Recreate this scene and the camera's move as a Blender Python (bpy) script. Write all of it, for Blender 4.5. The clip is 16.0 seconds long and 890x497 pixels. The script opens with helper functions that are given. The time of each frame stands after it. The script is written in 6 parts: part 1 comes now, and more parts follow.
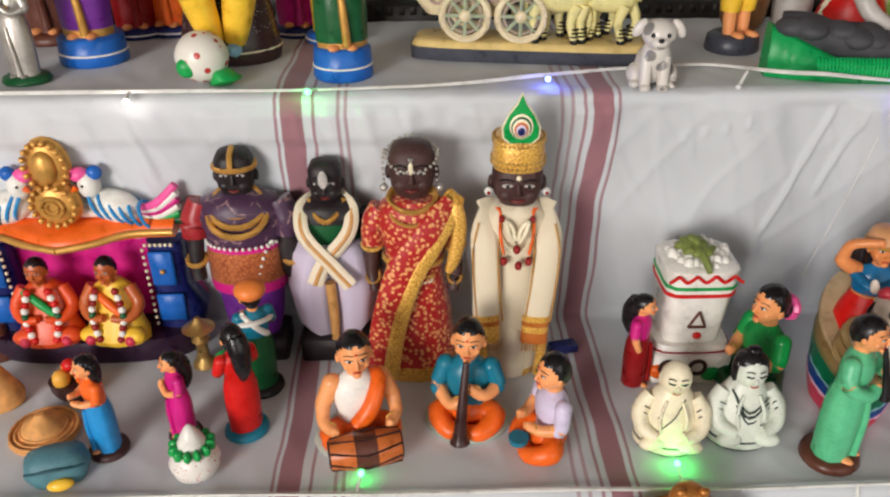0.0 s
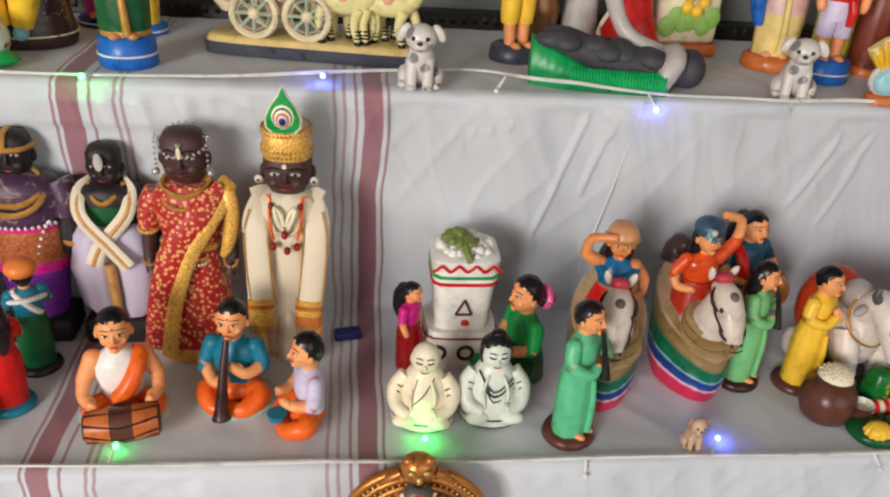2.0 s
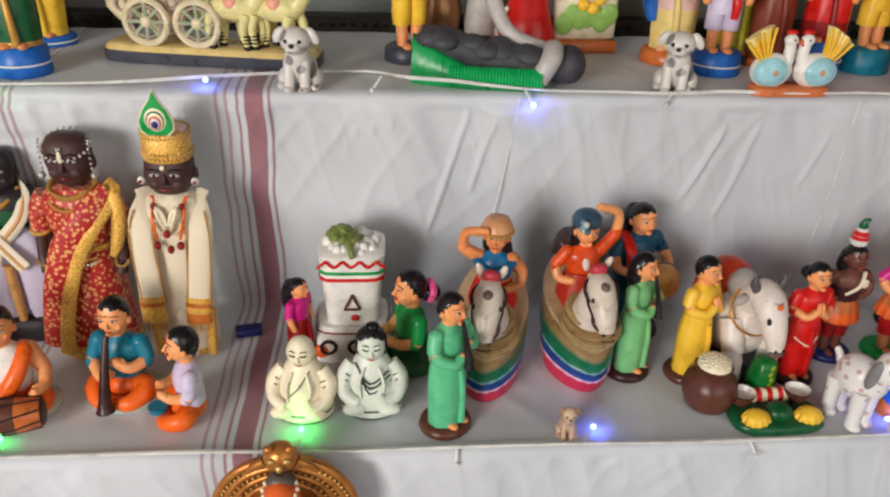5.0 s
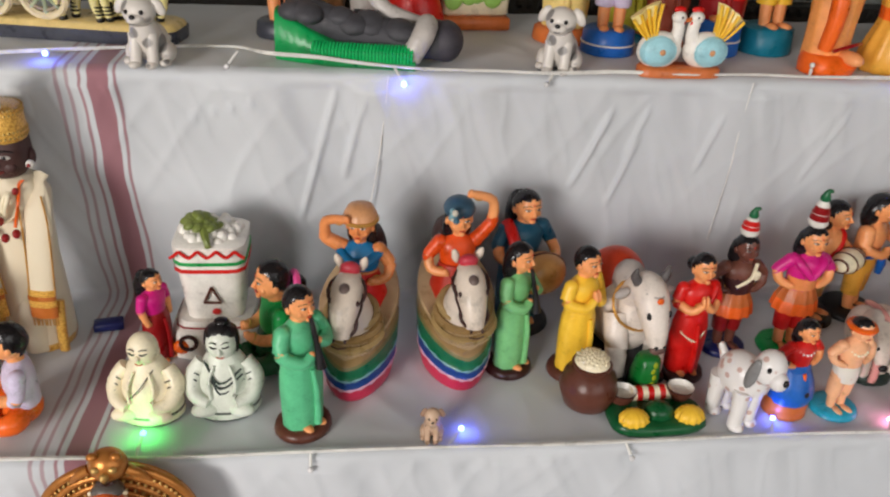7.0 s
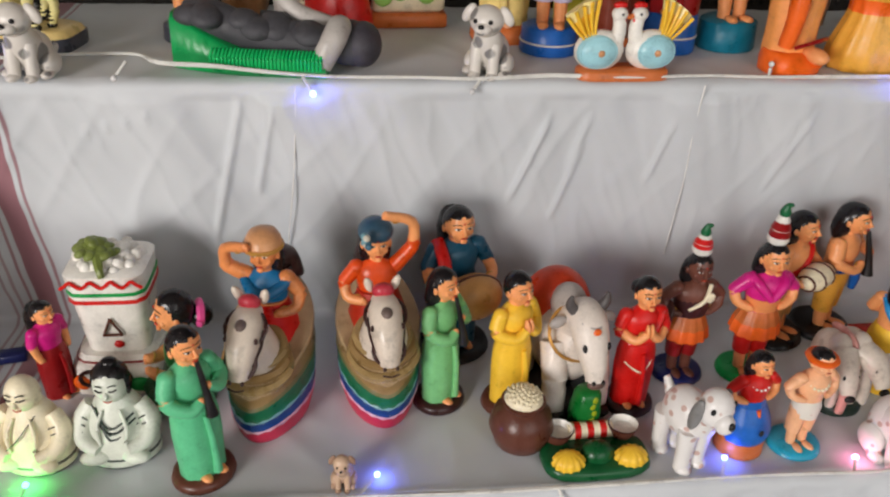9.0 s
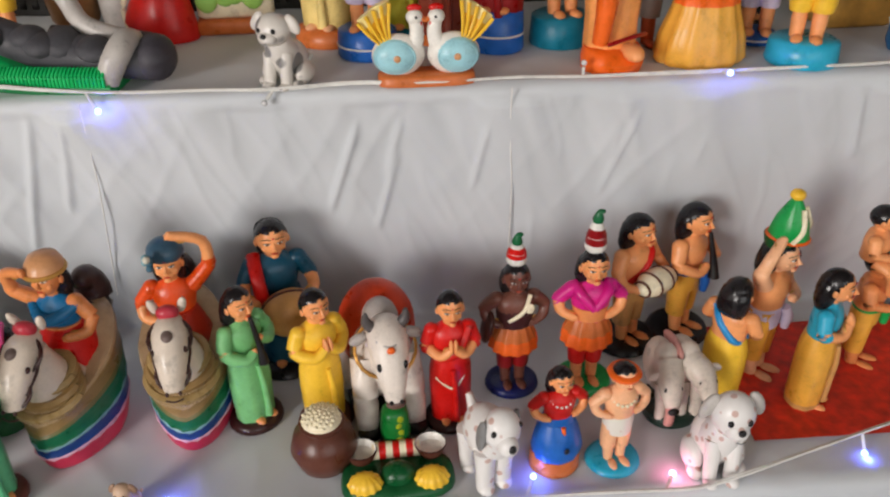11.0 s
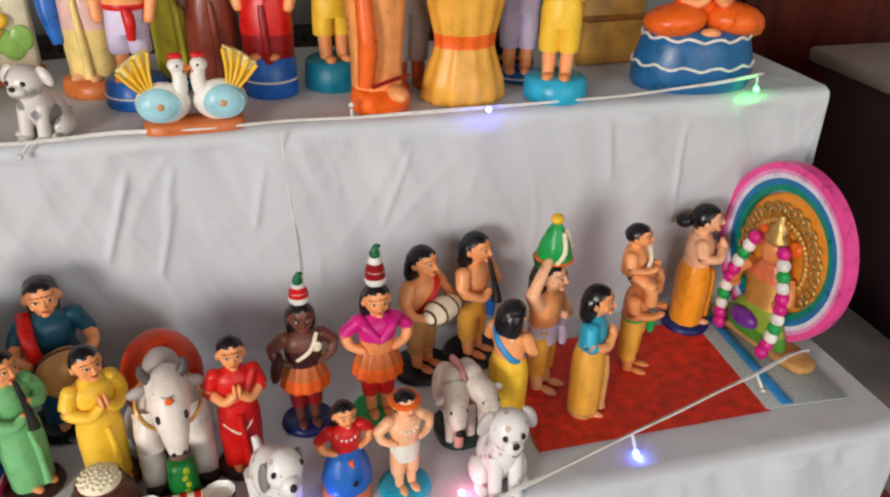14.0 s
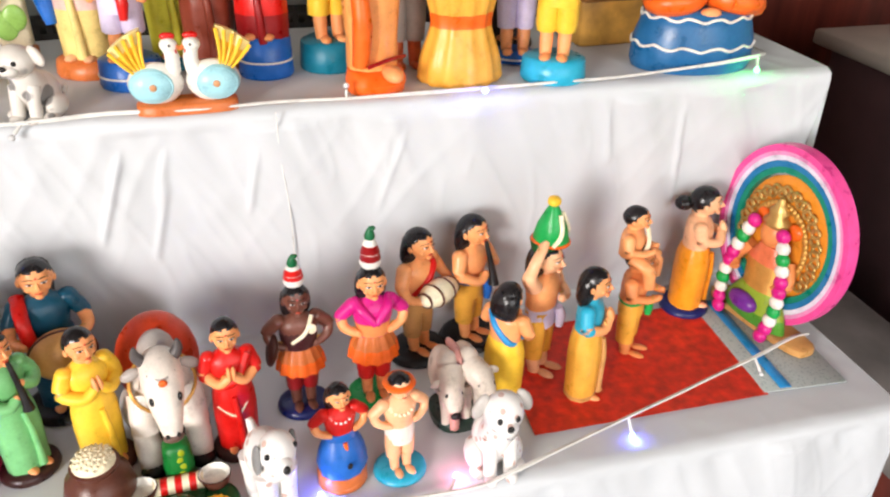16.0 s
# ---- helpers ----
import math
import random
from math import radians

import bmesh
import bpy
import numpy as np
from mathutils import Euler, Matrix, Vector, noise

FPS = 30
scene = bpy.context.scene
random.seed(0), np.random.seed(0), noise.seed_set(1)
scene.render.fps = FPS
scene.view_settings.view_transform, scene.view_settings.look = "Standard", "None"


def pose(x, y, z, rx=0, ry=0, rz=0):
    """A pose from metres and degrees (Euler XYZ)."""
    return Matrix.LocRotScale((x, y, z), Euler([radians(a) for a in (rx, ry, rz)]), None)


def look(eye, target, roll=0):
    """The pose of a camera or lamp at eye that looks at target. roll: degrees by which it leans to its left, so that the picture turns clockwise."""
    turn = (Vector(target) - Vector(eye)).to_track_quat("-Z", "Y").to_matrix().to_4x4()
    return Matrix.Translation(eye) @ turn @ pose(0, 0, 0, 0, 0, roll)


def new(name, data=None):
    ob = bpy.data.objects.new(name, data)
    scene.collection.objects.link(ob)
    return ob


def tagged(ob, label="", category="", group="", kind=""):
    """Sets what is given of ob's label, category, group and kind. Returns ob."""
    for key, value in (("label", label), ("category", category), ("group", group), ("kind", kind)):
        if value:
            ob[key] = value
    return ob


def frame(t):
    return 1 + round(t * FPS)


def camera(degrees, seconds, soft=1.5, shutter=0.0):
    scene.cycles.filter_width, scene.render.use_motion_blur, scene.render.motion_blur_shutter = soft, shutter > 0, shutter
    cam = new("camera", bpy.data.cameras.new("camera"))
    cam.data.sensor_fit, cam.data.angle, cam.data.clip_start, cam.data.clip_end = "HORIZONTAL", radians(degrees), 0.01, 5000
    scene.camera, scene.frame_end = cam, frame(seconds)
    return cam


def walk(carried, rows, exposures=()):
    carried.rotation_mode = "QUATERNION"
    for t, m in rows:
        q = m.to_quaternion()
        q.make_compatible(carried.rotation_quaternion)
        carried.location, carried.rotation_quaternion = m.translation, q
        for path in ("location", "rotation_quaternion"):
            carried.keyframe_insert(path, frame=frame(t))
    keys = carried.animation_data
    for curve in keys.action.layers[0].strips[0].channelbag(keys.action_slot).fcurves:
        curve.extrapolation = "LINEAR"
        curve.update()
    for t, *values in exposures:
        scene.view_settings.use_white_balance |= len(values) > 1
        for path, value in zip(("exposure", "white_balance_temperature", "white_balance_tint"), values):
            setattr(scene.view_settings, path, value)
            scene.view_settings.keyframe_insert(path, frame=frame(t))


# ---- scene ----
cam = camera(58.7, 16.0, soft=2.2)
PATH = [
    (0, (1.754, -0.755, 0.558), (1.793, 0.976, -0.442), -0.3),
    (0.5, (1.815, -0.756, 0.561), (1.98, 0.981, -0.417), 0.3),
    (1, (1.861, -0.77, 0.559), (2.099, 0.968, -0.402), 1.4),
    (1.5, (1.912, -0.8, 0.554), (2.188, 0.933, -0.405), 2.7),
    (2, (1.913, -0.818, 0.558), (2.138, 0.923, -0.4), 4.2),
    (2.5, (1.893, -0.84, 0.564), (2.265, 0.887, -0.374), 4.1),
    (3, (1.88, -0.856, 0.558), (2.343, 0.847, -0.383), 5.4),
    (5.5, (2.126, -0.855, 0.565), (2.232, 0.911, -0.368), 2.1),
    (6, (2.16, -0.865, 0.562), (2.265, 0.912, -0.349), 2.6),
    (6.5, (2.176, -0.851, 0.556), (2.363, 0.89, -0.411), 2.5),
    (7, (2.191, -0.812, 0.547), (2.409, 0.919, -0.432), 3.3),
    (7.5, (2.198, -0.767, 0.544), (2.427, 0.941, -0.471), 3.8),
    (8, (2.203, -0.753, 0.543), (2.451, 0.962, -0.456), 3.5),
    (10.5, (2.48, -0.709, 0.567), (2.545, 0.98, -0.501), -0.6),
    (11, (2.508, -0.712, 0.566), (2.622, 0.978, -0.496), -0.6),
    (11.5, (2.516, -0.723, 0.572), (2.722, 0.984, -0.45), 1.7),
    (12, (2.529, -0.728, 0.573), (2.795, 0.978, -0.438), 2.5),
    (12.5, (2.546, -0.733, 0.57), (2.934, 0.945, -0.446), 3.3),
    (13, (2.563, -0.733, 0.574), (3.009, 0.949, -0.411), 2.7),
    (13.5, (2.573, -0.737, 0.574), (3.055, 0.936, -0.409), 2.2),
    (14, (2.58, -0.741, 0.575), (3.052, 0.939, -0.402), 1.4),
    (14.5, (2.587, -0.743, 0.573), (3.039, 0.937, -0.415), 0.7),
    (15, (2.588, -0.74, 0.574), (3.028, 0.94, -0.417), 1.2),
    (15.5, (2.591, -0.737, 0.572), (3.051, 0.924, -0.443), 1.4),
    (16, (2.589, -0.74, 0.57), (3.047, 0.925, -0.44), 1.3),
]
EXPOSURES = [(0, 0.0), (10, 0.03), (12.5, 0.12), (13.9, 0.14), (14.4, 0.98), (16, 0.98)]
walk(cam, [(t, look(eye, target, roll)) for t, eye, target, roll in PATH], EXPOSURES)

# ---------- world and light ----------
world = bpy.data.worlds.new("sky_world")
scene.world = world
world.use_nodes = True
wn = world.node_tree
sky = wn.nodes.new("ShaderNodeTexSky")
sky.sky_type = 'NISHITA'
sky.sun_disc = False
sky.sun_elevation, sky.sun_rotation = radians(35), radians(225)
wn.links.new(sky.outputs["Color"], wn.nodes["Background"].inputs["Color"])
wn.nodes["Background"].inputs["Strength"].default_value = 0.1


def area_lamp(name, eye, target, sx, sy, power, color):
    la = bpy.data.lights.new(name, 'AREA')
    la.shape, la.size, la.size_y, la.energy, la.color = 'RECTANGLE', sx, sy, power, color
    ob = new(name, la)
    ob.matrix_world = look(eye, target)
    return tagged(ob, kind="structure")


# daylight of the window at the left, in the wall in front of the display
area_lamp("window_and_fill_light", (0.30, -2.74, 0.85), (1.7, 0.0, 0.2), 1.1, 1.1, 82, (1.0, 0.935, 0.89))
# added wide fill lamp that lifts the right side, not a known window
area_lamp("window_and_fill_light", (3.6, -2.74, 0.95), (3.3, 0.0, 0.3), 2.4, 1.4, 22, (1.0, 0.935, 0.86))

# ---------- materials ----------
MATS = {}


def lin(c):
    return tuple(v / 12.92 if v <= 0.04045 else ((v + 0.055) / 1.055) ** 2.4 for v in c)


def base_mat(name):
    m = bpy.data.materials.new(name)
    m.use_nodes = True
    nt = m.node_tree
    return m, nt, nt.nodes["Principled BSDF"]


def noise_node(nt, scale, detail=3.0, coord="Object", stretch=None):
    tc = nt.nodes.new("ShaderNodeTexCoord")
    n = nt.nodes.new("ShaderNodeTexNoise")
    n.inputs["Scale"].default_value, n.inputs["Detail"].default_value = scale, detail
    if stretch:
        mp = nt.nodes.new("ShaderNodeMapping")
        mp.inputs["Scale"].default_value = stretch
        nt.links.new(tc.outputs[coord], mp.inputs["Vector"])
        nt.links.new(mp.outputs["Vector"], n.inputs["Vector"])
    else:
        nt.links.new(tc.outputs[coord], n.inputs["Vector"])
    return n


def ramp(nt, src, stops):
    r = nt.nodes.new("ShaderNodeValToRGB")
    while len(r.color_ramp.elements) < len(stops):
        r.color_ramp.elements.new(0.5)
    for e, (p, c) in zip(r.color_ramp.elements, stops):
        e.position, e.color = p, (*c, 1)
    nt.links.new(src, r.inputs["Fac"])
    return r.outputs["Color"]


def bump(nt, src, strength, dist, bsdf):
    b = nt.nodes.new("ShaderNodeBump")
    b.inputs["Strength"].default_value, b.inputs["Distance"].default_value = strength, dist
    nt.links.new(src, b.inputs["Height"])
    nt.links.new(b.outputs["Normal"], bsdf.inputs["Normal"])


def paint(r, g, b, rough=0.32, metal=0.0, vary=0.16):
    """Hand-brushed glossy paint on fired clay."""
    key = (r, g, b, rough, metal)
    if key in MATS:
        return MATS[key]
    m, nt, bs = base_mat("paint_%02x%02x%02x" % (int(r * 255), int(g * 255), int(b * 255)))
    c = lin((r, g, b))
    n1 = noise_node(nt, 60, 4)
    n2 = noise_node(nt, 420, 2)
    mix = nt.nodes.new("ShaderNodeMath")
    mix.operation = 'MULTIPLY_ADD'
    mix.inputs[1].default_value = 0.35
    nt.links.new(n2.outputs["Fac"], mix.inputs[0])
    nt.links.new(n1.outputs["Fac"], mix.inputs[2])
    lo, hi = tuple(v * (1 - vary * 1.6) for v in c), tuple(min(1, v * (1 + vary) + 0.012) for v in c)
    nt.links.new(ramp(nt, mix.outputs[0], ((0.42, lo), (0.62, c), (0.95, hi))), bs.inputs["Base Color"])
    nt.links.new(ramp(nt, n1.outputs["Fac"], ((0.3, (rough * 0.75,) * 3), (0.75, (min(1, rough * 1.5),) * 3))), bs.inputs["Roughness"])
    bs.inputs["Metallic"].default_value = metal
    bs.inputs["Specular IOR Level"].default_value = 0.4
    bump(nt, n2.outputs["Fac"], 0.15, 0.0012, bs)
    MATS[key] = m
    return m


def spotted(name, ground, spot, scale, edge, rough=0.3):
    """Paint with round dabs of a second colour."""
    m, nt, bs = base_mat(name)
    tc = nt.nodes.new("ShaderNodeTexCoord")
    v = nt.nodes.new("ShaderNodeTexVoronoi")
    v.inputs["Scale"].default_value = scale
    nt.links.new(tc.outputs["Object"], v.inputs["Vector"])
    g, s = lin(ground), lin(spot)
    nt.links.new(ramp(nt, v.outputs["Distance"], ((edge, s), (edge + 0.06, g))), bs.inputs["Base Color"])
    bs.inputs["Roughness"].default_value = rough
    n = noise_node(nt, 300, 2)
    bump(nt, n.outputs["Fac"], 0.2, 0.001, bs)
    return m


def fabric(name, ground, motif, scale, amount=0.5, rough=0.6, metal=0.0, wave=None):
    """Woven silk with a gold or coloured motif."""
    m, nt, bs = base_mat(name)
    tc = nt.nodes.new("ShaderNodeTexCoord")
    v = nt.nodes.new("ShaderNodeTexVoronoi")
    v.feature = 'DISTANCE_TO_EDGE' if wave is None else 'F1'
    v.inputs["Scale"].default_value = scale
    nt.links.new(tc.outputs["Object"], v.inputs["Vector"])
    n = noise_node(nt, scale * 2.2, 3)
    add = nt.nodes.new("ShaderNodeMath")
    add.operation = 'MULTIPLY_ADD'
    add.inputs[1].default_value = 0.5
    nt.links.new(n.outputs["Fac"], add.inputs[0])
    nt.links.new(v.outputs["Distance"], add.inputs[2])
    g, s = lin(ground), lin(motif)
    nt.links.new(ramp(nt, add.outputs[0], ((amount - 0.05, s), (amount + 0.03, g))), bs.inputs["Base Color"])
    bs.inputs["Roughness"].default_value, bs.inputs["Metallic"].default_value = rough, metal
    bs.inputs["Sheen Weight"].default_value = 0.2
    bump(nt, n.outputs["Fac"], 0.4, 0.002, bs)
    return m


def cloth_mat():
    """White cotton towelling with woven maroon bands that run across the steps."""
    m, nt, bs = base_mat("white_cotton")
    tc = nt.nodes.new("ShaderNodeTexCoord")
    sep = nt.nodes.new("ShaderNodeSeparateXYZ")
    nt.links.new(tc.outputs["Object"], sep.inputs[0])
    wob = noise_node(nt, 7, 2)
    x = nt.nodes.new("ShaderNodeMath")
    x.operation = 'MULTIPLY_ADD'
    x.inputs[1].default_value = 0.016
    nt.links.new(wob.outputs["Fac"], x.inputs[0])
    nt.links.new(sep.outputs["X"], x.inputs[2])
    total = None
    for x0, half, w in ((1.6265, 0.0105, 0.8), (1.6105, 0.0012, 0.7), (1.6475, 0.0012, 0.7), (1.672, 0.0014, 0.55), (1.680, 0.0014, 0.55),
                        (1.936, 0.0100, 0.8), (1.953, 0.0012, 0.7), (1.918, 0.0012, 0.7), (1.906, 0.0014, 0.5), (1.896, 0.0014, 0.5)):
        d = nt.nodes.new("ShaderNodeMath")
        d.operation = 'SUBTRACT'
        d.inputs[1].default_value = x0
        nt.links.new(x.outputs[0], d.inputs[0])
        a = nt.nodes.new("ShaderNodeMath")
        a.operation = 'ABSOLUTE'
        nt.links.new(d.outputs[0], a.inputs[0])
        l = nt.nodes.new("ShaderNodeMapRange")
        l.inputs["From Min"].default_value, l.inputs["From Max"].default_value = half + 0.001, half - 0.0002
        l.inputs["To Min"].default_value, l.inputs["To Max"].default_value = 0, w
        nt.links.new(a.outputs[0], l.inputs["Value"])
        if total is None:
            total = l.outputs["Result"]
        else:
            s = nt.nodes.new("ShaderNodeMath")
            s.operation = 'MAXIMUM'
            nt.links.new(total, s.inputs[0])
            nt.links.new(l.outputs["Result"], s.inputs[1])
            total = s.outputs[0]
    n = noise_node(nt, 5, 4)
    white = ramp(nt, n.outputs["Fac"], ((0.3, (0.55, 0.58, 0.61)), (0.7, (0.65, 0.68, 0.71))))
    mixc = nt.nodes.new("ShaderNodeMix")
    mixc.data_type = 'RGBA'
    nt.links.new(total, mixc.inputs[0])
    nt.links.new(white, mixc.inputs[6])
    mixc.inputs[7].default_value = (*lin((0.55, 0.23, 0.29)), 1)
    nt.links.new(mixc.outputs[2], bs.inputs["Base Color"])
    bs.inputs["Roughness"].default_value = 0.9
    bs.inputs["Sheen Weight"].default_value = 0.15
    weave = noise_node(nt, 900, 2)
    bump(nt, weave.outputs["Fac"], 0.25, 0.0006, bs)
    return m


def plain(name, rgb, rough, scale=8.0, vary=0.12, metal=0.0, stretch=None):
    m, nt, bs = base_mat(name)
    c = lin(rgb)
    n = noise_node(nt, scale, 5, "Object", stretch)
    nt.links.new(ramp(nt, n.outputs["Fac"], ((0.3, tuple(v * (1 - vary) for v in c)), (0.7, tuple(min(1, v * (1 + vary)) for v in c)))), bs.inputs["Base Color"])
    bs.inputs["Roughness"].default_value, bs.inputs["Metallic"].default_value = rough, metal
    bump(nt, n.outputs["Fac"], 0.2, 0.003, bs)
    return m


def glow(name, rgb, strength):
    m, nt, bs = base_mat(name)
    bs.inputs["Base Color"].default_value = (*rgb, 1)
    bs.inputs["Emission Color"].default_value = (*rgb, 1)
    bs.inputs["Emission Strength"].default_value = strength
    return m


COTTON = cloth_mat()
SK, SKP, SKD, SKT = paint(.94, .63, .40), paint(.94, .71, .54), paint(.42, .25, .20), paint(.88, .55, .32)
BLACK, HAIR, EYE_W, LIP = paint(.07, .06, .07), paint(.09, .08, .09, .25), paint(.92, .9, .88), paint(.74, .27, .17)
WHITE, CREAM, GREYW = paint(.90, .89, .86), paint(.92, .88, .76), paint(.72, .70, .68)
RED, DKRED, ORANGE, YELLOW, GOLDY = paint(.80, .08, .06), paint(.55, .05, .07), paint(.93, .40, .10), paint(.95, .76, .22), paint(.90, .66, .25)
GREEN, DKGREEN, MINT, MINT2 = paint(.05, .60, .28), paint(.03, .32, .16), paint(.36, .74, .54), paint(.47, .74, .48)
BLUE, NAVY, SKY, TEAL, AQUA = paint(.10, .38, .72), paint(.08, .12, .36), paint(.15, .55, .80), paint(.05, .45, .55), paint(.15, .65, .78)
PINK, MAG, PURPLE, LILAC = paint(.93, .35, .62), paint(.80, .10, .50), paint(.42, .16, .55), paint(.82, .78, .88)
BROWN, DKBROWN, CLAY, TAN = paint(.36, .20, .15), paint(.22, .12, .11), paint(.78, .42, .20), paint(.78, .58, .34)
SLATE, GREY = paint(.25, .26, .30), paint(.50, .50, .50)
GOLD, BRASS, SILVER = paint(.80, .60, .30, .38, .45), paint(.78, .64, .38, .35, .7), paint(.75, .73, .70, .4, .7)
WOOD_B = paint(.27, .17, .16, .5)
EBONY = paint(.13, .10, .11, .45)
DALM = spotted("dalmatian_glaze", (.84, .82, .79), (.52, .51, .50), 44, 0.26)
DALM2 = spotted("brown_spot_glaze", (.92, .91, .90), (.80, .68, .64), 85, 0.22)
SAREE = fabric("red_gold_silk", (.70, .07, .08), (.90, .64, .40), 200, .66, .42, 0.0, 1)
ZARI = fabric("gold_zari", (.93, .74, .34), (.76, .52, .18), 260, .33, .30, .25)
CREAMSILK = fabric("cream_silk", (.91, .86, .76), (.86, .79, .66), 420, .22, .5)
PURPSILK = fabric("purple_silk", (.25, .12, .25), (.58, .45, .46), 55, .26, .45)
COPPER = fabric("copper_brocade", (.76, .44, .24), (.60, .28, .14), 200, .34, .4, .3)
LILACSILK = fabric("lilac_cotton", (.80, .76, .84), (.74, .70, .80), 400, .22, .75)
SPARK = spotted("speckled_rock", (.22, .12, .13), (.75, .7, .7), 260, 0.16)
WHITEGREEN = spotted("floral_glaze", (.90, .88, .84), (.72, .15, .12), 75, 0.22)
STRAW = plain("straw", (.86, .62, .36), .7, 90, .25)

# ---------- mesh helpers ----------


class Doll:
    """Collects the surfaces of one modelled piece."""

    def __init__(self):
        self.v, self.f, self.m, self.mats = [], [], [], []

    def mi(self, mat):
        if mat not in self.mats:
            self.mats.append(mat)
        return self.mats.index(mat)

    def grid(self, rows, mat, closed=True, caps=True):
        n0, w = len(self.v), len(rows[0])
        for r in rows:
            self.v.extend(r)
        for i in range(len(rows) - 1):
            mm = self.mi(mat[min(i, len(mat) - 1)] if isinstance(mat, list) else mat)
            for j in range(w if closed else w - 1):
                a, b = n0 + i * w + j, n0 + i * w + (j + 1) % w
                self.f.append((a, b, b + w, a + w))
                self.m.append(mm)
        if caps:
            for k, i in ((0, 0), (1, len(rows) - 1)):
                mm = self.mi(mat[0 if k == 0 else -1] if isinstance(mat, list) else mat)
                idx = [n0 + i * w + j for j in range(w)]
                self.f.append(tuple(idx[::-1] if k == 0 else idx))
                self.m.append(mm)

    def shell(self, rows, flags, mat_on, mat_off):
        """A closed round of rows whose faces take one of two materials by the flags of their corners."""
        n0, w = len(self.v), len(rows[0])
        a_, b_ = self.mi(mat_on), self.mi(mat_off)
        for r in rows:
            self.v.extend(r)
        for i in range(len(rows) - 1):
            for j in range(w):
                k = (j + 1) % w
                self.f.append((n0 + i * w + j, n0 + i * w + k, n0 + (i + 1) * w + k, n0 + (i + 1) * w + j))
                self.m.append(a_ if flags[i][j] + flags[i][k] + flags[i + 1][k] + flags[i + 1][j] >= 3 else b_)
        for i, order in ((0, -1), (len(rows) - 1, 1)):
            self.f.append(tuple([n0 + i * w + j for j in range(w)][::order]))
            self.m.append(a_ if flags[i][0] else b_)
        return self

    def loft(self, rings, mat, seg=20, p=2.0, tilt=0.0, caps=True, flute=0.0, nfl=10):
        """rings: (cx, cy, z, rx, ry)."""
        rows = []
        for cx, cy, z, rx, ry in rings:
            row = []
            for j in range(seg):
                a = 2 * math.pi * j / seg
                c, s = math.cos(a), math.sin(a)
                k = (abs(c) ** p + abs(s) ** p) ** (-1 / p) * (1 + flute * math.cos(nfl * a))
                row.append((cx + rx * c * k, cy + ry * s * k, z + tilt * ry * s * k))
            rows.append(row)
        self.grid(rows, mat, True, caps)
        return self

    def ball(self, c, r, mat, rot=(0, 0, 0), seg=14, n=8):
        if not isinstance(r, tuple):
            r = (r, r, r)
        e = Euler([radians(a) for a in rot]).to_matrix()
        rows = []
        for i in range(n + 1):
            t = -math.pi / 2 + math.pi * min(max(i / n, 0.02), 0.98)
            rows.append([tuple(Vector(c) + e @ Vector((r[0] * math.cos(t) * math.cos(2 * math.pi * j / seg), r[1] * math.cos(t) * math.sin(2 * math.pi * j / seg), r[2] * math.sin(t)))) for j in range(seg)])
        self.grid(rows, mat)
        return self

    def tube(self, pts, rad, mat, seg=8, smooth=True, flat=None):
        pts = [Vector(p) for p in pts]
        rad = rad if isinstance(rad, (list, tuple)) else [rad] * len(pts)
        if smooth and len(pts) > 2:
            q, rr = [], []
            for i in range(len(pts) - 1):
                p0, p1, p2, p3 = pts[max(i - 1, 0)], pts[i], pts[i + 1], pts[min(i + 2, len(pts) - 1)]
                for k in range(4):
                    t = k / 4
                    q.append(0.5 * ((2 * p1) + (p2 - p0) * t + (2 * p0 - 5 * p1 + 4 * p2 - p3) * t * t + (3 * p1 - p0 - 3 * p2 + p3) * t ** 3))
                    rr.append(rad[i] * (1 - t) + rad[i + 1] * t)
            pts, rad = q + [pts[-1]], rr + [rad[-1]]
        up, rows = Vector((0.13, 0.27, 0.95)) if flat is None else Vector((0.0, 1.0, 0.05)), []
        for i, p in enumerate(pts):
            d = (pts[min(i + 1, len(pts) - 1)] - pts[max(i - 1, 0)]).normalized()
            s = d.cross(up)
            if s.length < 0.05:
                s = d.cross(Vector((1, 0, 0)))
            s.normalize()
            u = s.cross(d) * (flat or 1.0)
            rows.append([tuple(p + rad[i] * (math.cos(2 * math.pi * j / seg) * s + math.sin(2 * math.pi * j / seg) * u)) for j in range(seg)])
        self.grid(rows, mat)
        return self

    def ring(self, c, rx, ry, rad, mat, rot=(0, 0, 0), seg=20):
        e = Euler([radians(a) for a in rot]).to_matrix()
        pts = [Vector(c) + e @ Vector((rx * math.cos(2 * math.pi * j / seg), ry * math.sin(2 * math.pi * j / seg), 0)) for j in range(seg + 1)]
        return self.tube([tuple(p) for p in pts], rad, mat, 6, False)

    def beads(self, c, rx, ry, rad, n, mat, rot=(0, 0, 0), a0=0, a1=360):
        e = Euler([radians(a) for a in rot]).to_matrix()
        for j in range(n):
            a = radians(a0 + (a1 - a0) * j / max(1, n - 1 if a1 - a0 < 360 else n))
            self.ball(tuple(Vector(c) + e @ Vector((rx * math.cos(a), ry * math.sin(a), 0))), rad, mat, (0, 0, 0), 6, 4)
        return self

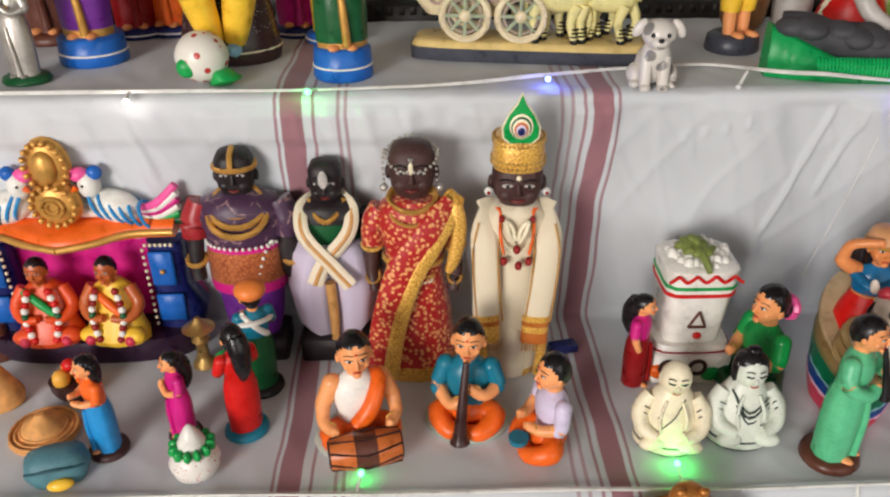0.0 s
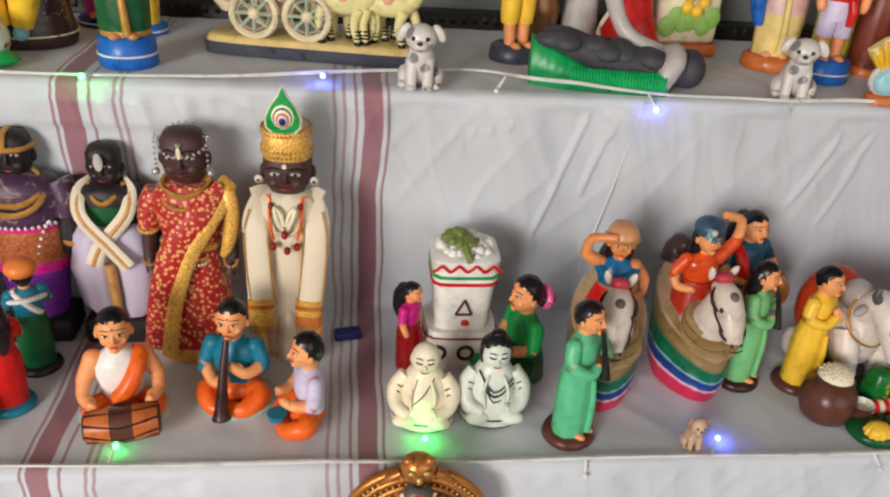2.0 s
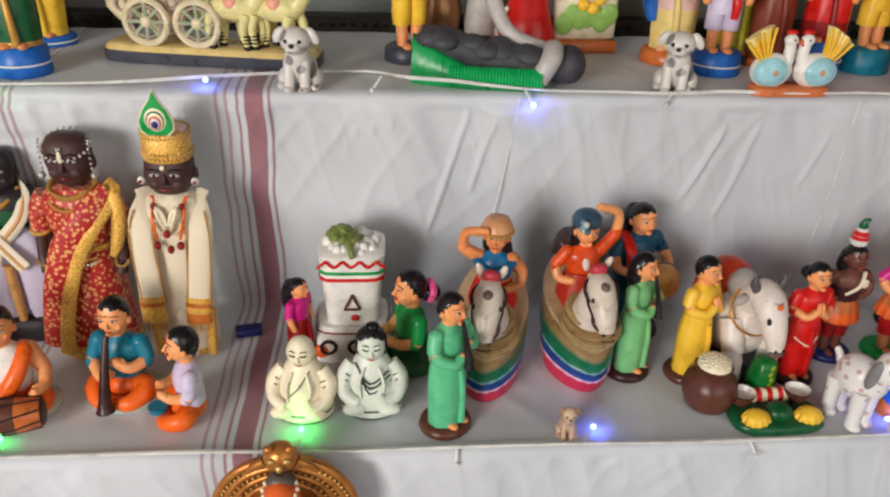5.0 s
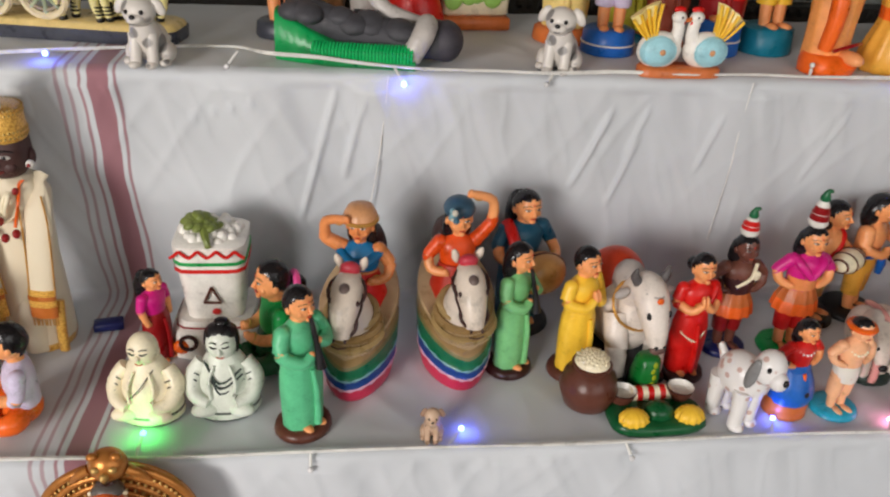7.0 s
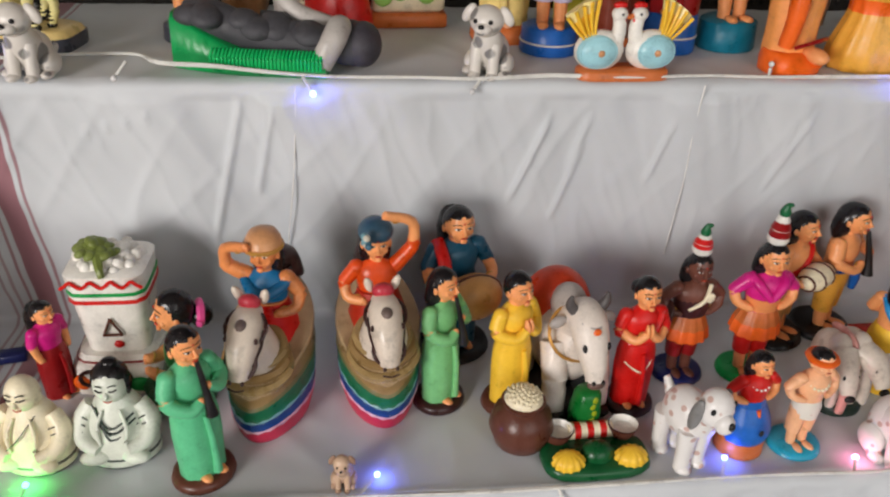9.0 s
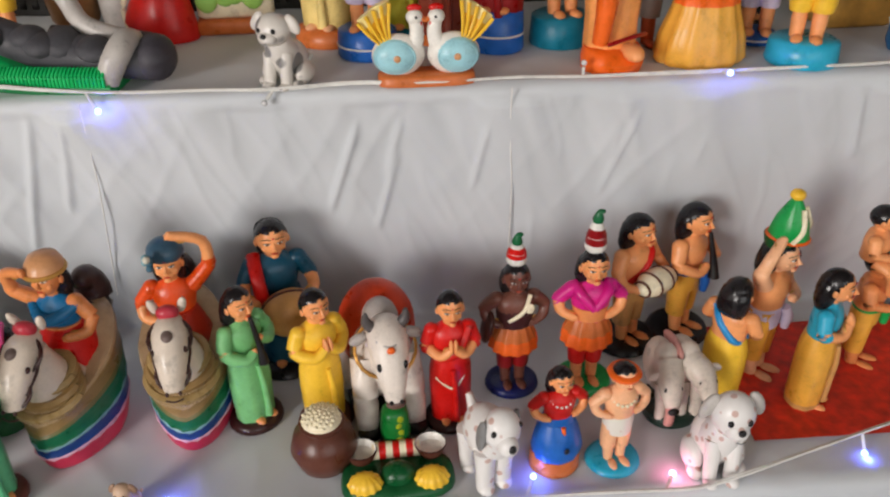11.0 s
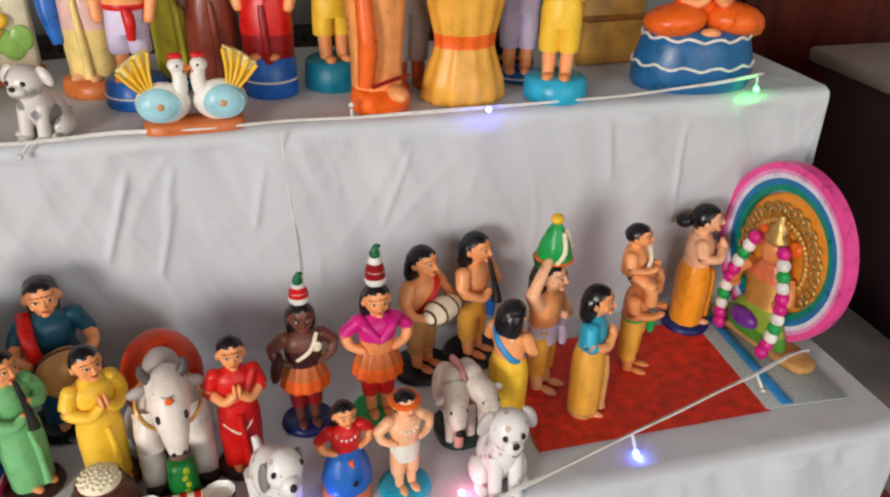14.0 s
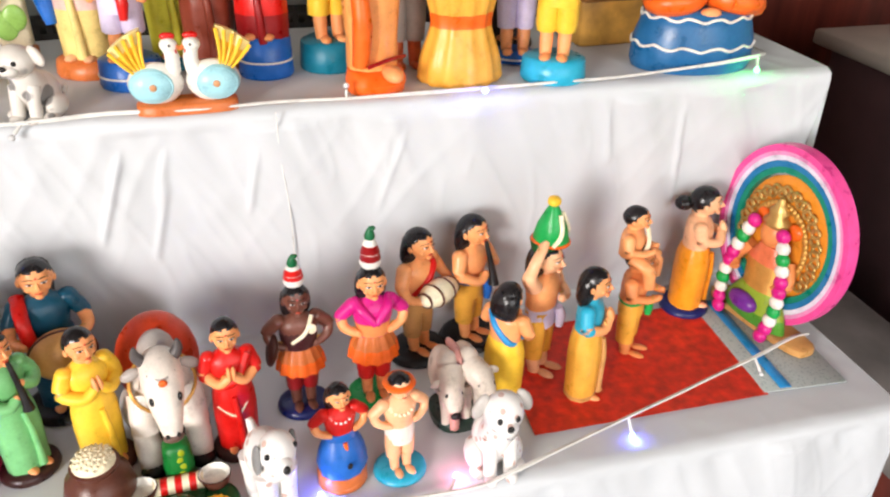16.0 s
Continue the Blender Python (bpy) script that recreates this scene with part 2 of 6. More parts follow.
    def sheet(self, outline, thick, mat, rot=(90, 0, 0), c=(0, 0, 0)):
        """A flat plate with that outline, from its plane by thick."""
        e, n0, k = Euler([radians(a) for a in rot]).to_matrix(), len(self.v), len(outline)
        for h in (0, thick):
            self.v.extend(tuple(Vector(c) + e @ Vector((x, y, h))) for x, y in outline)
        mm = self.mi(mat)
        self.f += [tuple(range(n0 + k - 1, n0 - 1, -1)), tuple(range(n0 + k, n0 + 2 * k))] + [(n0 + j, n0 + (j + 1) % k, n0 + k + (j + 1) % k, n0 + k + j) for j in range(k)]
        self.m += [mm] * (k + 2)
        return self

    def make(self, name, x=0, y=0, z=0, yaw=0, s=1.0, label="", category="", group="", kind="", parent=None, lean=0, tip=0, sharp=55):
        me = bpy.data.meshes.new(name)
        me.from_pydata([tuple(s * a for a in v) for v in self.v], [], self.f)
        for mt in self.mats:
            me.materials.append(mt)
        me.polygons.foreach_set("material_index", self.m)
        me.polygons.foreach_set("use_smooth", [True] * len(self.f))
        me.set_sharp_from_angle(angle=radians(sharp))
        ob = new(name, me)
        ob.matrix_basis = pose(x, y, z, tip, lean, yaw)
        if parent is not None:
            ob.parent = parent
        return tagged(ob, label, category, group, kind)


def box(d, x0, x1, y0, y1, z0, z1, mat, r=0.002):
    cx, cy, hx, hy = (x0 + x1) / 2, (y0 + y1) / 2, (x1 - x0) / 2, (y1 - y0) / 2
    rows = []
    for z, k in ((z0, r), (z0 + r, 0), (z1 - r, 0), (z1, r)):
        rows.append([(cx + sx * (hx - k - a), cy + sy * (hy - k - b), z) for sx, sy, a, b in
                     ((1, -1, r, 0), (1, -1, 0, r), (1, 1, 0, r), (1, 1, r, 0), (-1, 1, r, 0), (-1, 1, 0, r), (-1, -1, 0, r), (-1, -1, r, 0))])
    d.grid(rows, mat)
    return d


def part(name, d, parent, label=""):
    return d.make(name, parent=parent, label=label)


def thing(name, x, y, z, label, category, yaw=0, group=""):
    ob = new(name)
    ob.matrix_basis = pose(x, y, z, 0, 0, yaw)
    ob.empty_display_size = 0.02
    return tagged(ob, label, category, group)


# ---------- steps, cloth and room ----------
X0, X1 = 0.85, 3.245
RUN = [(-0.55, -0.62, 'f'), (-0.50, -0.31, 'f'), (-0.494, -0.302, 'e'), (-0.485, -0.30, 't'), (-0.235, -0.30, 't'), (-0.228, -0.296, 'e'), (-0.243, -0.012, 'f'),
       (-0.241, -0.004, 'e'), (-0.232, 0.0, 't'), (0.036, 0.0, 't'), (0.043, 0.006, 'e'), (-0.003, 0.288, 'f'), (-0.001, 0.296, 'e'), (0.008, 0.30, 't'), (0.285, 0.30, 't')]


def lay_cloth():
    prof = []
    for (ya, za, _), (yb, zb, kind) in zip(RUN, RUN[1:]):
        ln = math.hypot(yb - ya, zb - za)
        k = max(2, int(ln / 0.006))
        for i in range(k):
            t = i / k
            prof.append((ya + (yb - ya) * t, za + (zb - za) * t, kind))
    prof.append((*RUN[-1][:2], 't'))
    nx = 860
    creases = [((2.172, .291), (2.124, .11), .0020), ((2.20, .28), (2.175, .17), .0018), ((2.474, .267), (2.437, .158), .0022), ((2.512, .233), (2.485, .133), .0016), ((2.515, .266), (2.498, .20), .0014),
               ((3.064, .27), (3.083, .12), .0018), ((2.97, .28), (2.985, .20), .0014), ((2.75, .27), (2.72, .17), .0010), ((2.60, .26), (2.585, .18), .0014), ((2.1, .27), (2.0, .24), .0018), ((1.45, .285), (1.47, .2), .0012)]
    d = Doll()
    rows = []
    for y, z, kind in prof:
        row = []
        for i in range(nx + 1):
            x = X0 + (X1 - X0) * i / nx
            off = 0.0012 * noise.noise((x * 9, y * 9, z * 9))
            if kind == 'f':
                up = max(0.0, (z - 0.12) / 0.18) if z > 0 else max(0.0, (z + 0.2) / 0.2)
                off += 0.010 * noise.noise((x * 16 + z * 5, z * 2.2, 3.1)) * (0.25 + 0.75 * min(1, up)) + 0.0055 * noise.noise((x * 42 + z * 16, z * 5, 7.7)) * min(1, up) ** 1.5
                ridge = max(0.0, 1 - 3.2 * abs(noise.noise((x * 15 - z * 11, z * 5, 11.3)))) ** 3
                ridge2 = max(0.0, 1 - 3.6 * abs(noise.noise((x * 31 + z * 13, z * 8 + x * 3, 4.9)))) ** 3
                off += 0.0025 * ridge * (0.5 + noise.noise((x * 5, z * 6, 2.2))) + 0.0016 * ridge2
                if z > 0:
                    if z > 0.247 and x < 1.86:
                        off += 0.004
                    if 1.62 < x < 1.95:
                        off += 0.009 * max(0, noise.noise((x * 75 + z * 20, z * 9, 1.7))) * max(0, (z - 0.2) / 0.1)
                    for (xa, za), (xb, zb), amp in creases:
                        lo, hi = min(za, zb), max(za, zb)
                        if lo < z < hi:
                            t = (za - z) / (za - zb)
                            off += 2.4 * amp * math.exp(-((x - xa - (xb - xa) * t) / 0.0034) ** 2) * min(1, 6 * t, 6 * (1 - t) + 0.1)
                row.append((x, y - off, z))
            elif kind == 'e':
                off += 0.0022 * noise.noise((x * 30, 2.0, z * 3))
                row.append((x, y - off * 0.5, z + min(0.001, off * 0.4)))
            else:
                cr = 0.0035 * abs(noise.noise((x * 22 + y * 9, y * 14, 5.0)))
                row.append((x, y, z - cr * 0.6 - 0.0002))
        rows.append(row)
    d.grid(rows, COTTON, False, False)
    # hanging side of the cloth at the end of the display
    ob = d.make("step_cloth", label="white cotton cloth with maroon bands draped over the steps", category="cloth", kind="structure", sharp=180)
    end = Doll()
    edge = [(y, z) for y, z, _ in prof]
    cols = []
    for i in range(9):
        cols.append([(X1 + 0.0005 + 0.004 * math.sin(y * 30) * i / 8 + 0.006 * i / 8, y, z - (z + 0.62) * i / 8) for y, z in edge])
    end.grid(cols, COTTON, False, False)
    end.make("step_cloth_side", label="white cotton cloth hanging down the side", category="cloth", kind="structure", sharp=180)


lay_cloth()
CORE = plain("bare_board", (.50, .38, .27), .7, 20, .2)
for nm, y0, y1, z1 in (("step_1", -0.46, 0.30, -0.312), ("step_2", -0.205, 0.30, -0.012), ("step_3", 0.062, 0.30, 0.288)):
    box(Doll(), X0, X1 - 0.012, y0, y1, -0.62, z1, CORE).make(nm, label="wooden step under the cloth", category="step", kind="structure")

WALLP = plain("wall_plaster", (.80, .78, .77), .85, 3, .06)
FLOORM = plain("floor_stone", (.40, .37, .35), .45, 6, .2)
DARKW = plain("dark_polished_wood", (.40, .17, .13), .35, 5, .4, 0, (6, 6, 0.7))
PANEL = plain("grey_panel", (.60, .63, .62), .6, 4, .12)
RX0, RX1, RY0, RY1, RZ0, RZ1 = -0.9, 5.4, -2.8, 1.5, -0.62, 2.2


def wall_with_holes(name, x0, x1, y0, y1, holes):
    """A wall along x with openings (xa, xb, za, zb)."""
    w = Doll()
    xs = sorted({x0, x1, *[h[0] for h in holes], *[h[1] for h in holes]})
    for a, b in zip(xs, xs[1:]):
        hs = [h for h in holes if h[0] <= a and h[1] >= b]
        if hs:
            box(w, a, b, y0, y1, RZ0, hs[0][2], WALLP, 0.0001)
            box(w, a, b, y0, y1, hs[0][3], RZ1, WALLP, 0.0001)
        else:
            box(w, a, b, y0, y1, RZ0, RZ1, WALLP, 0.0001)
    w.make(name, label="plain plastered wall", category="wall", kind="structure")


box(Doll(), RX0 - .1, RX1 + .1, RY0 - .1, RY1 + .1, RZ0 - .1, RZ0, FLOORM, .001).make("floor", label="dull brown-grey stone floor", category="floor", kind="structure")
box(Doll(), RX0 - .1, RX1 + .1, RY0 - .1, RY1 + .1, RZ1, RZ1 + .1, plain("ceiling_boards", (.56, .52, .48), .8, 4, .1), .001).make("ceiling", label="plain pale boarded ceiling", category="ceiling", kind="structure")
# left opening is the window, the right one is added behind the fill lamp
wall_with_holes("wall_south", RX0, RX1, RY0 - .1, RY0, [(-0.28, 0.88, 0.27, 1.43), (2.38, 4.82, 0.22, 1.68)])
wall_with_holes("wall_north", RX0, RX1, RY1, RY1 + .1, [])
box(Doll(), RX0 - .1, RX0, RY0, RY1, RZ0, RZ1, WALLP, .0001).make("wall_west", label="plain plastered wall", category="wall", kind="structure")
box(Doll(), RX1, RX1 + .1, RY0, RY1, RZ0, RZ1, WALLP, .0001).make("wall_east", label="plain plastered wall", category="wall", kind="structure")
# grey panel and dark rail that close the back of the upper step
bp = Doll()
box(bp, X0, 3.3, 0.345, 0.36, 0.26, 0.75, PANEL, .001)
bp.make("back_panel", label="pale grey panel behind the upper step", category="panel", kind="structure")
rl = Doll()
RAILM = plain("dark_rail", (.13, .12, .11), .5, 30, .3)
box(rl, X0, 3.16, 0.302, 0.34, 0.26, 0.316, RAILM, .002)
for i in range(150):
    box(rl, X0 + 0.006 + i * 0.0154, X0 + 0.014 + i * 0.0154, 0.3005, 0.3025, 0.303, 0.314, RAILM, .0003)
rl.make("back_rail", label="dark ribbed rail along the back of the step", category="rail", kind="structure")

# dark cupboard behind and low table beside the display
cup = thing("cupboard", 3.9, 1.2, RZ0, "dark polished wooden cupboard against the wall", "cupboard")
part("body", box(Doll(), -0.75, 1.2, -0.2, 0.28, 0, 2.0, DARKW, .006), cup)
for i in range(3):
    dr = part("door", box(Doll(), -0.74 + i * 0.65, -0.1 + i * 0.65, -0.222, -0.202, 0.06, 1.96, DARKW, .004), cup)
    part("handle", Doll().tube([(-0.14 + i * .65, -0.224, 1.0), (-0.14 + i * .65, -0.25, 1.02), (-0.14 + i * .65, -0.25, 1.12), (-0.14 + i * .65, -0.224, 1.14)], .006, BRASS), dr, "small brass handle")
tb = thing("side_table", 4.14, 0.30, RZ0, "low dark table with a pale stone top", "table")
part("tabletop", box(Doll(), -.38, .38, -.36, .36, .74, .77, plain("pale_stone", (.66, .64, .60), .35, 9, .15), .004), tb, "pale stone top")
part("body", box(Doll(), -.35, .35, -.33, .33, .05, .738, plain("dark_side", (.27, .19, .20), .5, 6, .3), .004), tb, "dark wooden body")
for sx in (-1, 1):
    for sy in (-1, 1):
        part("leg", box(Doll(), sx * .33 - .02, sx * .33 + .02, sy * .31 - .02, sy * .31 + .02, 0, .05, DARKW, .002), tb)

GREYCLOTH = plain("grey_cotton", (.50, .48, .47), .85, 12, .2)
bn = thing("low_bench", 3.86, 0.30, RZ0, "low wooden bench covered with a grey cloth", "bench")
part("seat", box(Doll(), -.40, -.16, -.55, .62, .30, .36, GREYCLOTH, .012), bn, "grey cloth cover")
part("front", box(Doll(), -.385, -.17, -.53, .60, .0, .298, DARKW, .004), bn, "dark wooden front")

# ---------- clay dolls ----------


HS = 1.28  # heads are large for the bodies


def head(d, o, s, skin=SK, hair=HAIR, style="short", face=True, nod=0.0):
    """A head whose chin rests at o; s is the doll's height. One shell carries face and hair cap."""
    x, y, z = o
    f = lambda a, b, c: (x + s * a, y + s * b, z + s * c)
    d.tube([f(0, .012, -.05), f(0, .006, .03)], s * .033, skin, 12)
    rows, flags, seg, n = [], [], 32, 20
    for i in range(n + 1):
        t = radians(-84 + 172 * i / n)
        zc, c = math.sin(t), math.cos(t)
        low = max(0.0, -zc)
        row, fl = [], []
        for j in range(seg):
            dx, dy = math.cos(2 * math.pi * j / seg), math.sin(2 * math.pi * j / seg)
            fr = -dy * c
            hr = zc > .50 + .22 * (1 - min(1, abs(dx) * 1.6)) or (fr < .34 and zc > .02) or (fr < .08 and zc > -.4) or (fr < -.4 and zc > -.86)
            k = (1.085 + .02 * math.cos(7 * 2 * math.pi * j / seg)) if hr else 1.0
            px = .059 * (1 - .30 * low ** 1.4) * c * dx * k
            py = .068 * (1 - .10 * low) * c * dy * k - .012 * low * max(0, -dy)
            row.append(f(px, py, .078 + .086 * zc * (1.03 if hr else 1.0)))
            fl.append(hr)
        rows.append(row)
        flags.append(fl)
    d.shell(rows, flags, hair, skin)
    for k in (-1, 1):
        d.ball(f(k * .060, -.002, .066), (s * .009, s * .013, s * .02), skin, (0, 0, 0), 8, 6)
    if style == "long":
        d.tube([f(0, .04, .10), f(0, .070, .02), f(0, .080, -.1), f(0, .066, -.2)], [s * .058, s * .062, s * .05, s * .018], hair, 12)
    elif style == "bob":
        d.loft([(x + s * a, y + s * b, z + s * c, s * rx, s * ry) for a, b, c, rx, ry in ((0, .030, -.052, .040, .022), (0, .036, -.040, .060, .034), (0, .036, .0, .071, .044), (0, .030, .05, .071, .050), (0, .020, .10, .064, .052), (0, .014, .13, .045, .04))], hair, 24, 2.2, 0, True, .02, 9)
    elif style == "bun":
        d.ball(f(0, .092, .05), s * .042, hair)
    elif style == "bunflower":
        d.ball(f(0, .09, .04), s * .045, hair)
        d.ring(f(0, .085, .05), s * .045, s * .04, s * .016, PINK, (80, 0, 0), 12)
    elif style == "topknot":
        d.ball(f(0, .03, .165), s * .03, hair)
    if face:
        for k in (-1, 1):
            d.ball(f(k * .024, -.0615, .086), (s * .0125, s * .0045, s * .0052), EYE_W, (0, 0, k * 14), 10, 6)
            d.ball(f(k * .0235, -.0650, .086), (s * .0062, s * .0030, s * .0052), BLACK, (0, 0, 0), 8, 5)
            d.tube([f(k * .039, -.0545, .089), f(k * .024, -.0655, .0925), f(k * .010, -.0665, .0885)], s * .0013, BLACK, 5)
            d.tube([f(k * .043, -.047, .102), f(k * .026, -.0605, .109), f(k * .009, -.0650, .107)], s * .0016, HAIR, 5)
        d.tube([f(0, -.063, .092), f(0, -.073, .072), f(0, -.080, .060)], [s * .005, s * .007, s * .0095], skin, 10)
        for k in (-1, 1):
            d.ball(f(k * .008, -.071, .058), (s * .006, s * .007, s * .005), skin, (0, 0, 0), 8, 5)
            d.ball(f(k * .028, -.0455, .056), (s * .018, s * .012, s * .018), skin, (0, 0, 0), 12, 8)
        d.tube([f(-.013, -.0655, .0385), f(0, -.0705, .0385), f(.013, -.0655, .0385)], [s * .0025, s * .0042, s * .0025], LIP, 8)
        d.ball(f(0, -.0610, .020), (s * .016, s * .010, s * .012), skin, (0, 0, 0), 12, 8)
        d.ball(f(0, -.0670, .113), (s * .0042, s * .003, s * .0055), RED, (0, 0, 0), 6, 4)


def upper(d, o, s, top=SK, skin=SK, hair=HAIR, arms="namaste", style="short", sleeve=True, sash=None, jewel=True, face=True):
    """Chest, arms and head on a waist at o."""
    x, y, z = o
    f = lambda a, b, c: (x + s * a, y + s * b, z + s * c)
    R = lambda a, b, c, rx, ry: (x + s * a, y + s * b, z + s * c, s * rx, s * ry)
    d.loft([R(0, 0, -.01, .102, .080), R(0, 0, .05, .100, .078), R(0, -.004, .11, .112, .084), R(0, -.004, .17, .122, .08), R(0, 0, .215, .108, .068), R(0, .004, .245, .06, .046), R(0, .004, .265, .036, .034)], top, 20)
    A = {"namaste": [((.112, 0, .205), (.15, -.015, .1), (.075, -.10, .07), (.014, -.118, .125))] * 2,
         "flute": [((.112, 0, .205), (.15, -.03, .12), (.09, -.11, .11), (.02, -.13, .16)), ((.112, 0, .205), (.15, -.03, .09), (.08, -.11, .04), (.02, -.12, .07))],
         "down": [((.112, 0, .205), (.14, .0, .1), (.138, -.015, .02), (.125, -.04, -.07))] * 2,
         "waist": [((.112, 0, .205), (.18, .01, .13), (.17, -.02, .06), (.10, -.05, .02))] * 2,
         "drum": [((.112, 0, .205), (.16, -.02, .11), (.17, -.08, .05), (.13, -.15, .04))] * 2,
         "tray": [((.112, 0, .205), (.14, -.02, .1), (.09, -.10, .07), (.05, -.16, .09))] * 2,
         "brow": [((.112, 0, .205), (.205, -.03, .27), (.19, -.07, .40), (.06, -.11, .44)), ((.112, 0, .205), (.18, .0, .12), (.17, -.05, .05), (.09, -.11, .04))],
         "raise": [((.112, 0, .205), (.21, .0, .32), (.20, -.02, .48), (.05, -.06, .55)), ((.112, 0, .205), (.18, .0, .12), (.17, -.04, .04), (.09, -.09, .03))],
         "carry": [((.112, 0, .205), (.14, -.02, .1), (.1, -.09, .06), (.02, -.11, .08)), ((.112, 0, .205), (.165, .0, .30), (.15, -.02, .42), (.08, -.03, .52))],
         "bow": [((.112, 0, .205), (.13, -.02, .12), (.09, -.11, .10), (.015, -.13, .15))] * 2}[arms]
    for k, pts in zip((1, -1), A):
        p = [f(k * a, b, c) for a, b, c in pts]
        if sleeve == "long":
            d.tube(p, [s * .047, s * .042, s * .037, s * .027], top, 12)
        d.tube(p[:2] + [tuple((Vector(p[1]) * .7 + Vector(p[2]) * .3))], [s * .047, s * .040, s * .034], top if sleeve else skin, 12)
        d.ball(p[0], s * .048, top if sleeve else skin, (0, 0, 0), 12, 8)
        d.tube([tuple((Vector(p[0]) * .2 + Vector(p[1]) * .8)), p[1], p[2], p[3]], [s * .035, s * .035, s * .031, s * .025], skin, 10)
        if arms in ("namaste", "bow"):
            d.ball((p[3][0], p[3][1] - s * .004, p[3][2] + s * .022), (s * .014, s * .022, s * .05), skin, (-14, 0, 0), 12, 8)
        else:
            d.ball(p[3], (s * .024, s * .022, s * .030), skin, (20, 0, 0), 10, 6)
            for q in (-1, 0, 1):
                d.ball((p[3][0] - k * s * .012, p[3][1] - s * .014, p[3][2] + s * .011 * q), (s * .014, s * .009, s * .0055), skin, (0, 0, 0), 8, 5)
        if jewel:
            d.ring(tuple(Vector(p[2]) * .35 + Vector(p[3]) * .65), s * .027, s * .027, s * .006, GOLD, (60, 0, 0), 10)
    if jewel:
        d.ring(f(0, -.018, .225), s * .062, s * .058, s * .007, GOLD, (32, 0, 0), 16)
    if sash is not None:
        d.tube([f(.09, .03, .24), f(.06, -.06, .20), f(-.02, -.078, .10), f(-.085, -.04, .0)], [s * .02, s * .026, s * .026, s * .02], sash, 8)
        d.tube([f(.09, .03, .24), f(.03, .07, .15), f(-.06, .062, .03), f(-.085, -.0, .0)], [s * .02, s * .026, s * .026, s * .02], sash, 8)
    head(d, f(0, -.008, .268), s * HS, skin, hair, style, face)


def stand(name, x, y, h, yaw, label, base=DKBROWN, skirt=BLUE, top=ORANGE, skin=SK, hair=HAIR, arms="namaste", style="short", sleeve=True, sash=None, legs=None,
          hem=None, z=0.0, bw=.17, jewel=True, category="doll", lean=0, extra=None, belt=None, tip=0, mid=None, bh=.062, wide=1.08):
    """A standing painted clay doll."""
    d = Doll()
    hb = 0.0
    if base is not None:
        d.loft([(0, 0, 0, bw * .96, bw * .9), (0, 0, .012, bw, bw * .94), (0, 0, bh - .015, bw * .95, bw * .88), (0, 0, bh, bw * .8, bw * .74)], base, 22)
        hb = bh - .01
        if z > 0 and base in (BLUE, NAVY):
            d.ring((0, 0, bh * .42), bw * .985, bw * .925, .006, WHITE, (0, 0, 0), 26)
    for k in (-1, 1):
        d.ball((k * .043, -.085, hb + .018), (.03, .055, .02), skin, (0, 0, k * 8), 10, 6)
    if legs is None:
        m2 = skirt if mid is None else mid
        d.loft([(0, 0, hb + .006, .122, .10), (0, 0, hb + .05, .122, .10), (0, 0, .2, .126, .102), (0, 0, .34, .130, .104), (0, 0, .46, .126, .10), (0, 0, .53, .112, .088), (0, 0, .565, .104, .08)],
               [hem or skirt, skirt, skirt, m2, m2, m2], 28, 2.0, 0, True, .025, 9)
        d.tube([(.0, -.10, .5), (.012, -.112, .35), (.02, -.108, .2), (.02, -.104, hb + .03)], [.016, .02, .022, .026], hem or skirt, 8)
    else:
        for k in (-1, 1):
            d.loft([(k * .045, -.015, hb, .03, .034), (k * .046, -.005, hb + .1, .036, .038), (k * .046, 0, hb + .16, .034, .038)], skin, 12)
            d.loft([(k * .048, 0, hb + .14, .05, .056), (k * .05, 0, .3, .056, .062), (k * .044, 0, .46, .06, .066), (k * .03, 0, .56, .06, .066)], legs, 14)
        d.loft([(0, 0, .40, .10, .078), (0, 0, .48, .104, .08), (0, 0, .565, .088, .068)], skirt, 20)
    if belt is not None:
        d.loft([(0, 0, .525, .098, .078), (0, 0, .545, .104, .084), (0, 0, .575, .092, .073)], belt, 20)
        d.tube([(.03, -.085, .54), (.045, -.1, .47), (.04, -.1, .38)], [.026, .03, .02], belt, 8)
    upper(d, (0, 0, .55), 1.0, top, skin, hair, arms, style, sleeve, sash, jewel)
    if extra is not None:
        extra(d)
    ht = .55 + .268 + .172 * HS
    d.v = [(a * wide, b * wide, c) for a, b, c in d.v]
    return d.make(name, x, y, z, yaw, h / ht, label, category, "dolls on the steps", lean=lean, tip=tip)


def flute(d):
    d.tube([(0.0, -.10, .89 - .03), (0, -.15, .66), (0, -.165, .55)], [.012, .02, .034], BLACK, 8)


def drum_side(d):
    d.ball((0, -.16, .6), (.15, .085, .085), CREAM, (0, 0, 0), 18, 10)
    for k in (-.12, -.05, .05, .12):
        d.ring((k, -.16, .6), .084 * math.sqrt(max(.05, 1 - (k / .15) ** 2)), .084 * math.sqrt(max(.05, 1 - (k / .15) ** 2)), .008, BROWN, (0, 90, 0), 14)


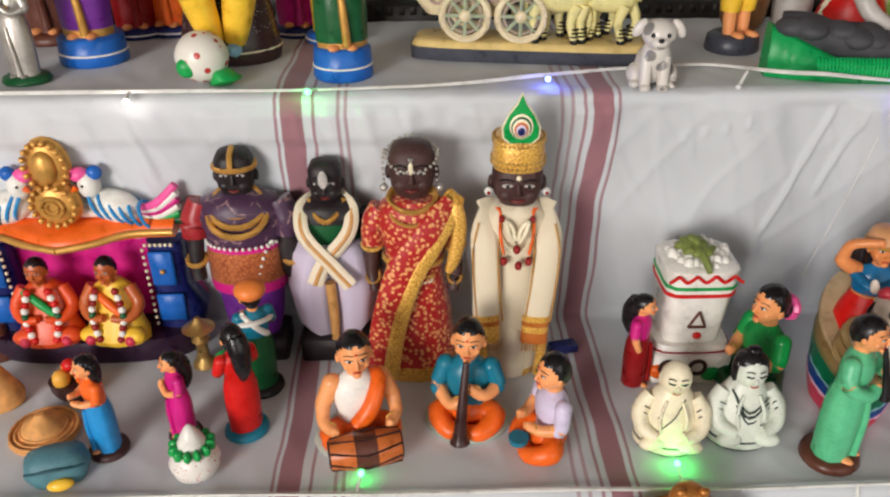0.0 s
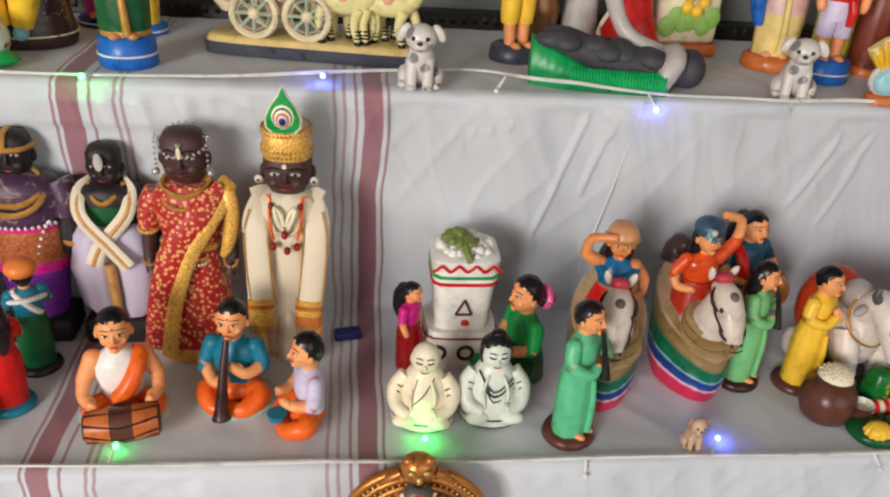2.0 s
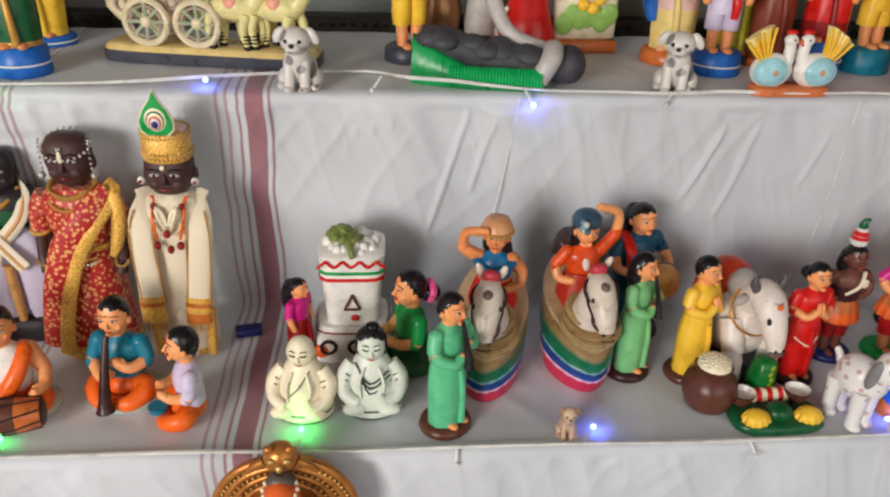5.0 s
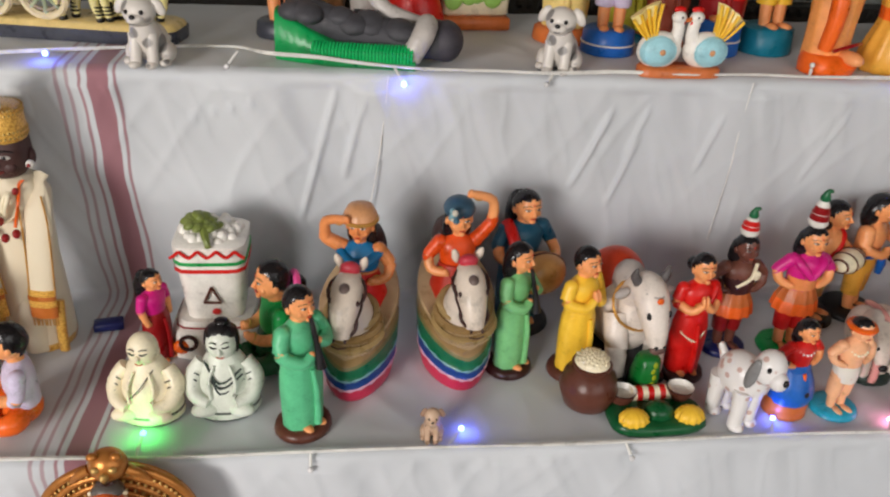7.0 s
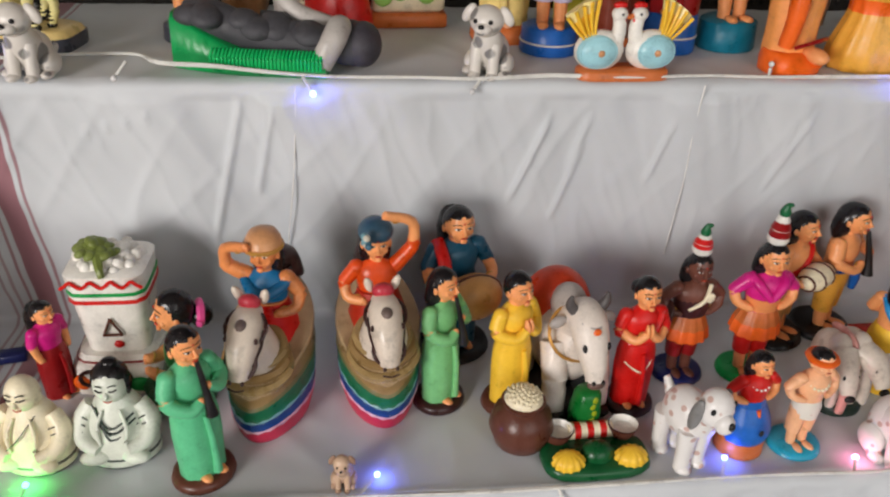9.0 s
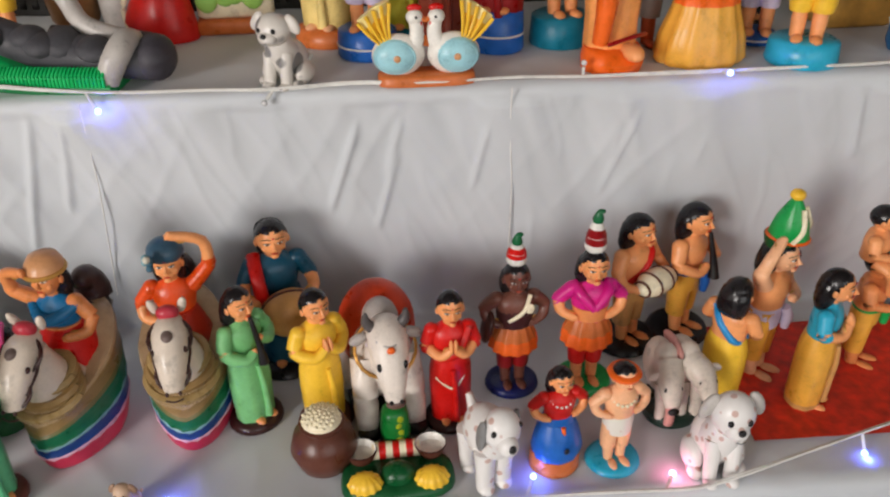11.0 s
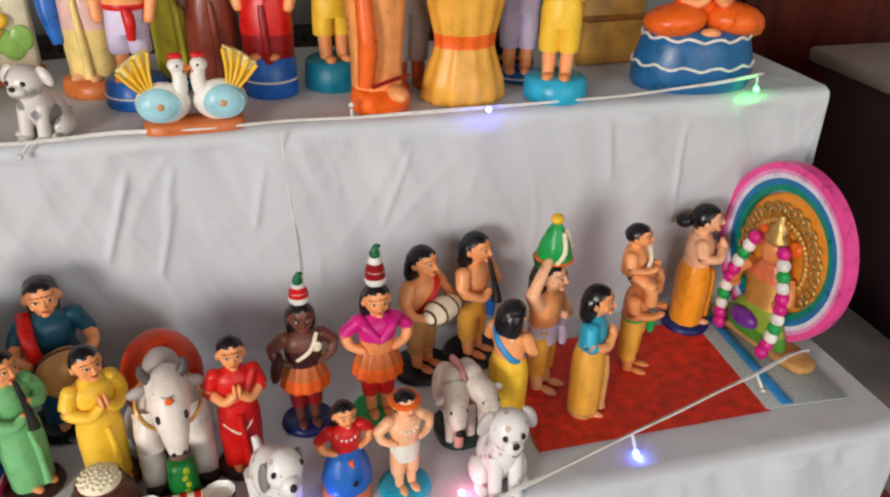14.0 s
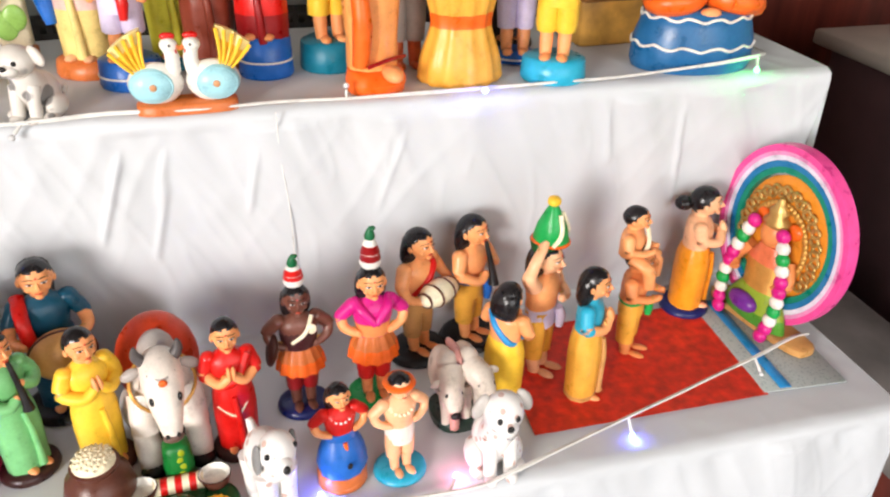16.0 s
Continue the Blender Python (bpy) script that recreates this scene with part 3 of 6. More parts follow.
def pot_hat(col, tall=0.0):
    def g(d):
        d.loft([(0, .01, 1.02, .050, .050), (0, .01, 1.045, .062, .062), (0, .01, 1.07, .058, .058), (0, .01, 1.075, .060, .060), (0, .01, 1.10 + tall * .3, .054, .054), (0, .01, 1.105 + tall * .3, .056, .056), (0, .01, 1.135 + tall * .6, .040, .040), (0, .01, 1.14 + tall * .6, .042, .042), (0, .01, 1.165 + tall, .024, .024)], [WHITE, WHITE, col, col, WHITE, col, col, WHITE], 20)
        d.loft([(0, .01, 1.155 + tall, .026, .026), (0, .01, 1.18 + tall, .032, .032), (0, .008, 1.215 + tall, .020, .020), (.006, .004, 1.24 + tall, .012, .012)], paint(.05, .38, .22), 14)
        d.ball((.012, -.004, 1.235 + tall), (.020, .018, .014), paint(.05, .38, .22))
    return g


def grass_skirt(d):
    d.loft([(0, 0, .36, .15, .13), (0, 0, .45, .135, .115), (0, 0, .56, .09, .072)], [ORANGE, CLAY], 40, 2.0, 0, True, .06, 12)


def ribbons(d):
    for k in (-1, 1):
        d.tube([(k * .10, .02, .78), (k * .075, -.06, .75), (0, -.100, .655)], [.03, .034, .022], MAG, 10)
    d.loft([(0, -.004, .545, .100, .080), (0, -.004, .60, .100, .081), (0, -.006, .64, .108, .084)], SKT, 20)


# -- standing dolls of the lower step
stand("clay_doll", 1.437, -.172, .117, -55, "small clay woman in orange blouse and bright blue skirt", DKBROWN, SKY, ORANGE, arms="tray", style="bob")
stand("clay_doll", 1.507, -.153, .104, -60, "small clay woman in a magenta sari, hands joined", DKBROWN, MAG, MAG, style="long")
stand("clay_doll", 1.567, -.148, .130, -140, "clay woman in red with long black hair and green bundle", TEAL, RED, RED, arms="tray", style="long",
      extra=lambda d: d.ball((.02, -.17, .62), (.07, .05, .075), GREEN))
stand("clay_doll", 1.572, -.082, .132, -150, "clay man in teal with an orange turban", BLACK, DKGREEN, TEAL, arms="tray", sash=WHITE,
      extra=lambda d: (d.ball((0, .005, .985), (.118, .115, .085), paint(.90, .50, .22), (0, 0, 0), 18, 12), d.ring((0, .0, .70), .13, .11, .022, WHITE, (18, 0, 0), 20)))
stand("clay_doll", 1.974, -.082, .112, 60, "small clay woman in a pink sari beside the shrine", None, DKRED, MAG, style="long", arms="down", wide=1.2)
stand("clay_doll", 2.136, -.202, .166, 45, "clay piper in a mint green robe on brown base", BROWN, MINT, MINT, arms="flute", sleeve="long", jewel=False, style="short", extra=flute)
stand("clay_doll", 2.357, -.114, .161, 48, "clay piper in a pale green robe on dark brown base", DKBROWN, MINT2, MINT2, arms="flute", sleeve="long", jewel=False, style="bob", extra=flute, wide=1.06)
stand("clay_doll", 2.427, -.122, .160, 34, "clay man in a yellow robe with folded palms", BROWN, YELLOW, YELLOW, arms="namaste", sleeve="long", jewel=False, wide=1.08)
stand("clay_doll", 2.551, -.130, .156, 6, "clay woman in a red sari with folded palms", DKBROWN, RED, RED, arms="namaste", style="bun", hem=RED,
      extra=lambda d: (d.tube([(-.1, -.06, .42), (0, -.115, .36), (.09, -.06, .45)], .008, CREAM, 6), d.tube([(.11, -.03, .77), (.02, -.09, .62), (-.09, -.05, .56)], .03, RED, 8)), wide=1.04)
stand("clay_doll", 2.619, -.084, .154, 4, "brown-skinned clay dancer with a striped pot on his head", NAVY, ORANGE, SKD, SKD, arms="waist", style="bob", sleeve=False, legs=DKRED, extra=lambda d: (grass_skirt(d), pot_hat(RED)(d), d.ball((-.17, -.03, .55), (.035, .08, .12), paint(.26, .12, .09), (0, 12, 0), 16, 10), d.loft([(0, -.004, .55, .106, .084), (0, -.004, .65, .116, .090), (0, 0, .72, .112, .078)], paint(.24, .10, .10), 22), d.tube([(.08, -.05, .80), (.03, -.10, .70), (-.05, -.08, .62)], .014, CREAM, 8), d.ball((.07, -.095, .72), (.03, .008, .04), CREAM)), wide=1.12)
stand("clay_doll", 2.694, -.086, .166, 2, "clay dancer in pink scarf and orange skirt balancing a pot", GREEN, ORANGE, MAG, SK, arms="waist", style="bob", legs=RED, extra=lambda d: (grass_skirt(d), ribbons(d), pot_hat(DKRED, .05)(d)), wide=1.1)
stand("clay_doll", 2.756, -.022, .165, 36, "bare-chested clay drummer with a laced drum", BLACK, TAN, SK, SK, arms="drum", style="bob", sleeve=False, legs=TAN, sash=RED, extra=drum_side, bw=.19, wide=1.2)
stand("clay_doll", 2.820, -.010, .168, 40, "bare-chested clay piper in blue waist cloth and yellow dhoti", BLACK, GOLDY, SK, SK, arms="flute", style="bob", sleeve=False, legs=GOLDY, belt=BLUE, extra=flute, bw=.19, wide=1.2)
stand("clay_doll", 2.828, -.116, .143, 128, "clay man in yellow dhoti with blue sash, back turned", None, YELLOW, SK, SK, arms="namaste", style="bob", sleeve=False, sash=SKY, wide=1.25)
stand("clay_doll", 2.880, -.080, .165, 42, "clay man carrying a green basket on his head", None, LILAC, SK, SKP, arms="carry", style="bob", sleeve=False, legs=GOLDY, belt=LILAC,
      extra=lambda d: (d.loft([(0, .01, .98, .07, .07), (0, .01, 1.05, .085, .08)], DKGREEN, 16), d.loft([(0, -.02, 1.04, .075, .085), (0, -.02, 1.07, .082, .095), (0, -.02, 1.17, .068, .076), (0, -.02, 1.27, .036, .040), (0, -.02, 1.31, .02, .02)], GREEN, 22, 2, 0, True, .02, 9), d.ball((0, -.02, 1.335), .036, YELLOW, (0, 0, 0), 12, 8),
                      d.tube([(-.07, -.07, 1.06), (-.04, -.095, 1.14), (-.014, -.07, 1.26)], .013, CREAM, 6), d.tube([(.08, -.05, 1.06), (.04, -.095, 1.14), (.008, -.07, 1.27)], .010, CREAM, 6), d.ring((0, -.02, 1.055), .083, .096, .010, ORANGE, (0, 0, 0), 22)), wide=1.28)
stand("clay_doll", 2.912, -.133, .161, 56, "clay woman in turquoise blouse and yellow sari", None, GOLDY, AQUA, SK, arms="namaste", style="bob", hem=TAN, wide=1.12)


def father(d):
    upper(d, (-.04, .05, .99), .86, SK, SK, HAIR, "tray", "short", False, None, False)
    d.tube([(.05, .0, 1.24), (-.04, -.05, 1.10), (-.10, -.02, 1.0)], .014, CREAM, 6)
    for k in (-1, 1):
        d.tube([(k * .07 - .03, .02, .98), (k * .10 - .02, -.08, .93), (k * .085, -.10, .74)], [.05, .045, .03], SK, 10)


stand("clay_doll", 2.994, -.074, .141, 50, "clay man in ochre dhoti carrying a child on his shoulders", None, GOLDY, SKT, SKT, arms="tray", style="short", sleeve=False, legs=GOLDY, belt=GREEN, extra=father, wide=1.35)
stand("clay_doll", 3.108, -.009, .171, 62, "clay man in an orange dhoti bending forward on navy base", NAVY, paint(.93, .58, .12), SKP, SKP, arms="bow", style="bun", sleeve=False, jewel=False, bw=.16, wide=1.25)
stand("clay_doll", 2.643, -.196, .116, 12, "small clay tribal woman in red top and blue skirt", CLAY, BLUE, RED, SK, arms="waist", style="bob", hem=ORANGE, bw=.18,
      extra=lambda d: (d.loft([(0, 0, .02, .175, .155), (0, 0, .13, .18, .16), (0, 0, .17, .165, .145)], CLAY, 24), d.loft([(0, -.01, .16, .165, .15), (0, -.02, .26, .180, .165), (0, -.01, .38, .160, .14), (0, 0, .5, .12, .095)], BLUE, 24, 2, 0, True, .03, 11), d.ball((0, -.185, .33), (.02, .012, .03), BLACK), d.beads((0, -.03, .75), .075, .075, .012, 14, WHITE, (40, 0, 0))), wide=1.18)
stand("clay_doll", 2.698, -.198, .119, 12, "small clay tribal man with orange headband and white loincloth", AQUA, WHITE, SKP, SKP, arms="waist", style="short", sleeve=False, legs=SKP, bw=.19,
      extra=lambda d: (d.ring((0, -.004, .945), .086, .088, .026, ORANGE, (0, 0, 0), 16), d.beads((0, -.03, .74), .08, .08, .014, 16, CREAM, (40, 0, 0)), d.loft([(0, -.01, .37, .09, .085), (0, 0, .47, .11, .09), (0, 0, .54, .095, .075)], WHITEGREEN, 16)), wide=1.2)


# -- seated dolls


def seated(name, x, y, s, yaw, label, lap, top, arms, style="short", sleeve=True, extra=None, base=None, skin=SK, hair=HAIR, sash=None):
    d = Doll()
    if base is not None:
        d.loft([(0, 0, 0, .25, .21), (0, 0, .03, .26, .22), (0, 0, .05, .24, .2)], base, 22)
    d.ball((0, .0, .10), (.13, .12, .10), lap)
    for k in (-1, 1):
        d.tube([(k * .05, .0, .1), (k * .165, -.06, .10), (k * .09, -.17, .06), (-k * .03, -.15, .05)], [.08, .07, .055, .04], lap, 12)
        d.ball((-k * .06, -.16, .04), (.05, .03, .025), skin)
    upper(d, (0, .02, .16), 1.18, top, skin, hair, arms, style, sleeve, sash)
    if extra is not None:
        extra(d)
    return d.make(name, x, y, 0, yaw, s, label, "doll", "dolls on the steps")


def mridangam(d):
    rings = [(-.2, .07), (-.19, .078), (-.06, .105), (.06, .105), (.19, .085), (.2, .075)]
    rows = [[(a, -.24 + r * math.cos(t * math.pi / 8), .13 + r * math.sin(t * math.pi / 8)) for t in range(16)] for a, r in rings]
    d.grid(rows, [DKBROWN, CLAY, BROWN, CLAY, DKBROWN])
    for t in range(8):
        a, b = t * math.pi / 4, (t + .5) * math.pi / 4
        d.tube([(-.19, -.24 + .08 * math.cos(a), .13 + .08 * math.sin(a)), (0, -.24 + .11 * math.cos(b), .13 + .11 * math.sin(b)), (.19, -.24 + .088 * math.cos(a), .13 + .088 * math.sin(a))], .007, DKBROWN, 5, False)


seated("clay_musician", 1.682, -.162, .175, 12, "seated clay drummer in white vest with a laced drum", ORANGE, WHITE, "drum", "short", False, lambda d: (mridangam(d), d.tube([(-.02, -.12, .20), (.06, -.11, .30), (.12, -.02, .42), (.09, .07, .40)], [.05, .05, .045, .04], ORANGE, 10)), paint(.72, .74, .69))
seated("clay_musician", 1.790, -.140, .170, -8, "seated clay piper in blue shirt and orange dhoti", ORANGE, TEAL, "flute", "short", True, lambda d: d.tube([(0, -.13, .53), (-.01, -.2, .33), (-.02, -.25, .12), (-.02, -.26, .06)], [.018, .028, .04, .06], DKBROWN, 10), paint(.66, .72, .66))
seated("clay_musician", 1.866, -.180, .155, -72, "seated clay singer in pale shirt and orange dhoti", ORANGE, LILAC, "tray", "short", True, lambda d: d.loft([(.0, -.2, .1, .06, .06), (0, -.2, .14, .065, .065)], TEAL, 14), None)
seated("clay_doll", 2.100, -.094, .175, -72, "crouching clay woman in a green sari with a pink flower", DKGREEN, GREEN, "tray", "bunflower", True,
            lambda d: d.loft([(0, .03, 0, .17, .15), (0, .02, .15, .16, .14), (0, .02, .3, .11, .09)], DKGREEN, 18), None)
stand("clay_doll", 2.380, -.024, .178, 15, "clay woman in a dark teal sari with a round drum", BLACK, paint(.07, .30, .40), paint(.07, .30, .40), SK, arms="drum", style="long", bw=.2,
      extra=lambda d: (d.ball((.03, -.19, .52), (.15, .11, .15), TAN, (0, 0, 0), 22, 12), d.ring((.03, -.19, .52), .15, .15, .008, BROWN, (90, 0, 0), 22), d.tube([(-.10, .02, .80), (-.10, -.10, .72), (-.09, -.12, .55)], .035, RED, 8)), wide=1.2)


def monk(name, x, y, s, yaw, label, body, trim, hair, scarf):
    d = Doll()
    d.loft([(0, 0, 0, .30, .24), (0, 0, .03, .315, .255), (0, 0, .09, .31, .25)], [trim, body], 26)
    d.loft([(0, 0, .085, .312, .25), (0, 0, .1, .312, .25), (0, 0, .115, .31, .25)], trim, 26)
    d.loft([(0, 0, .11, .31, .25), (0, 0, .2, .31, .245), (0, .02, .34, .27, .21), (0, .03, .48, .22, .17), (0, .03, .6, .15, .12), (0, .03, .66, .09, .09)], body, 26)
    for k in (-1, 1):
        d.tube([(k * .19, .02, .52), (k * .28, -.04, .38), (k * .25, -.16, .26), (k * .12, -.24, .22)], [.075, .085, .07, .05], body, 12)
        for q in range(4):
            zz = .46 - .05 * q
            d.tube([(k * (.205 + .022 * q), -.115 - .02 * q, zz - .01), (k * (.285 + .018 * q), -.055 - .025 * q, zz), (k * (.290 + .020 * q), .03 - .02 * q, zz + .01)], .0065, trim, 6)
        d.ball((k * .16, -.22, .14), (.13, .08, .07), body, (0, 0, -k * 15))
        d.tube([(k * .07, -.12, .55), (k * .12, -.185, .40), (k * .10, -.225, .26)], [.012, .02, .014], body, 10)
    d.ball((0, 0, .735), (.142, .138, .170), body, (0, 0, 0), 22, 14)
    d.ball((0, -.03, .57), (.07, .06, .05), body)
    if hair is not None:
        d.ball((0, .030, .825), (.148, .130, .10), hair)
        d.ball((.01, .04, .93), (.07, .06, .04), hair)
        for k in (-1, 1):
            d.ball((k * .128, .025, .74), (.03, .07, .13), hair)
        d.ball((0, .07, .66), (.13, .08, .14), hair)
    if scarf:
        for q in range(3):
            d.tube([(-.16 + .02 * q, -.07, .58 - .035 * q), (-.02, -.19 - .012 * q, .40 - .05 * q), (.17 + .01 * q, -.10, .50 - .055 * q)], .009, trim, 6)
        d.beads((0, -.09, .48), .12, .16, .014, 18, BLACK, (55, 0, 0), 200, 340)
    else:
        d.tube([(.10, -.08, .56), (0, -.2, .42), (-.14, -.22, .27)], .006, trim, 6)
    for k in (-1, 1):
        d.tube([(k * .085, -.118, .765), (k * .052, -.138, .758), (k * .024, -.142, .765)], .007, BLACK, 5)
        d.tube([(k * .085, -.110, .80), (k * .052, -.130, .812), (k * .022, -.134, .80)], .005, BLACK, 5)
        d.ball((k * .13, .01, .72), (.02, .03, .06), body)
    d.ball((0, -.140, .715), (.022, .030, .036), body)
    d.tube([(-.035, -.128, .655), (0, -.138, .648), (.035, -.128, .655)], .006, LIP, 5)
    return d.make(name, x, y, 0, yaw, s, label, "figurine", "dolls on the steps")


monk("seated_monk", 1.985, -.174, .105, -8, "cream glazed seated bald monk figurine", CREAM, paint(.35, .33, .28), None, False)
monk("seated_saint", 2.058, -.168, .108, 0, "white glazed seated saint figurine with black painted robe lines", paint(.84, .86, .81), paint(.20, .25, .23), HAIR, True)


# -- riders on horse boats


def rider(name, x, y, yaw, label, coat, bare, robe, hat, arm_side):
    """A dancer standing in a boat-shaped dummy horse."""
    d = Doll()
    seg = 40
    rose, pale, blue, mist, green, olive, ochre, sand = (paint(.78, .16, .30), paint(.86, .66, .74), paint(.08, .24, .50), paint(.46, .64, .68), paint(.04, .40, .26), paint(.45, .42, .26), paint(.56, .45, .28), paint(.70, .60, .46))
    prof = [(0, .86, rose), (.004, .90, rose), (.016, .97, rose), (.020, .985, pale), (.023, 1.02, pale), (.0245, 1.0, blue), (.034, 1.0, blue), (.0365, 1.015, mist), (.0385, 1.04, mist), (.040, 1.02, green), (.054, 1.03, green), (.060, 1.06, olive), (.064, 1.03, ochre), (.074, 1.03, ochre), (.080, 1.05, sand), (.083, 1.02, sand), (.083, .90, sand), (.080, .4, sand)]
    rows = []
    for i, (z, k, _) in enumerate(prof):
        row = []
        for j in range(seg):
            a = 2 * math.pi * j / seg
            c, s2 = math.cos(a), math.sin(a)
            u = z / .083
            wav = 1 + (.018 * math.cos(a * 20 + i) if 1 < i < 12 else 0)
            row.append((.040 * k * c * wav * (1 - .16 * max(0, -s2)), .060 * k * s2 * wav + .006 * u, z * (1 + .10 * abs(c)) + u ** 1.3 * (.024 * s2 + .012 * max(0, s2) ** 3)))
        rows.append(row)
    d.grid(rows, [m for _, _, m in prof])
    d.tube([(0, .052, .092), (0, .068, .118), (0, .062, .140), (0, .048, .142)], [.016, .018, .014, .006], paint(.24, .16, .15), 12)
    # horse
    GH = paint(.84, .79, .73)
    h0 = len(d.v)  # the horse is shaped upright, then settled on the deck
    d.tube([(0, -.006, .070), (0, -.028, .092), (0, -.036, .126), (0, -.034, .142)], [.030, .027, .019, .014], GH, 18)
    d.tube([(0, -.026, .152), (0, -.042, .147), (0, -.058, .130), (0, -.070, .110), (0, -.074, .100)], [.010, .0165, .0160, .0118, .0095], GH, 18)
    for q, (zz, rr) in enumerate(((.100, .027), (.090, .031), (.080, .034))):
        d.ring((0, -.026 - .003 * q, zz), rr * .95, rr * .85, .0055, ochre if q % 2 else paint(.62, .52, .34), (24, 0, 0), 24)
        d.beads((0, -.028 - .003 * q, zz - .005), rr * .97, rr * .88, .0017, 30, sand, (24, 0, 0), 180, 360)
    d.ring((0, -.068, .114), .0152, .0152, .0020, DKBROWN, (55, 0, 0), 16)
    d.ring((0, -.047, .143), .0198, .0198, .0020, DKBROWN, (48, 0, 0), 16)
    for k in (-1, 1):
        d.ball((k * .013, -.026, .168), (.0045, .004, .012), GH, (15, k * 14, 0))
        d.ball((k * .0142, -.060, .138), (.0022, .0036, .0034), DKBROWN, (0, 0, k * 20))
        d.tube([(k * .0125, -.070, .114), (k * .0168, -.055, .128), (k * .0165, -.046, .142)], .0014, DKBROWN, 5)
        d.ball((k * .006, -.082, .101), (.0018, .002, .0026), DKBROWN)
    d.tube([(-.008, -.083, .094), (0, -.0855, .0935), (.008, -.083, .094)], .001, DKBROWN, 5)
    d.ball((0, -.032, .164), (.011, .008, .010), paint(.72, .20, .26), (25, 0, 0))
    d.ball((0, -.055, .153), (.006, .008, .006), paint(.40, .34, .32))
    d.v[h0:] = [(a * .94, b * .96, .070 + (c - .070) * .84) for a, b, c in d.v[h0:]]
    # rider
    d.loft([(0, .016, .076, .030, .028), (0, .016, .10, .027, .024), (0, .014, .124, .019, .016)], robe, 20, 2, 0, True, .03, 8)
    t = Doll()
    upper(t, (0, 0, 0), .170, coat, SKT if bare else SK, HAIR, "brow" if hat == "cap" else "raise", "bob", not bare)
    if bare:
        t.loft([(0, -.002, -.004, .0192, .0155), (0, -.002, .014, .0186, .0150)], SKT, 20)
        t.tube([(-.022, -.002, .034), (-.006, -.0165, .025), (.008, -.0165, .025), (.022, -.002, .034)], [.005, .006, .006, .005], coat, 10)
    for v in t.v:
        d.v.append((arm_side * v[0], v[1] + .016, v[2] + .112))
    off = len(d.v) - len(t.v)
    for f, mi in zip(t.f, t.m):
        d.f.append(tuple(off + i for i in (f if arm_side > 0 else f[::-1])))
        d.m.append(d.mi(t.mats[mi]))
    hz = .112 + .170 * .268 + .170 * HS * .115
    if hat == "turban":
        d.ball((0, .016, hz + .003), (.0168, .0172, .013), paint(.20, .32, .40), (0, 0, 0), 18, 10)
        for q in range(9):
            d.ball((-.013 + .0015 * (q % 3), -.004 - .001 * q, hz + .002 + .0028 * (q % 4)), .0034, (paint(.45, .62, .66), paint(.78, .76, .70), paint(.25, .40, .48))[q % 3])
    else:
        d.loft([(0, .014, hz - .003, .0170, .0176), (0, .015, hz + .005, .0166, .0172), (0, .016, hz + .012, .0125, .013), (0, .016, hz + .015, .005, .005)], paint(.80, .58, .40), 20)
        d.ring((0, .014, hz - .001), .0172, .018, .0022, GOLD, (0, 0, 0), 18)
    return d.make(name, x, y, 0, yaw, 1.0, label, "figurine", "dolls on the steps")


rider("horse_rider", 2.190, -.117, -13, "clay dummy-horse dancer in blue shading the brow, rainbow striped skirt", paint(.06, .42, .62), True, RED, "cap", -1)
rider("horse_rider", 2.297, -.103, 7, "clay dummy-horse dancer in orange with arm raised, rainbow striped skirt", paint(.86, .30, .08), False, paint(.66, .16, .08), "turban", 1)

# -- dressed wooden couple dolls


def wood_head(d, z, s, skin, tall=1.0):
    t = s * tall
    d.loft([(0, .004, z - s * .35, s * .30, s * .28), (0, .002, z + t * .05, s * .34, s * .32)], skin, 14)
    d.loft([(0, .002, z - t * .02, s * .26, s * .28), (0, 0, z + t * .08, s * .42, s * .42), (0, 0, z + t * .3, s * .54, s * .50), (0, 0, z + t * .62, s * .60, s * .53), (0, 0, z + t * .95, s * .58, s * .52), (0, 0, z + t * 1.12, s * .46, s * .42), (0, 0, z + t * 1.19, s * .25, s * .2)], skin, 26, 2.7)
    d.tube([(0, -s * .50, z + t * .70), (0, -s * .58, z + t * .52), (0, -s * .62, z + t * .44)], [s * .05, s * .07, s * .095], skin, 10)
    for k in (-1, 1):
        d.ball((k * s * .25, -s * .50, z + t * .66), (s * .13, s * .04, s * .05), GREYW, (0, k * 6, k * 10), 12, 6)
        d.ball((k * s * .24, -s * .535, z + t * .66), (s * .05, s * .025, s * .048), BLACK, (0, 0, 0), 8, 6)
        d.tube([(k * s * .42, -s * .44, z + t * .77), (k * s * .26, -s * .515, z + t * .83), (k * s * .1, -s * .52, z + t * .78)], s * .024, BLACK, 6)
        d.ball((k * s * .61, s * .04, z + t * .5), (s * .08, s * .13, s * .20), skin)
        d.ball((k * s * .27, -s * .42, z + t * .36), (s * .17, s * .10, s * .15), skin)
    d.tube([(-s * .15, -s * .49, z + t * .27), (0, -s * .535, z + t * .255), (s * .15, -s * .49, z + t * .27)], [s * .03, s * .055, s * .03], paint(.40, .14, .13), 8)


def robe_body(rings, mat, d, flute=.02, nfl=12):
    d.loft(rings, mat, 36, 2.3, 0, True, flute, nfl)


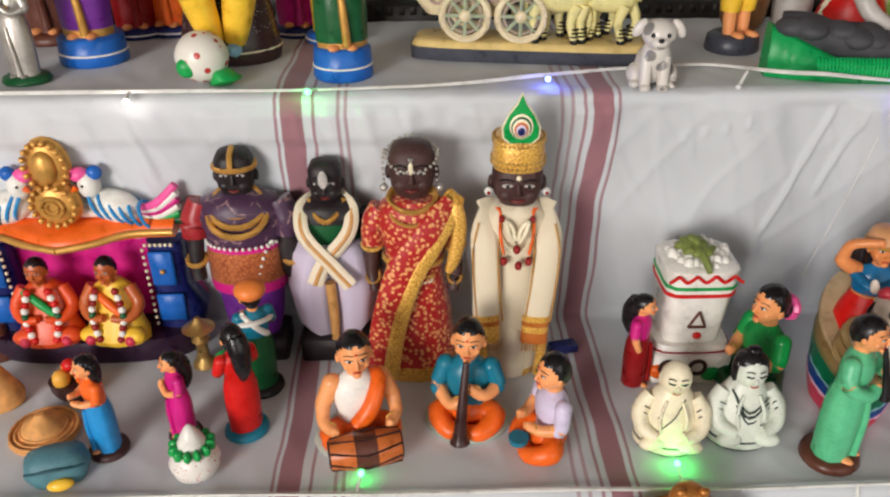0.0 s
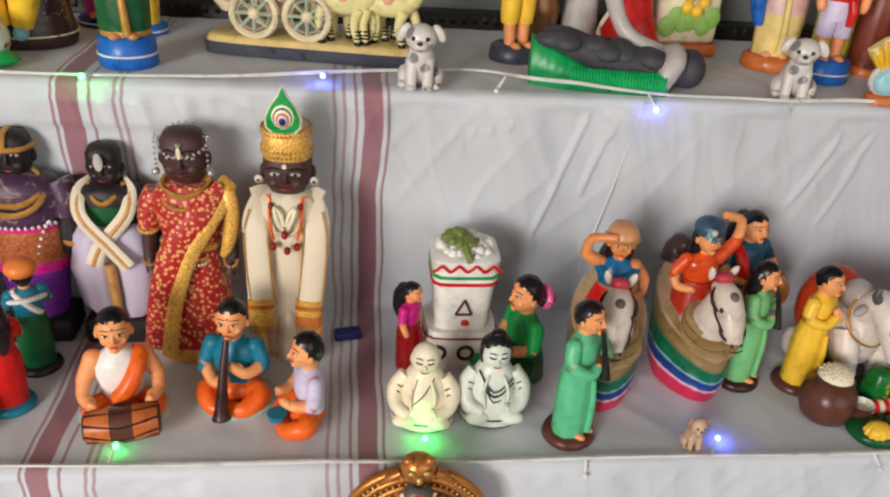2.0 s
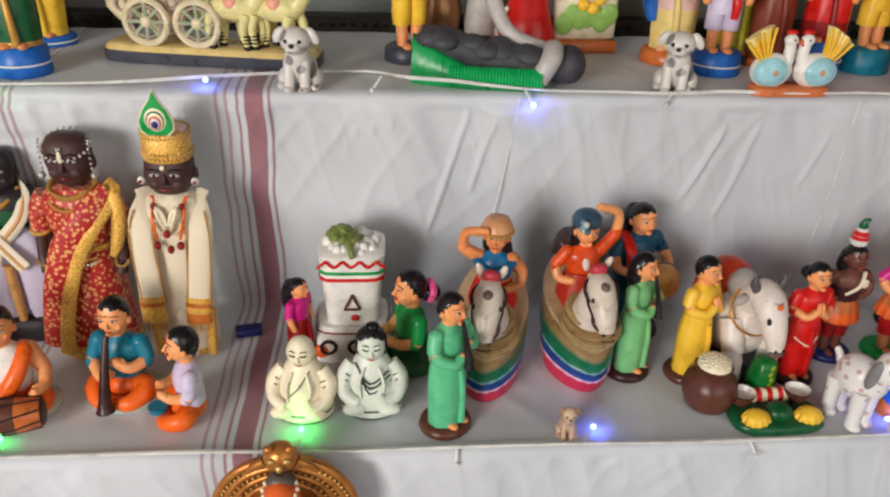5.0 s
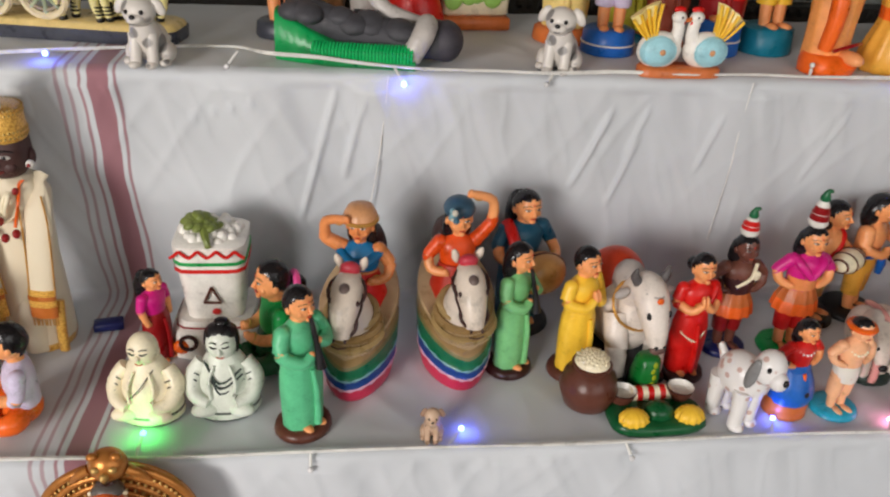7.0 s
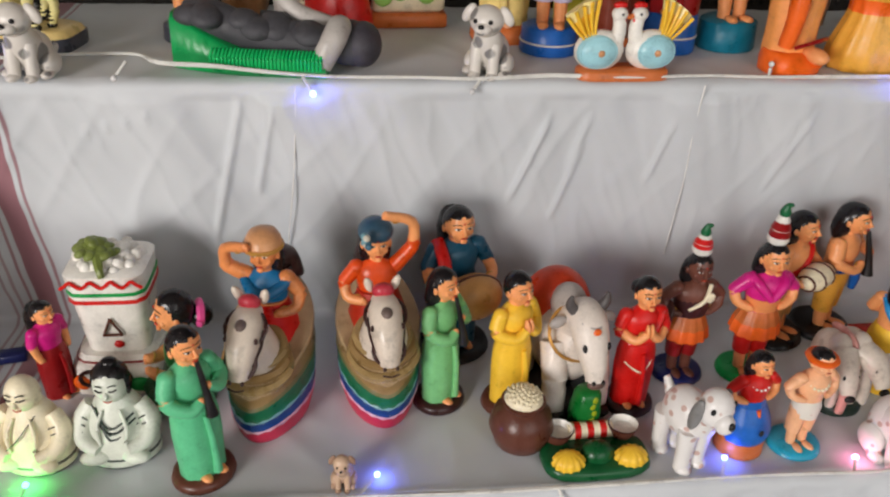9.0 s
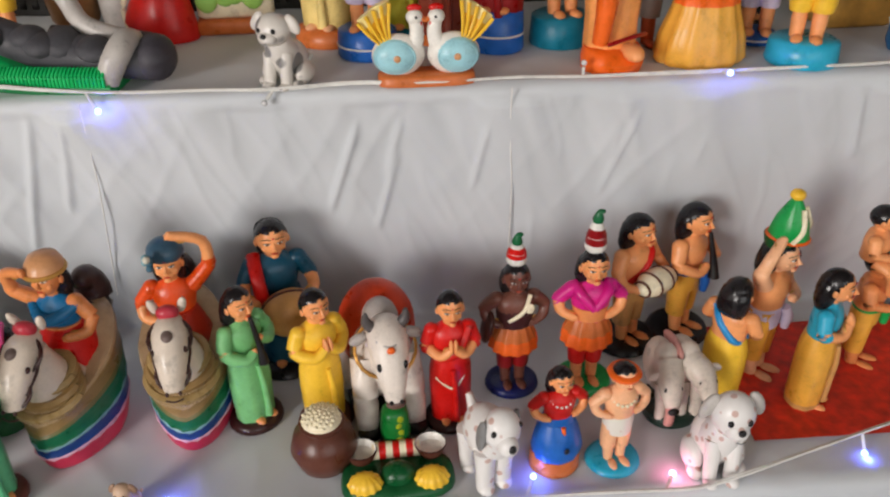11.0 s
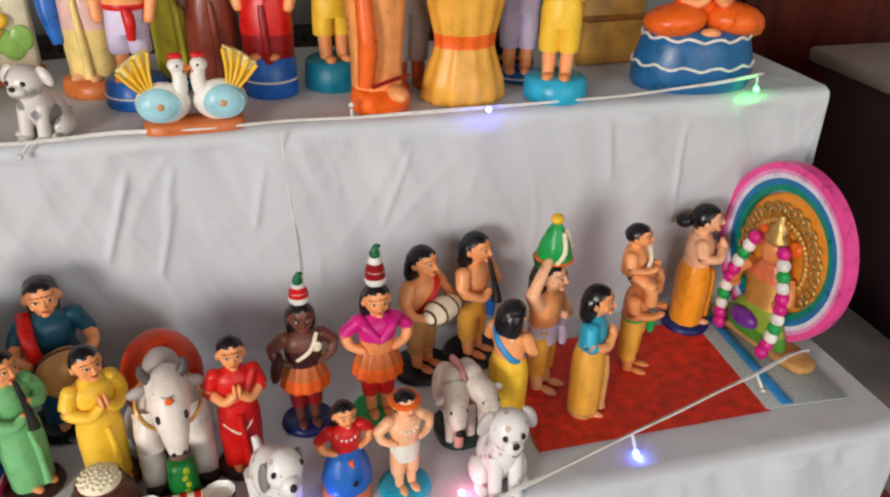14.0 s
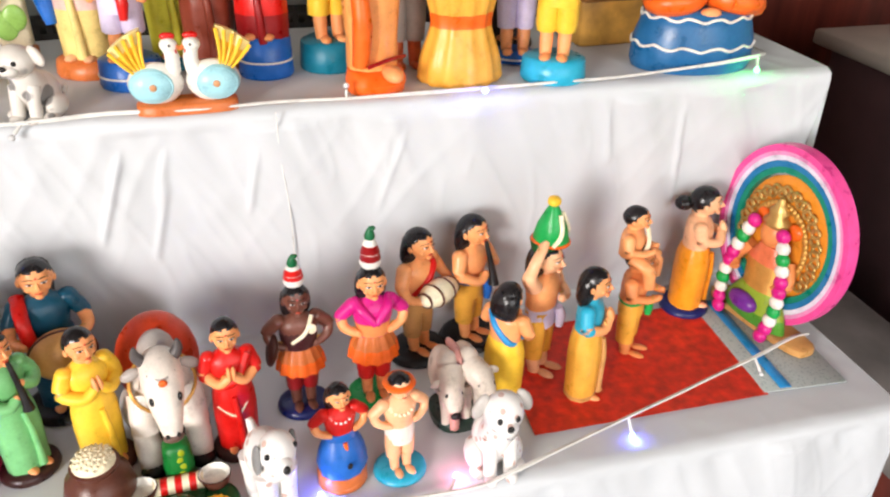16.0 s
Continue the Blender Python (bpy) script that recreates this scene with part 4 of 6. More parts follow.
# queen in red silk
q = Doll()
robe_body([(0, -.002, 0, .051, .036), (0, -.002, .014, .052, .037), (0, -.002, .018, .049, .035), (0, 0, .08, .042, .031), (0, 0, .125, .0335, .026), (0, 0, .150, .034, .025), (0, 0, .185, .043, .027), (0, 0, .200, .038, .023), (0, 0, .208, .022, .018)], [ZARI, ZARI, SAREE], q, .022, 13)
wood_head(q, .210, .039, WOOD_B, 1.22)
for k in (-1, 1):
    q.tube([(k * .038, 0, .196), (k * .047, -.002, .178), (k * .048, -.006, .156)], [.012, .0135, .012], SAREE, 12)
    q.ring((k * .048, -.006, .157), .0122, .0122, .0022, ZARI, (10, 0, 0), 14)
    q.tube([(k * .048, -.006, .158), (k * .050, -.010, .130), (k * .046, -.018, .108)], [.0085, .0075, .007], WOOD_B, 8)
    q.ring((k * .048, -.014, .122), .008, .008, .002, GOLD, (40, 0, 0), 10)
    q.beads((k * .0262, -.006, .240), .002, .020, .0017, 11, SILVER, (90, 0, 0), 90, 270)
    q.ball((k * .0275, -.010, .222), .0042, SILVER)
# pleated end over the shoulder, gold border falling across to the hem
q.tube([(.040, -.010, .205), (.018, -.030, .180), (-.010, -.034, .145), (-.030, -.036, .085), (-.042, -.036, .022)], [.012, .016, .018, .019, .019], SAREE, 14, True, .35)
q.tube([(.048, -.012, .196), (.026, -.032, .168), (.002, -.037, .130), (-.018, -.041, .075), (-.030, -.042, .014)], [.0085, .0088, .0088, .0095, .010], ZARI, 14, True, .35)
q.tube([(.034, .004, .206), (.048, -.010, .196), (.052, -.014, .172), (.047, -.018, .145), (.040, -.020, .130)], [.010, .011, .010, .008, .004], ZARI, 12, True, .6)
q.ring((0, 0, .140), .0352, .0272, .0036, ZARI, (0, 0, 0), 26)
q.beads((.008, -.029, .133), .016, .006, .0018, 12, GOLD, (0, 0, 0), 180, 360)
q.beads((.010, -.030, .127), .012, .006, .0016, 9, CREAM, (0, 0, 0), 180, 360)
q.ring((0, -.006, .209), .024, .02, .0030, GOLD, (24, 0, 0), 20)
q.ring((0, -.010, .201), .027, .024, .0020, GOLD, (30, 0, 0), 20)
q.beads((0, -.002, .253), .0252, .0232, .0020, 26, SILVER, (24, 0, 0))
q.beads((0, -.001, .258), .0212, .0198, .0018, 20, SILVER, (24, 0, 0))
q.beads((0, -.004, .262), .003, .020, .0018, 9, SILVER, (20, 0, 0), 180, 360)
q.ball((0, -.0225, .247), (.0026, .002, .0068), CREAM)
q.v = [(a * (.88 if c < .207 else 1), b, c) for a, b, c in q.v]
q.make("wooden_queen_doll", 1.738, -.042, 0, -2, 1.0, "dark wooden queen doll in red and gold silk sari", "doll", "dolls on the steps")

# king in cream silk with a tall gold turban
k_ = Doll()
SATIN = fabric("cream_satin", (.90, .85, .74), (.84, .76, .60), 500, .20, .32)
OCHREB = paint(.72, .40, .16)
robe_body([(0, 0, 0, .042, .032), (0, 0, .01, .044, .033), (0, 0, .06, .043, .032), (0, 0, .12, .041, .030), (0, 0, .17, .044, .030), (0, 0, .198, .049, .030), (0, 0, .214, .042, .026), (0, 0, .224, .022, .019)], [ZARI, SATIN], k_, .02, 11)
wood_head(k_, .222, .047, WOOD_B, .95)
for k in (-1, 1):
    # shawl ends hanging from the shoulders
    k_.tube([(k * .024, .016, .212), (k * .036, -.004, .213), (k * .044, -.026, .192), (k * .041, -.036, .15), (k * .036 - .004, -.039, .088)], [.008, .014, .019, .019, .0185], SATIN, 16, True, .30)
    k_.tube([(k * .036 - .004, -.0395, .096), (k * .035 - .004, -.041, .074)], [.0192, .0196], ZARI, 16, False, .30)
    k_.tube([(k * .0355 - .004, -.0405, .088), (k * .0353 - .004, -.041, .083)], [.0198, .0198], OCHREB, 16, False, .33)
    k_.tube([(k * .035 - .004, -.041, .074), (k * .0345 - .004, -.0415, .060)], [.0196, .0196], OCHREB if k > 0 else ZARI, 16, False, .30)
    for i_ in range(10):
        k_.tube([(k * .035 - .021 + .0038 * i_, -.0425, .061), (k * .035 - .021 + .0038 * i_ + .001 * math.sin(i_ * 2), -.043, .048)], .0010, GOLD, 5, False)
    for e_ in (-1, 1):
        k_.tube([(k * .036 + e_ * .016, -.026, .208), (k * .042 + e_ * .0175, -.037, .18), (k * .040 + e_ * .0175, -.0405, .14), (k * .034 + e_ * .018, -.0425, .09)], .0013, GOLD, 6)
    k_.tube([(k * .045, -.022, .07), (k * .043, -.030, .035), (k * .041, -.030, .004)], [.006, .008, .008], ZARI, 10, True, .6)
    k_.ball((k * .0315, -.012, .240), .0048, WHITE)
    k_.ball((k * .0315, -.0165, .240), .0022, DKRED)
    k_.tube([(k * .003, -.034, .186), (k * .011, -.038, .202), (k * .015, -.034, .214), (k * .006, -.034, .206), (k * .002, -.036, .192)], .0030, CREAM, 8)
    k_.ball((k * .017, -.040, .168), .0052, DKRED)
    k_.tube([(k * .022, -.016, .222), (k * .023, -.032, .200), (k * .017, -.039, .176)], .0022, ORANGE, 6)
    k_.ball((k * .021, -.028, .214), .0042, DKRED)
k_.ball((0, -.042, .184), .0052, DKRED)
k_.ball((.003, -.043, .164), .0052, DKRED)
k_.beads((0, -.030, .194), .019, .016, .0020, 14, CREAM, (55, 0, 0), 190, 350)
k_.loft([(0, -.010, .002, .027, .028), (0, -.014, .04, .026, .03), (0, -.012, .066, .018, .026), (0, -.012, .074, .008, .02)], CREAMSILK, 20, 2, 0, True, .02, 7)
k_.loft([(0, 0, .266, .0272, .0242), (0, 0, .270, .0282, .0255), (0, 0, .299, .0274, .0248), (0, 0, .303, .024, .0212)], ZARI, 30, 2.4, 0, True, .012, 18)
for zz in (.271, .277, .296, .301):
    k_.beads((0, 0, zz), .0288 - (.0012 if zz > .29 else 0), .0260, .0018, 38, BRASS)
leaf = [(0, .056), (.005, .045), (.0155, .032), (.0225, .018), (.0215, .007), (.013, 0), (-.013, 0), (-.0215, .007), (-.0225, .018), (-.0155, .032), (-.005, .045)]
leaf = [(a * .9, b) for a, b in leaf]
k_.sheet(leaf, .0030, CREAM, (90, 0, 0), (0, -.022, .300))
k_.sheet([(x * .90, y * .92 + .0015) for x, y in leaf], .0015, GREEN, (90, 0, 0), (0, -.0252, .3004))
for r_, m_, o_ in ((.0122, CREAM, 0), (.0106, DKGREEN, .0006), (.0092, CREAM, .0012), (.0074, CLAY, .0018), (.0056, LILAC, .0024), (.0040, NAVY, .0030)):
    k_.ball((0, -.0267 - o_, .320 - o_ * 1.4), (r_, .0012, r_ * 1.12), m_, (0, 0, 0), 18, 8)
k_.ball((0, -.0265, .262), .0030, CREAM)
k_.v = [(a * (.80 if c < .222 else 1), b, c) for a, b, c in k_.v]
k_.make("wooden_king_doll", 1.842, -.044, 0, -3, .905, "dark wooden king doll in cream silk with gold crown", "doll", "dolls on the steps")

# dark courtier in lilac dhoti
c_ = Doll()
box(c_, -.040, .040, -.030, .026, 0, .032, EBONY, .003)
for k in (-1, 1):
    c_.loft([(k * .014, -.004, .028, .014, .016), (k * .020, -.006, .05, .022, .025), (k * .023, -.006, .10, .026, .029), (k * .016, -.004, .138, .026, .027), (k * .010, -.002, .152, .022, .022)], LILACSILK, 22, 2, 0, True, .05, 7)
c_.loft([(0, 0, .115, .041, .029), (0, 0, .148, .037, .027), (0, 0, .152, .033, .024)], LILACSILK, 26, 2, 0, True, .03, 12)
c_.loft([(0, 0, .145, .033, .024), (0, 0, .175, .040, .025), (0, 0, .19, .034, .022), (0, 0, .198, .016, .015)], [DKGREEN, EBONY], 22)
wood_head(c_, .192, .030, EBONY, 1.38)
for k in (-1, 1):
    c_.tube([(k * .038, 0, .182), (k * .046, -.004, .15), (k * .044, -.012, .115)], [.012, .012, .009], EBONY, 10)
    o = .004 if k < 0 else 0
    c_.tube([(k * .015, .008, .196), (k * .026, -.012, .190), (k * .023, -.028 - o, .168), (-k * .004, -.036 - o, .136), (-k * .019 + .004, -.039 - o, .112)], [.007, .0075, .008, .0085, .009], CREAMSILK, 12, True, .28)
    c_.tube([(k * .015, .008, .1965), (k * .026, -.0135, .190), (k * .023, -.0305 - o, .168), (-k * .004, -.0385 - o, .136), (-k * .019 + .004, -.0415 - o, .112)], .0022, TAN, 10, True, .5)
    c_.tube([(k * .018, -.004, .196), (k * .010, -.022, .185), (0, -.027, .18)], .003, GOLD, 6)
c_.tube([(0, -.032, .11), (.002, -.034, .07), (.001, -.03, .035)], [.006, .006, .005], TAN, 8)
c_.ball((0, -.0205, .226), (.005, .0015, .010), GREYW)
c_.make("wooden_courtier_doll", 1.648, -.012, 0, 0, .98, "black wooden doll in white dhoti and cream crossed shawl", "doll", "dolls on the steps")

# dark wooden woman in purple silk
p_ = Doll()
box(p_, -.036, .036, -.028, .026, 0, .03, EBONY, .003)
p_.loft([(0, 0, .028, .026, .022), (0, 0, .05, .032, .024), (0, 0, .085, .036, .026), (0, 0, .092, .041, .029), (0, 0, .105, .042, .03), (0, 0, .135, .042, .03), (0, 0, .143, .041, .029), (0, 0, .150, .040, .028), (0, 0, .18, .048, .030), (0, 0, .197, .040, .026), (0, 0, .206, .018, .016)],
        [PURPLE, PURPLE, PURPLE, MAG, COPPER, COPPER, MAG, PURPSILK, PURPSILK, PURPSILK], 30)
wood_head(p_, .200, .034, EBONY, 1.28)
for k, col in ((-1, paint(.62, .14, .16)), (1, PURPSILK)):
    p_.tube([(k * .040, 0, .194), (k * .048, -.004, .172), (k * .049, -.008, .155)], [.014, .016, .014], col, 10)
    p_.tube([(k * .049, -.008, .156), (k * .051, -.012, .13), (k * .050, -.016, .108)], [.009, .008, .008], EBONY, 8)
    p_.ring((k * .051, -.012, .130), .010, .010, .003, GOLD, (20, 0, 0), 10)
for i in range(3):
    p_.ring((0, -.010 - .004 * i, .197 - .006 * i), .024 + .003 * i, .020 + .003 * i, .0035, GOLD, (38, 0, 0), 18)
p_.beads((.0, -.0, .15), .041, .031, .0022, 16, WHITE, (0, 0, 0), 200, 340)
p_.beads((.024, -.026, .13), .004, .028, .0022, 10, WHITE, (90, 20, 0), 270, 90)
p_.ring((0, 0, .234), .0212, .0185, .003, GOLD, (0, 0, 0), 20)
p_.tube([(0, -.022, .238), (0, -.014, .250), (0, 0, .253)], .003, GOLD, 6)
p_.make("wooden_woman_doll", 1.557, -.012, 0, 2, .99, "dark wooden woman doll in purple silk and copper brocade", "doll", "dolls on the steps")


# -- painted clay throne with two seated figures and parrots
def throne():
    t = thing("bridal_throne", 1.368, .002, 0, "painted clay throne with parrots, gold crest and two garlanded figures", "figurine")
    out = [(-.115, .0), (-.09, -.01), (-.05, -.016), (0, -.018), (.05, -.016), (.09, -.01), (.115, 0), (.125, .03), (.118, .055), (.108, .075), (.108, .125), (-.108, .125), (-.108, .075), (-.118, .055), (-.125, .03)]
    b = Doll()
    b.loft([(0, -.002, 0, .118, .036), (0, -.002, .012, .124, .04), (0, 0, .028, .122, .038)], paint(.16, .07, .16), 34, 2.6)
    part("base", b, t, "dark plum rounded base")
    b = Doll()
    b.sheet([(x, max(y, 0) + .02) for x, y in out], .016, MAG, (90, 0, 0), (0, .036, 0))
    part("backrest", b, t, "magenta back panel")
    for k in (-1, 1):
        w = Doll()
        w.loft([(k * .096, .012, .022, .026, .022), (k * .102, .012, .05, .028, .022), (k * .094, .012, .08, .020, .020), (k * .096, .012, .136, .020, .018)], NAVY, 20, 3)
        box(w, k * .093 - .013, k * .093 + .013, -.012, -.006, .085, .128, BLUE, .002)
        box(w, k * .096 - .015, k * .096 + .015, -.014, -.008, .04, .075, BLUE, .002)
        for i in range(12):
            w.ball((k * .076, -.011, .035 + i * .0087), .0022, CREAM, (0, 0, 0), 6, 4)
        for i in range(6):
            w.ball((k * .08 + k * i * .0055, -.011, .137), .0022, CREAM, (0, 0, 0), 6, 4)
        w.ball((k * .094, -.014, .105), .003, GOLD)
        part("pillar", w, t, "navy blue pillar with white dots")
    c = Doll()
    n = 25
    rows = []
    for i in range(n):
        x = -.116 + .232 * i / (n - 1)
        y = -.016 - .020 * math.exp(-(x / .045) ** 2)
        zz = .150 - .007 * math.exp(-(x / .05) ** 2)
        rows.append([(x, y, zz), (x, y - .003, zz + .005), (x, y, zz + .013), (x, y + .006, zz + .018), (x, .03, zz + .020), (x, .03, zz - .002)])
    c.grid(rows, ORANGE)
    for sx in (-1, 1):
        c.tube([(sx * .116, -.019, .157), (sx * .07, -.020, .156), (sx * .035, -.032, .151), (0, -.040, .148)], .0040, GOLD, 8)
    part("canopy", c, t, "orange canopy edged in gold")
    part("ledge", box(Doll(), -.106, .106, -.004, .032, .166, .178, WHITE, .004), t, "white ledge under the parrots")
    g = Doll()
    g.ball((0, -.012, .19), (.027, .012, .027), GOLD)
    g.ball((0, -.008, .232), (.024, .011, .03), GOLD)
    g.ball((0, -.018, .232), (.012, .008, .018), GOLD)
    g.beads((0, -.018, .232), .021, .026, .0036, 18, GOLD, (90, 0, 0))
    g.beads((0, -.022, .19), .022, .022, .0036, 16, GOLD, (90, 0, 0))
    for r in (.006, .011):
        g.ring((0, -.024, .19), r, r, .0022, GOLD, (90, 0, 0), 14)
    part("crest", g, t, "beaded gold crest")
    for k in (-1, 1):
        w = Doll()
        w.ball((k * .056, -.004, .182), (.028, .016, .018), WHITE, (0, k * 18, 0), 16, 10)
        for i in range(6):
            w.ring((k * (.040 + .0095 * i), -.004, .186 - .003 * i), .0178 - .0006 * i, .0160, .0020, SKY, (0, 90 - k * 22, 0), 18)
        w.ball((k * .036, -.008, .208), (.012, .011, .015), WHITE)
        w.ball((k * .028, -.008, .220), (.011, .008, .008), PINK)
        w.ball((k * .044, -.008, .222), (.008, .007, .008), BLUE)
        w.tube([(k * .026, -.016, .209), (k * .021, -.018, .205)], [.004, .001], ORANGE, 6)
        w.ball((k * .033, -.018, .211), .0016, BLACK)
        for i, cc in enumerate((PINK, WHITE, MAG, WHITE, GREEN, DKGREEN)):
            w.tube([(k * .075, .0, .176 - .002 * i), (k * .098, -.004, .182 - .004 * i), (k * .122, -.004, .205 - .008 * i)], [.004, .006, .0045], cc, 8)
        part("parrot", w, t, "blue and white striped parrot with pink tail")
    for k, cl, gl in ((-1, paint(.86, .30, .10), RED), (1, YELLOW, DKRED)):
        w = Doll()
        FS = paint(.72, .36, .16)
        w.loft([(0, -.004, 0, .034, .022), (0, -.006, .008, .036, .024), (0, -.002, .022, .030, .018), (0, .002, .045, .025, .014), (0, .004, .062, .022, .012), (0, .004, .070, .012, .009)], cl, 28, 2.2, 0, True, .03, 9)
        for s2 in (-1, 1):
            w.ball((s2 * .020, -.016, .012), (.018, .012, .010), cl, (0, 0, -s2 * 20))
            w.tube([(s2 * .020, .002, .064), (s2 * .030, -.006, .044), (s2 * .020, -.018, .034), (s2 * .004, -.022, .036)], [.0075, .007, .0055, .004], FS if k > 0 else cl, 10)
            for i in range(9):
                w.ball((s2 * (.011 + .006 * math.sin(i * .38)), -.014 - .0016 * i, .066 - .0068 * i), (.0045, .004, .0042), (gl, WHITE, gl, WHITE, DKGREEN, WHITE, gl, WHITE, gl)[i], (0, 0, 0), 8, 6)
            w.ball((s2 * .022, -.026, .010), .0065, paint(.80, .20, .30), (0, 0, 0), 10, 6)
        w.tube([(-.018, -.006, .064), (0, -.014, .050), (.016, -.018, .036)], [.004, .005, .004], (GREEN, ORANGE)[k > 0], 8)
        head(w, (0, -.002, .072), .185, FS, HAIR, "short", True)
        ob = w.make("seated_figure", k * .037, -.020, .028, -k * 4, 1.0, "garlanded seated figure in " + ("yellow" if k > 0 else "orange"), parent=t)
    return t


throne()

# -- shrine pillar with plant
sh = thing("tulsi_shrine", 2.035, -.046, 0, "white clay shrine pillar with red and green bands", "shrine")
b = Doll()
b.loft([(0, 0, 0, .050, .045), (0, 0, .03, .048, .043), (0, 0, .034, .044, .04)], [WHITE, WHITE], 30, 5)
b.loft([(0, 0, .034, .043, .038), (0, 0, .038, .043, .038), (0, 0, .043, .040, .036)], WHITE, 28, 5)
b.loft([(0, 0, .0355, .0440, .0390), (0, 0, .0375, .0440, .0390)], DKRED, 28, 5)
for k in (-1, 1):
    b.ring((k * .016 - .012, -.045, .022), .0085, .0085, .0022, DKBROWN, (90, 0, 0), 14)
b.ball((-.036, -.04, .014), (.010, .006, .009), ORANGE)
b.ball((.02, -.043, .012), (.012, .005, .009), GREEN)
part("base", b, sh, "white base with painted rings")
b = Doll()
b.loft([(0, 0, .042, .030, .028), (0, 0, .105, .0355, .032)], WHITE, 28, 6)
b.loft([(0, 0, .107, .037, .034), (0, 0, .117, .037, .034)], [WHITE], 28, 6)
b.loft([(0, 0, .116, .037, .034), (0, 0, .134, .0382, .035), (0, 0, .137, .034, .031)], WHITE, 28, 6)
pillar = part("pillar", b, sh)
part("band", Doll().loft([(0, 0, .104, .038, .035), (0, 0, .108, .038, .035)], RED, 28, 6), pillar, "painted red band")
part("band", Doll().loft([(0, 0, .113, .0382, .0352), (0, 0, .1165, .0382, .0352)], GREEN, 28, 6), pillar, "painted green band")
b = Doll()
for a, c in (((-.009, .066), (.009, .066)), ((.009, .066), (.0, .086)), ((.0, .086), (-.009, .066))):
    b.tube([(a[0], -.0325 - (a[1] - .066) * .06, a[1]), (c[0], -.0325 - (c[1] - .066) * .06, c[1])], .0014, BROWN, 6, False)
b.ball((.003, -.0300, .053), (.005, .003, .004), RED)
pts = [(-.038 + .076 * i / 16, -.0365, .127 + (.004 if i % 4 == 2 else -.003 if i % 4 == 0 else 0)) for i in range(17)]
b.tube(pts, .0018, RED, 6)
part("painted_sign", b, sh, "brown triangle, red dot and wavy red line")
b = Doll()
for i in range(46):
    a = i * 2.4
    r = math.sqrt((i + .5) / 46)
    b.ball((.031 * r * math.cos(a), .027 * r * math.sin(a), .136 + .010 * (1 - r) + .003 * math.sin(i * 1.7)), (.0062, .0058, .0068), WHITE, (0, 0, 0), 8, 6)
part("crown", b, sh, "lumpy white top")
b = Doll()
OLIVE = paint(.45, .50, .24)
for i in range(22):
    a, r = i * 2.4, .014 * math.sqrt(i / 22)
    b.ball((-.008 + r * 1.2 * math.cos(a), -.010 + r * math.sin(a), .150 + .009 * (1 - r / .014) + .003 * math.sin(i * 2.3)), (.0062, .0072, .0042), OLIVE, (25 * math.sin(i), 30 * math.cos(i), 47 * i), 10, 6)
b.tube([(-.004, -.02, .15), (0, -.032, .142), (.002, -.036, .135)], [.005, .004, .003], OLIVE, 6)
part("leaves", b, sh, "olive green leaves")


# -- animals
def bull(name, x, y, yaw, label):
    d = Doll()
    W, HUMP, HORN = paint(.88, .84, .80), paint(.66, .63, .61), paint(.32, .30, .30)
    d.loft([(0, .022, 0, .038, .062), (0, .022, .010, .039, .063), (0, .022, .016, .034, .058)], BLACK, 26, 2.6)
    d.ball((0, .034, .060), (.033, .056, .050), W, (0, 0, 0), 22, 14)
    d.ball((0, .050, .076), (.042, .036, .056), paint(.80, .24, .10), (0, 0, 0), 24, 14)
    d.ball((0, .014, .110), (.019, .022, .024), HUMP, (0, 0, 0), 16, 10)
    d.ball((0, -.004, .068), (.026, .028, .040), W, (0, 0, 0), 18, 12)
    for k in (-1, 1):
        d.tube([(k * .019, -.006, .078), (k * .024, -.024, .046), (k * .024, -.030, .004)], [.017, .0135, .0115], W, 14)
        d.ball((k * .024, -.037, .006), (.0125, .013, .007), BLACK)
        d.ball((k * .034, .048, .022), (.013, .026, .022), W)
        d.tube([(k * .012, -.028, .130), (k * .019, -.028, .140), (k * .019, -.030, .151)], [.0062, .0052, .0016], HORN, 10)
        d.ball((k * .027, -.022, .116), (.010, .005, .006), HUMP, (0, k * 25, 0))
        d.ball((k * .0122, -.0590, .1075), (.0026, .0030, .0048), BLACK, (0, k * 10, 0))
        d.ball((k * .0050, -.0735, .075), (.002, .002, .0025), BLACK)
    d.tube([(0, -.004, .100), (0, -.024, .122), (0, -.038, .116), (0, -.050, .101), (0, -.059, .088), (0, -.063, .079), (0, -.065, .072)], [.020, .0190, .0195, .0170, .0130, .0108, .0092], W, 22)
    d.ball((0, -.069, .070), (.0098, .006, .0056), paint(.40, .30, .27))
    d.tube([(-.012, -.045, .128), (0, -.054, .126), (.012, -.045, .128)], .0016, HUMP, 6)
    d.ball((0, -.0560, .1235), (.0042, .0025, .0042), ORANGE)
    d.loft([(0, -.052, .002, .0145, .016), (0, -.054, .026, .0145, .016), (0, -.056, .050, .0125, .012), (0, -.056, .054, .009, .009)], paint(.04, .42, .16), 18, 3)
    for i in range(5):
        d.ball((.003 - .002 * (i % 2), -.0700 + .0006 * i, .014 + .008 * i), (.0038, .0012, .0050), paint(.60, .66, .12), (0, 20 * (i % 2), 0), 8, 5)
    d.ring((0, -.014, .094), .031, .030, .0018, GOLD, (56, 0, 0), 20)
    return d.make(name, x, y, 0, yaw, 0.95, label, "figurine", "dolls on the steps")


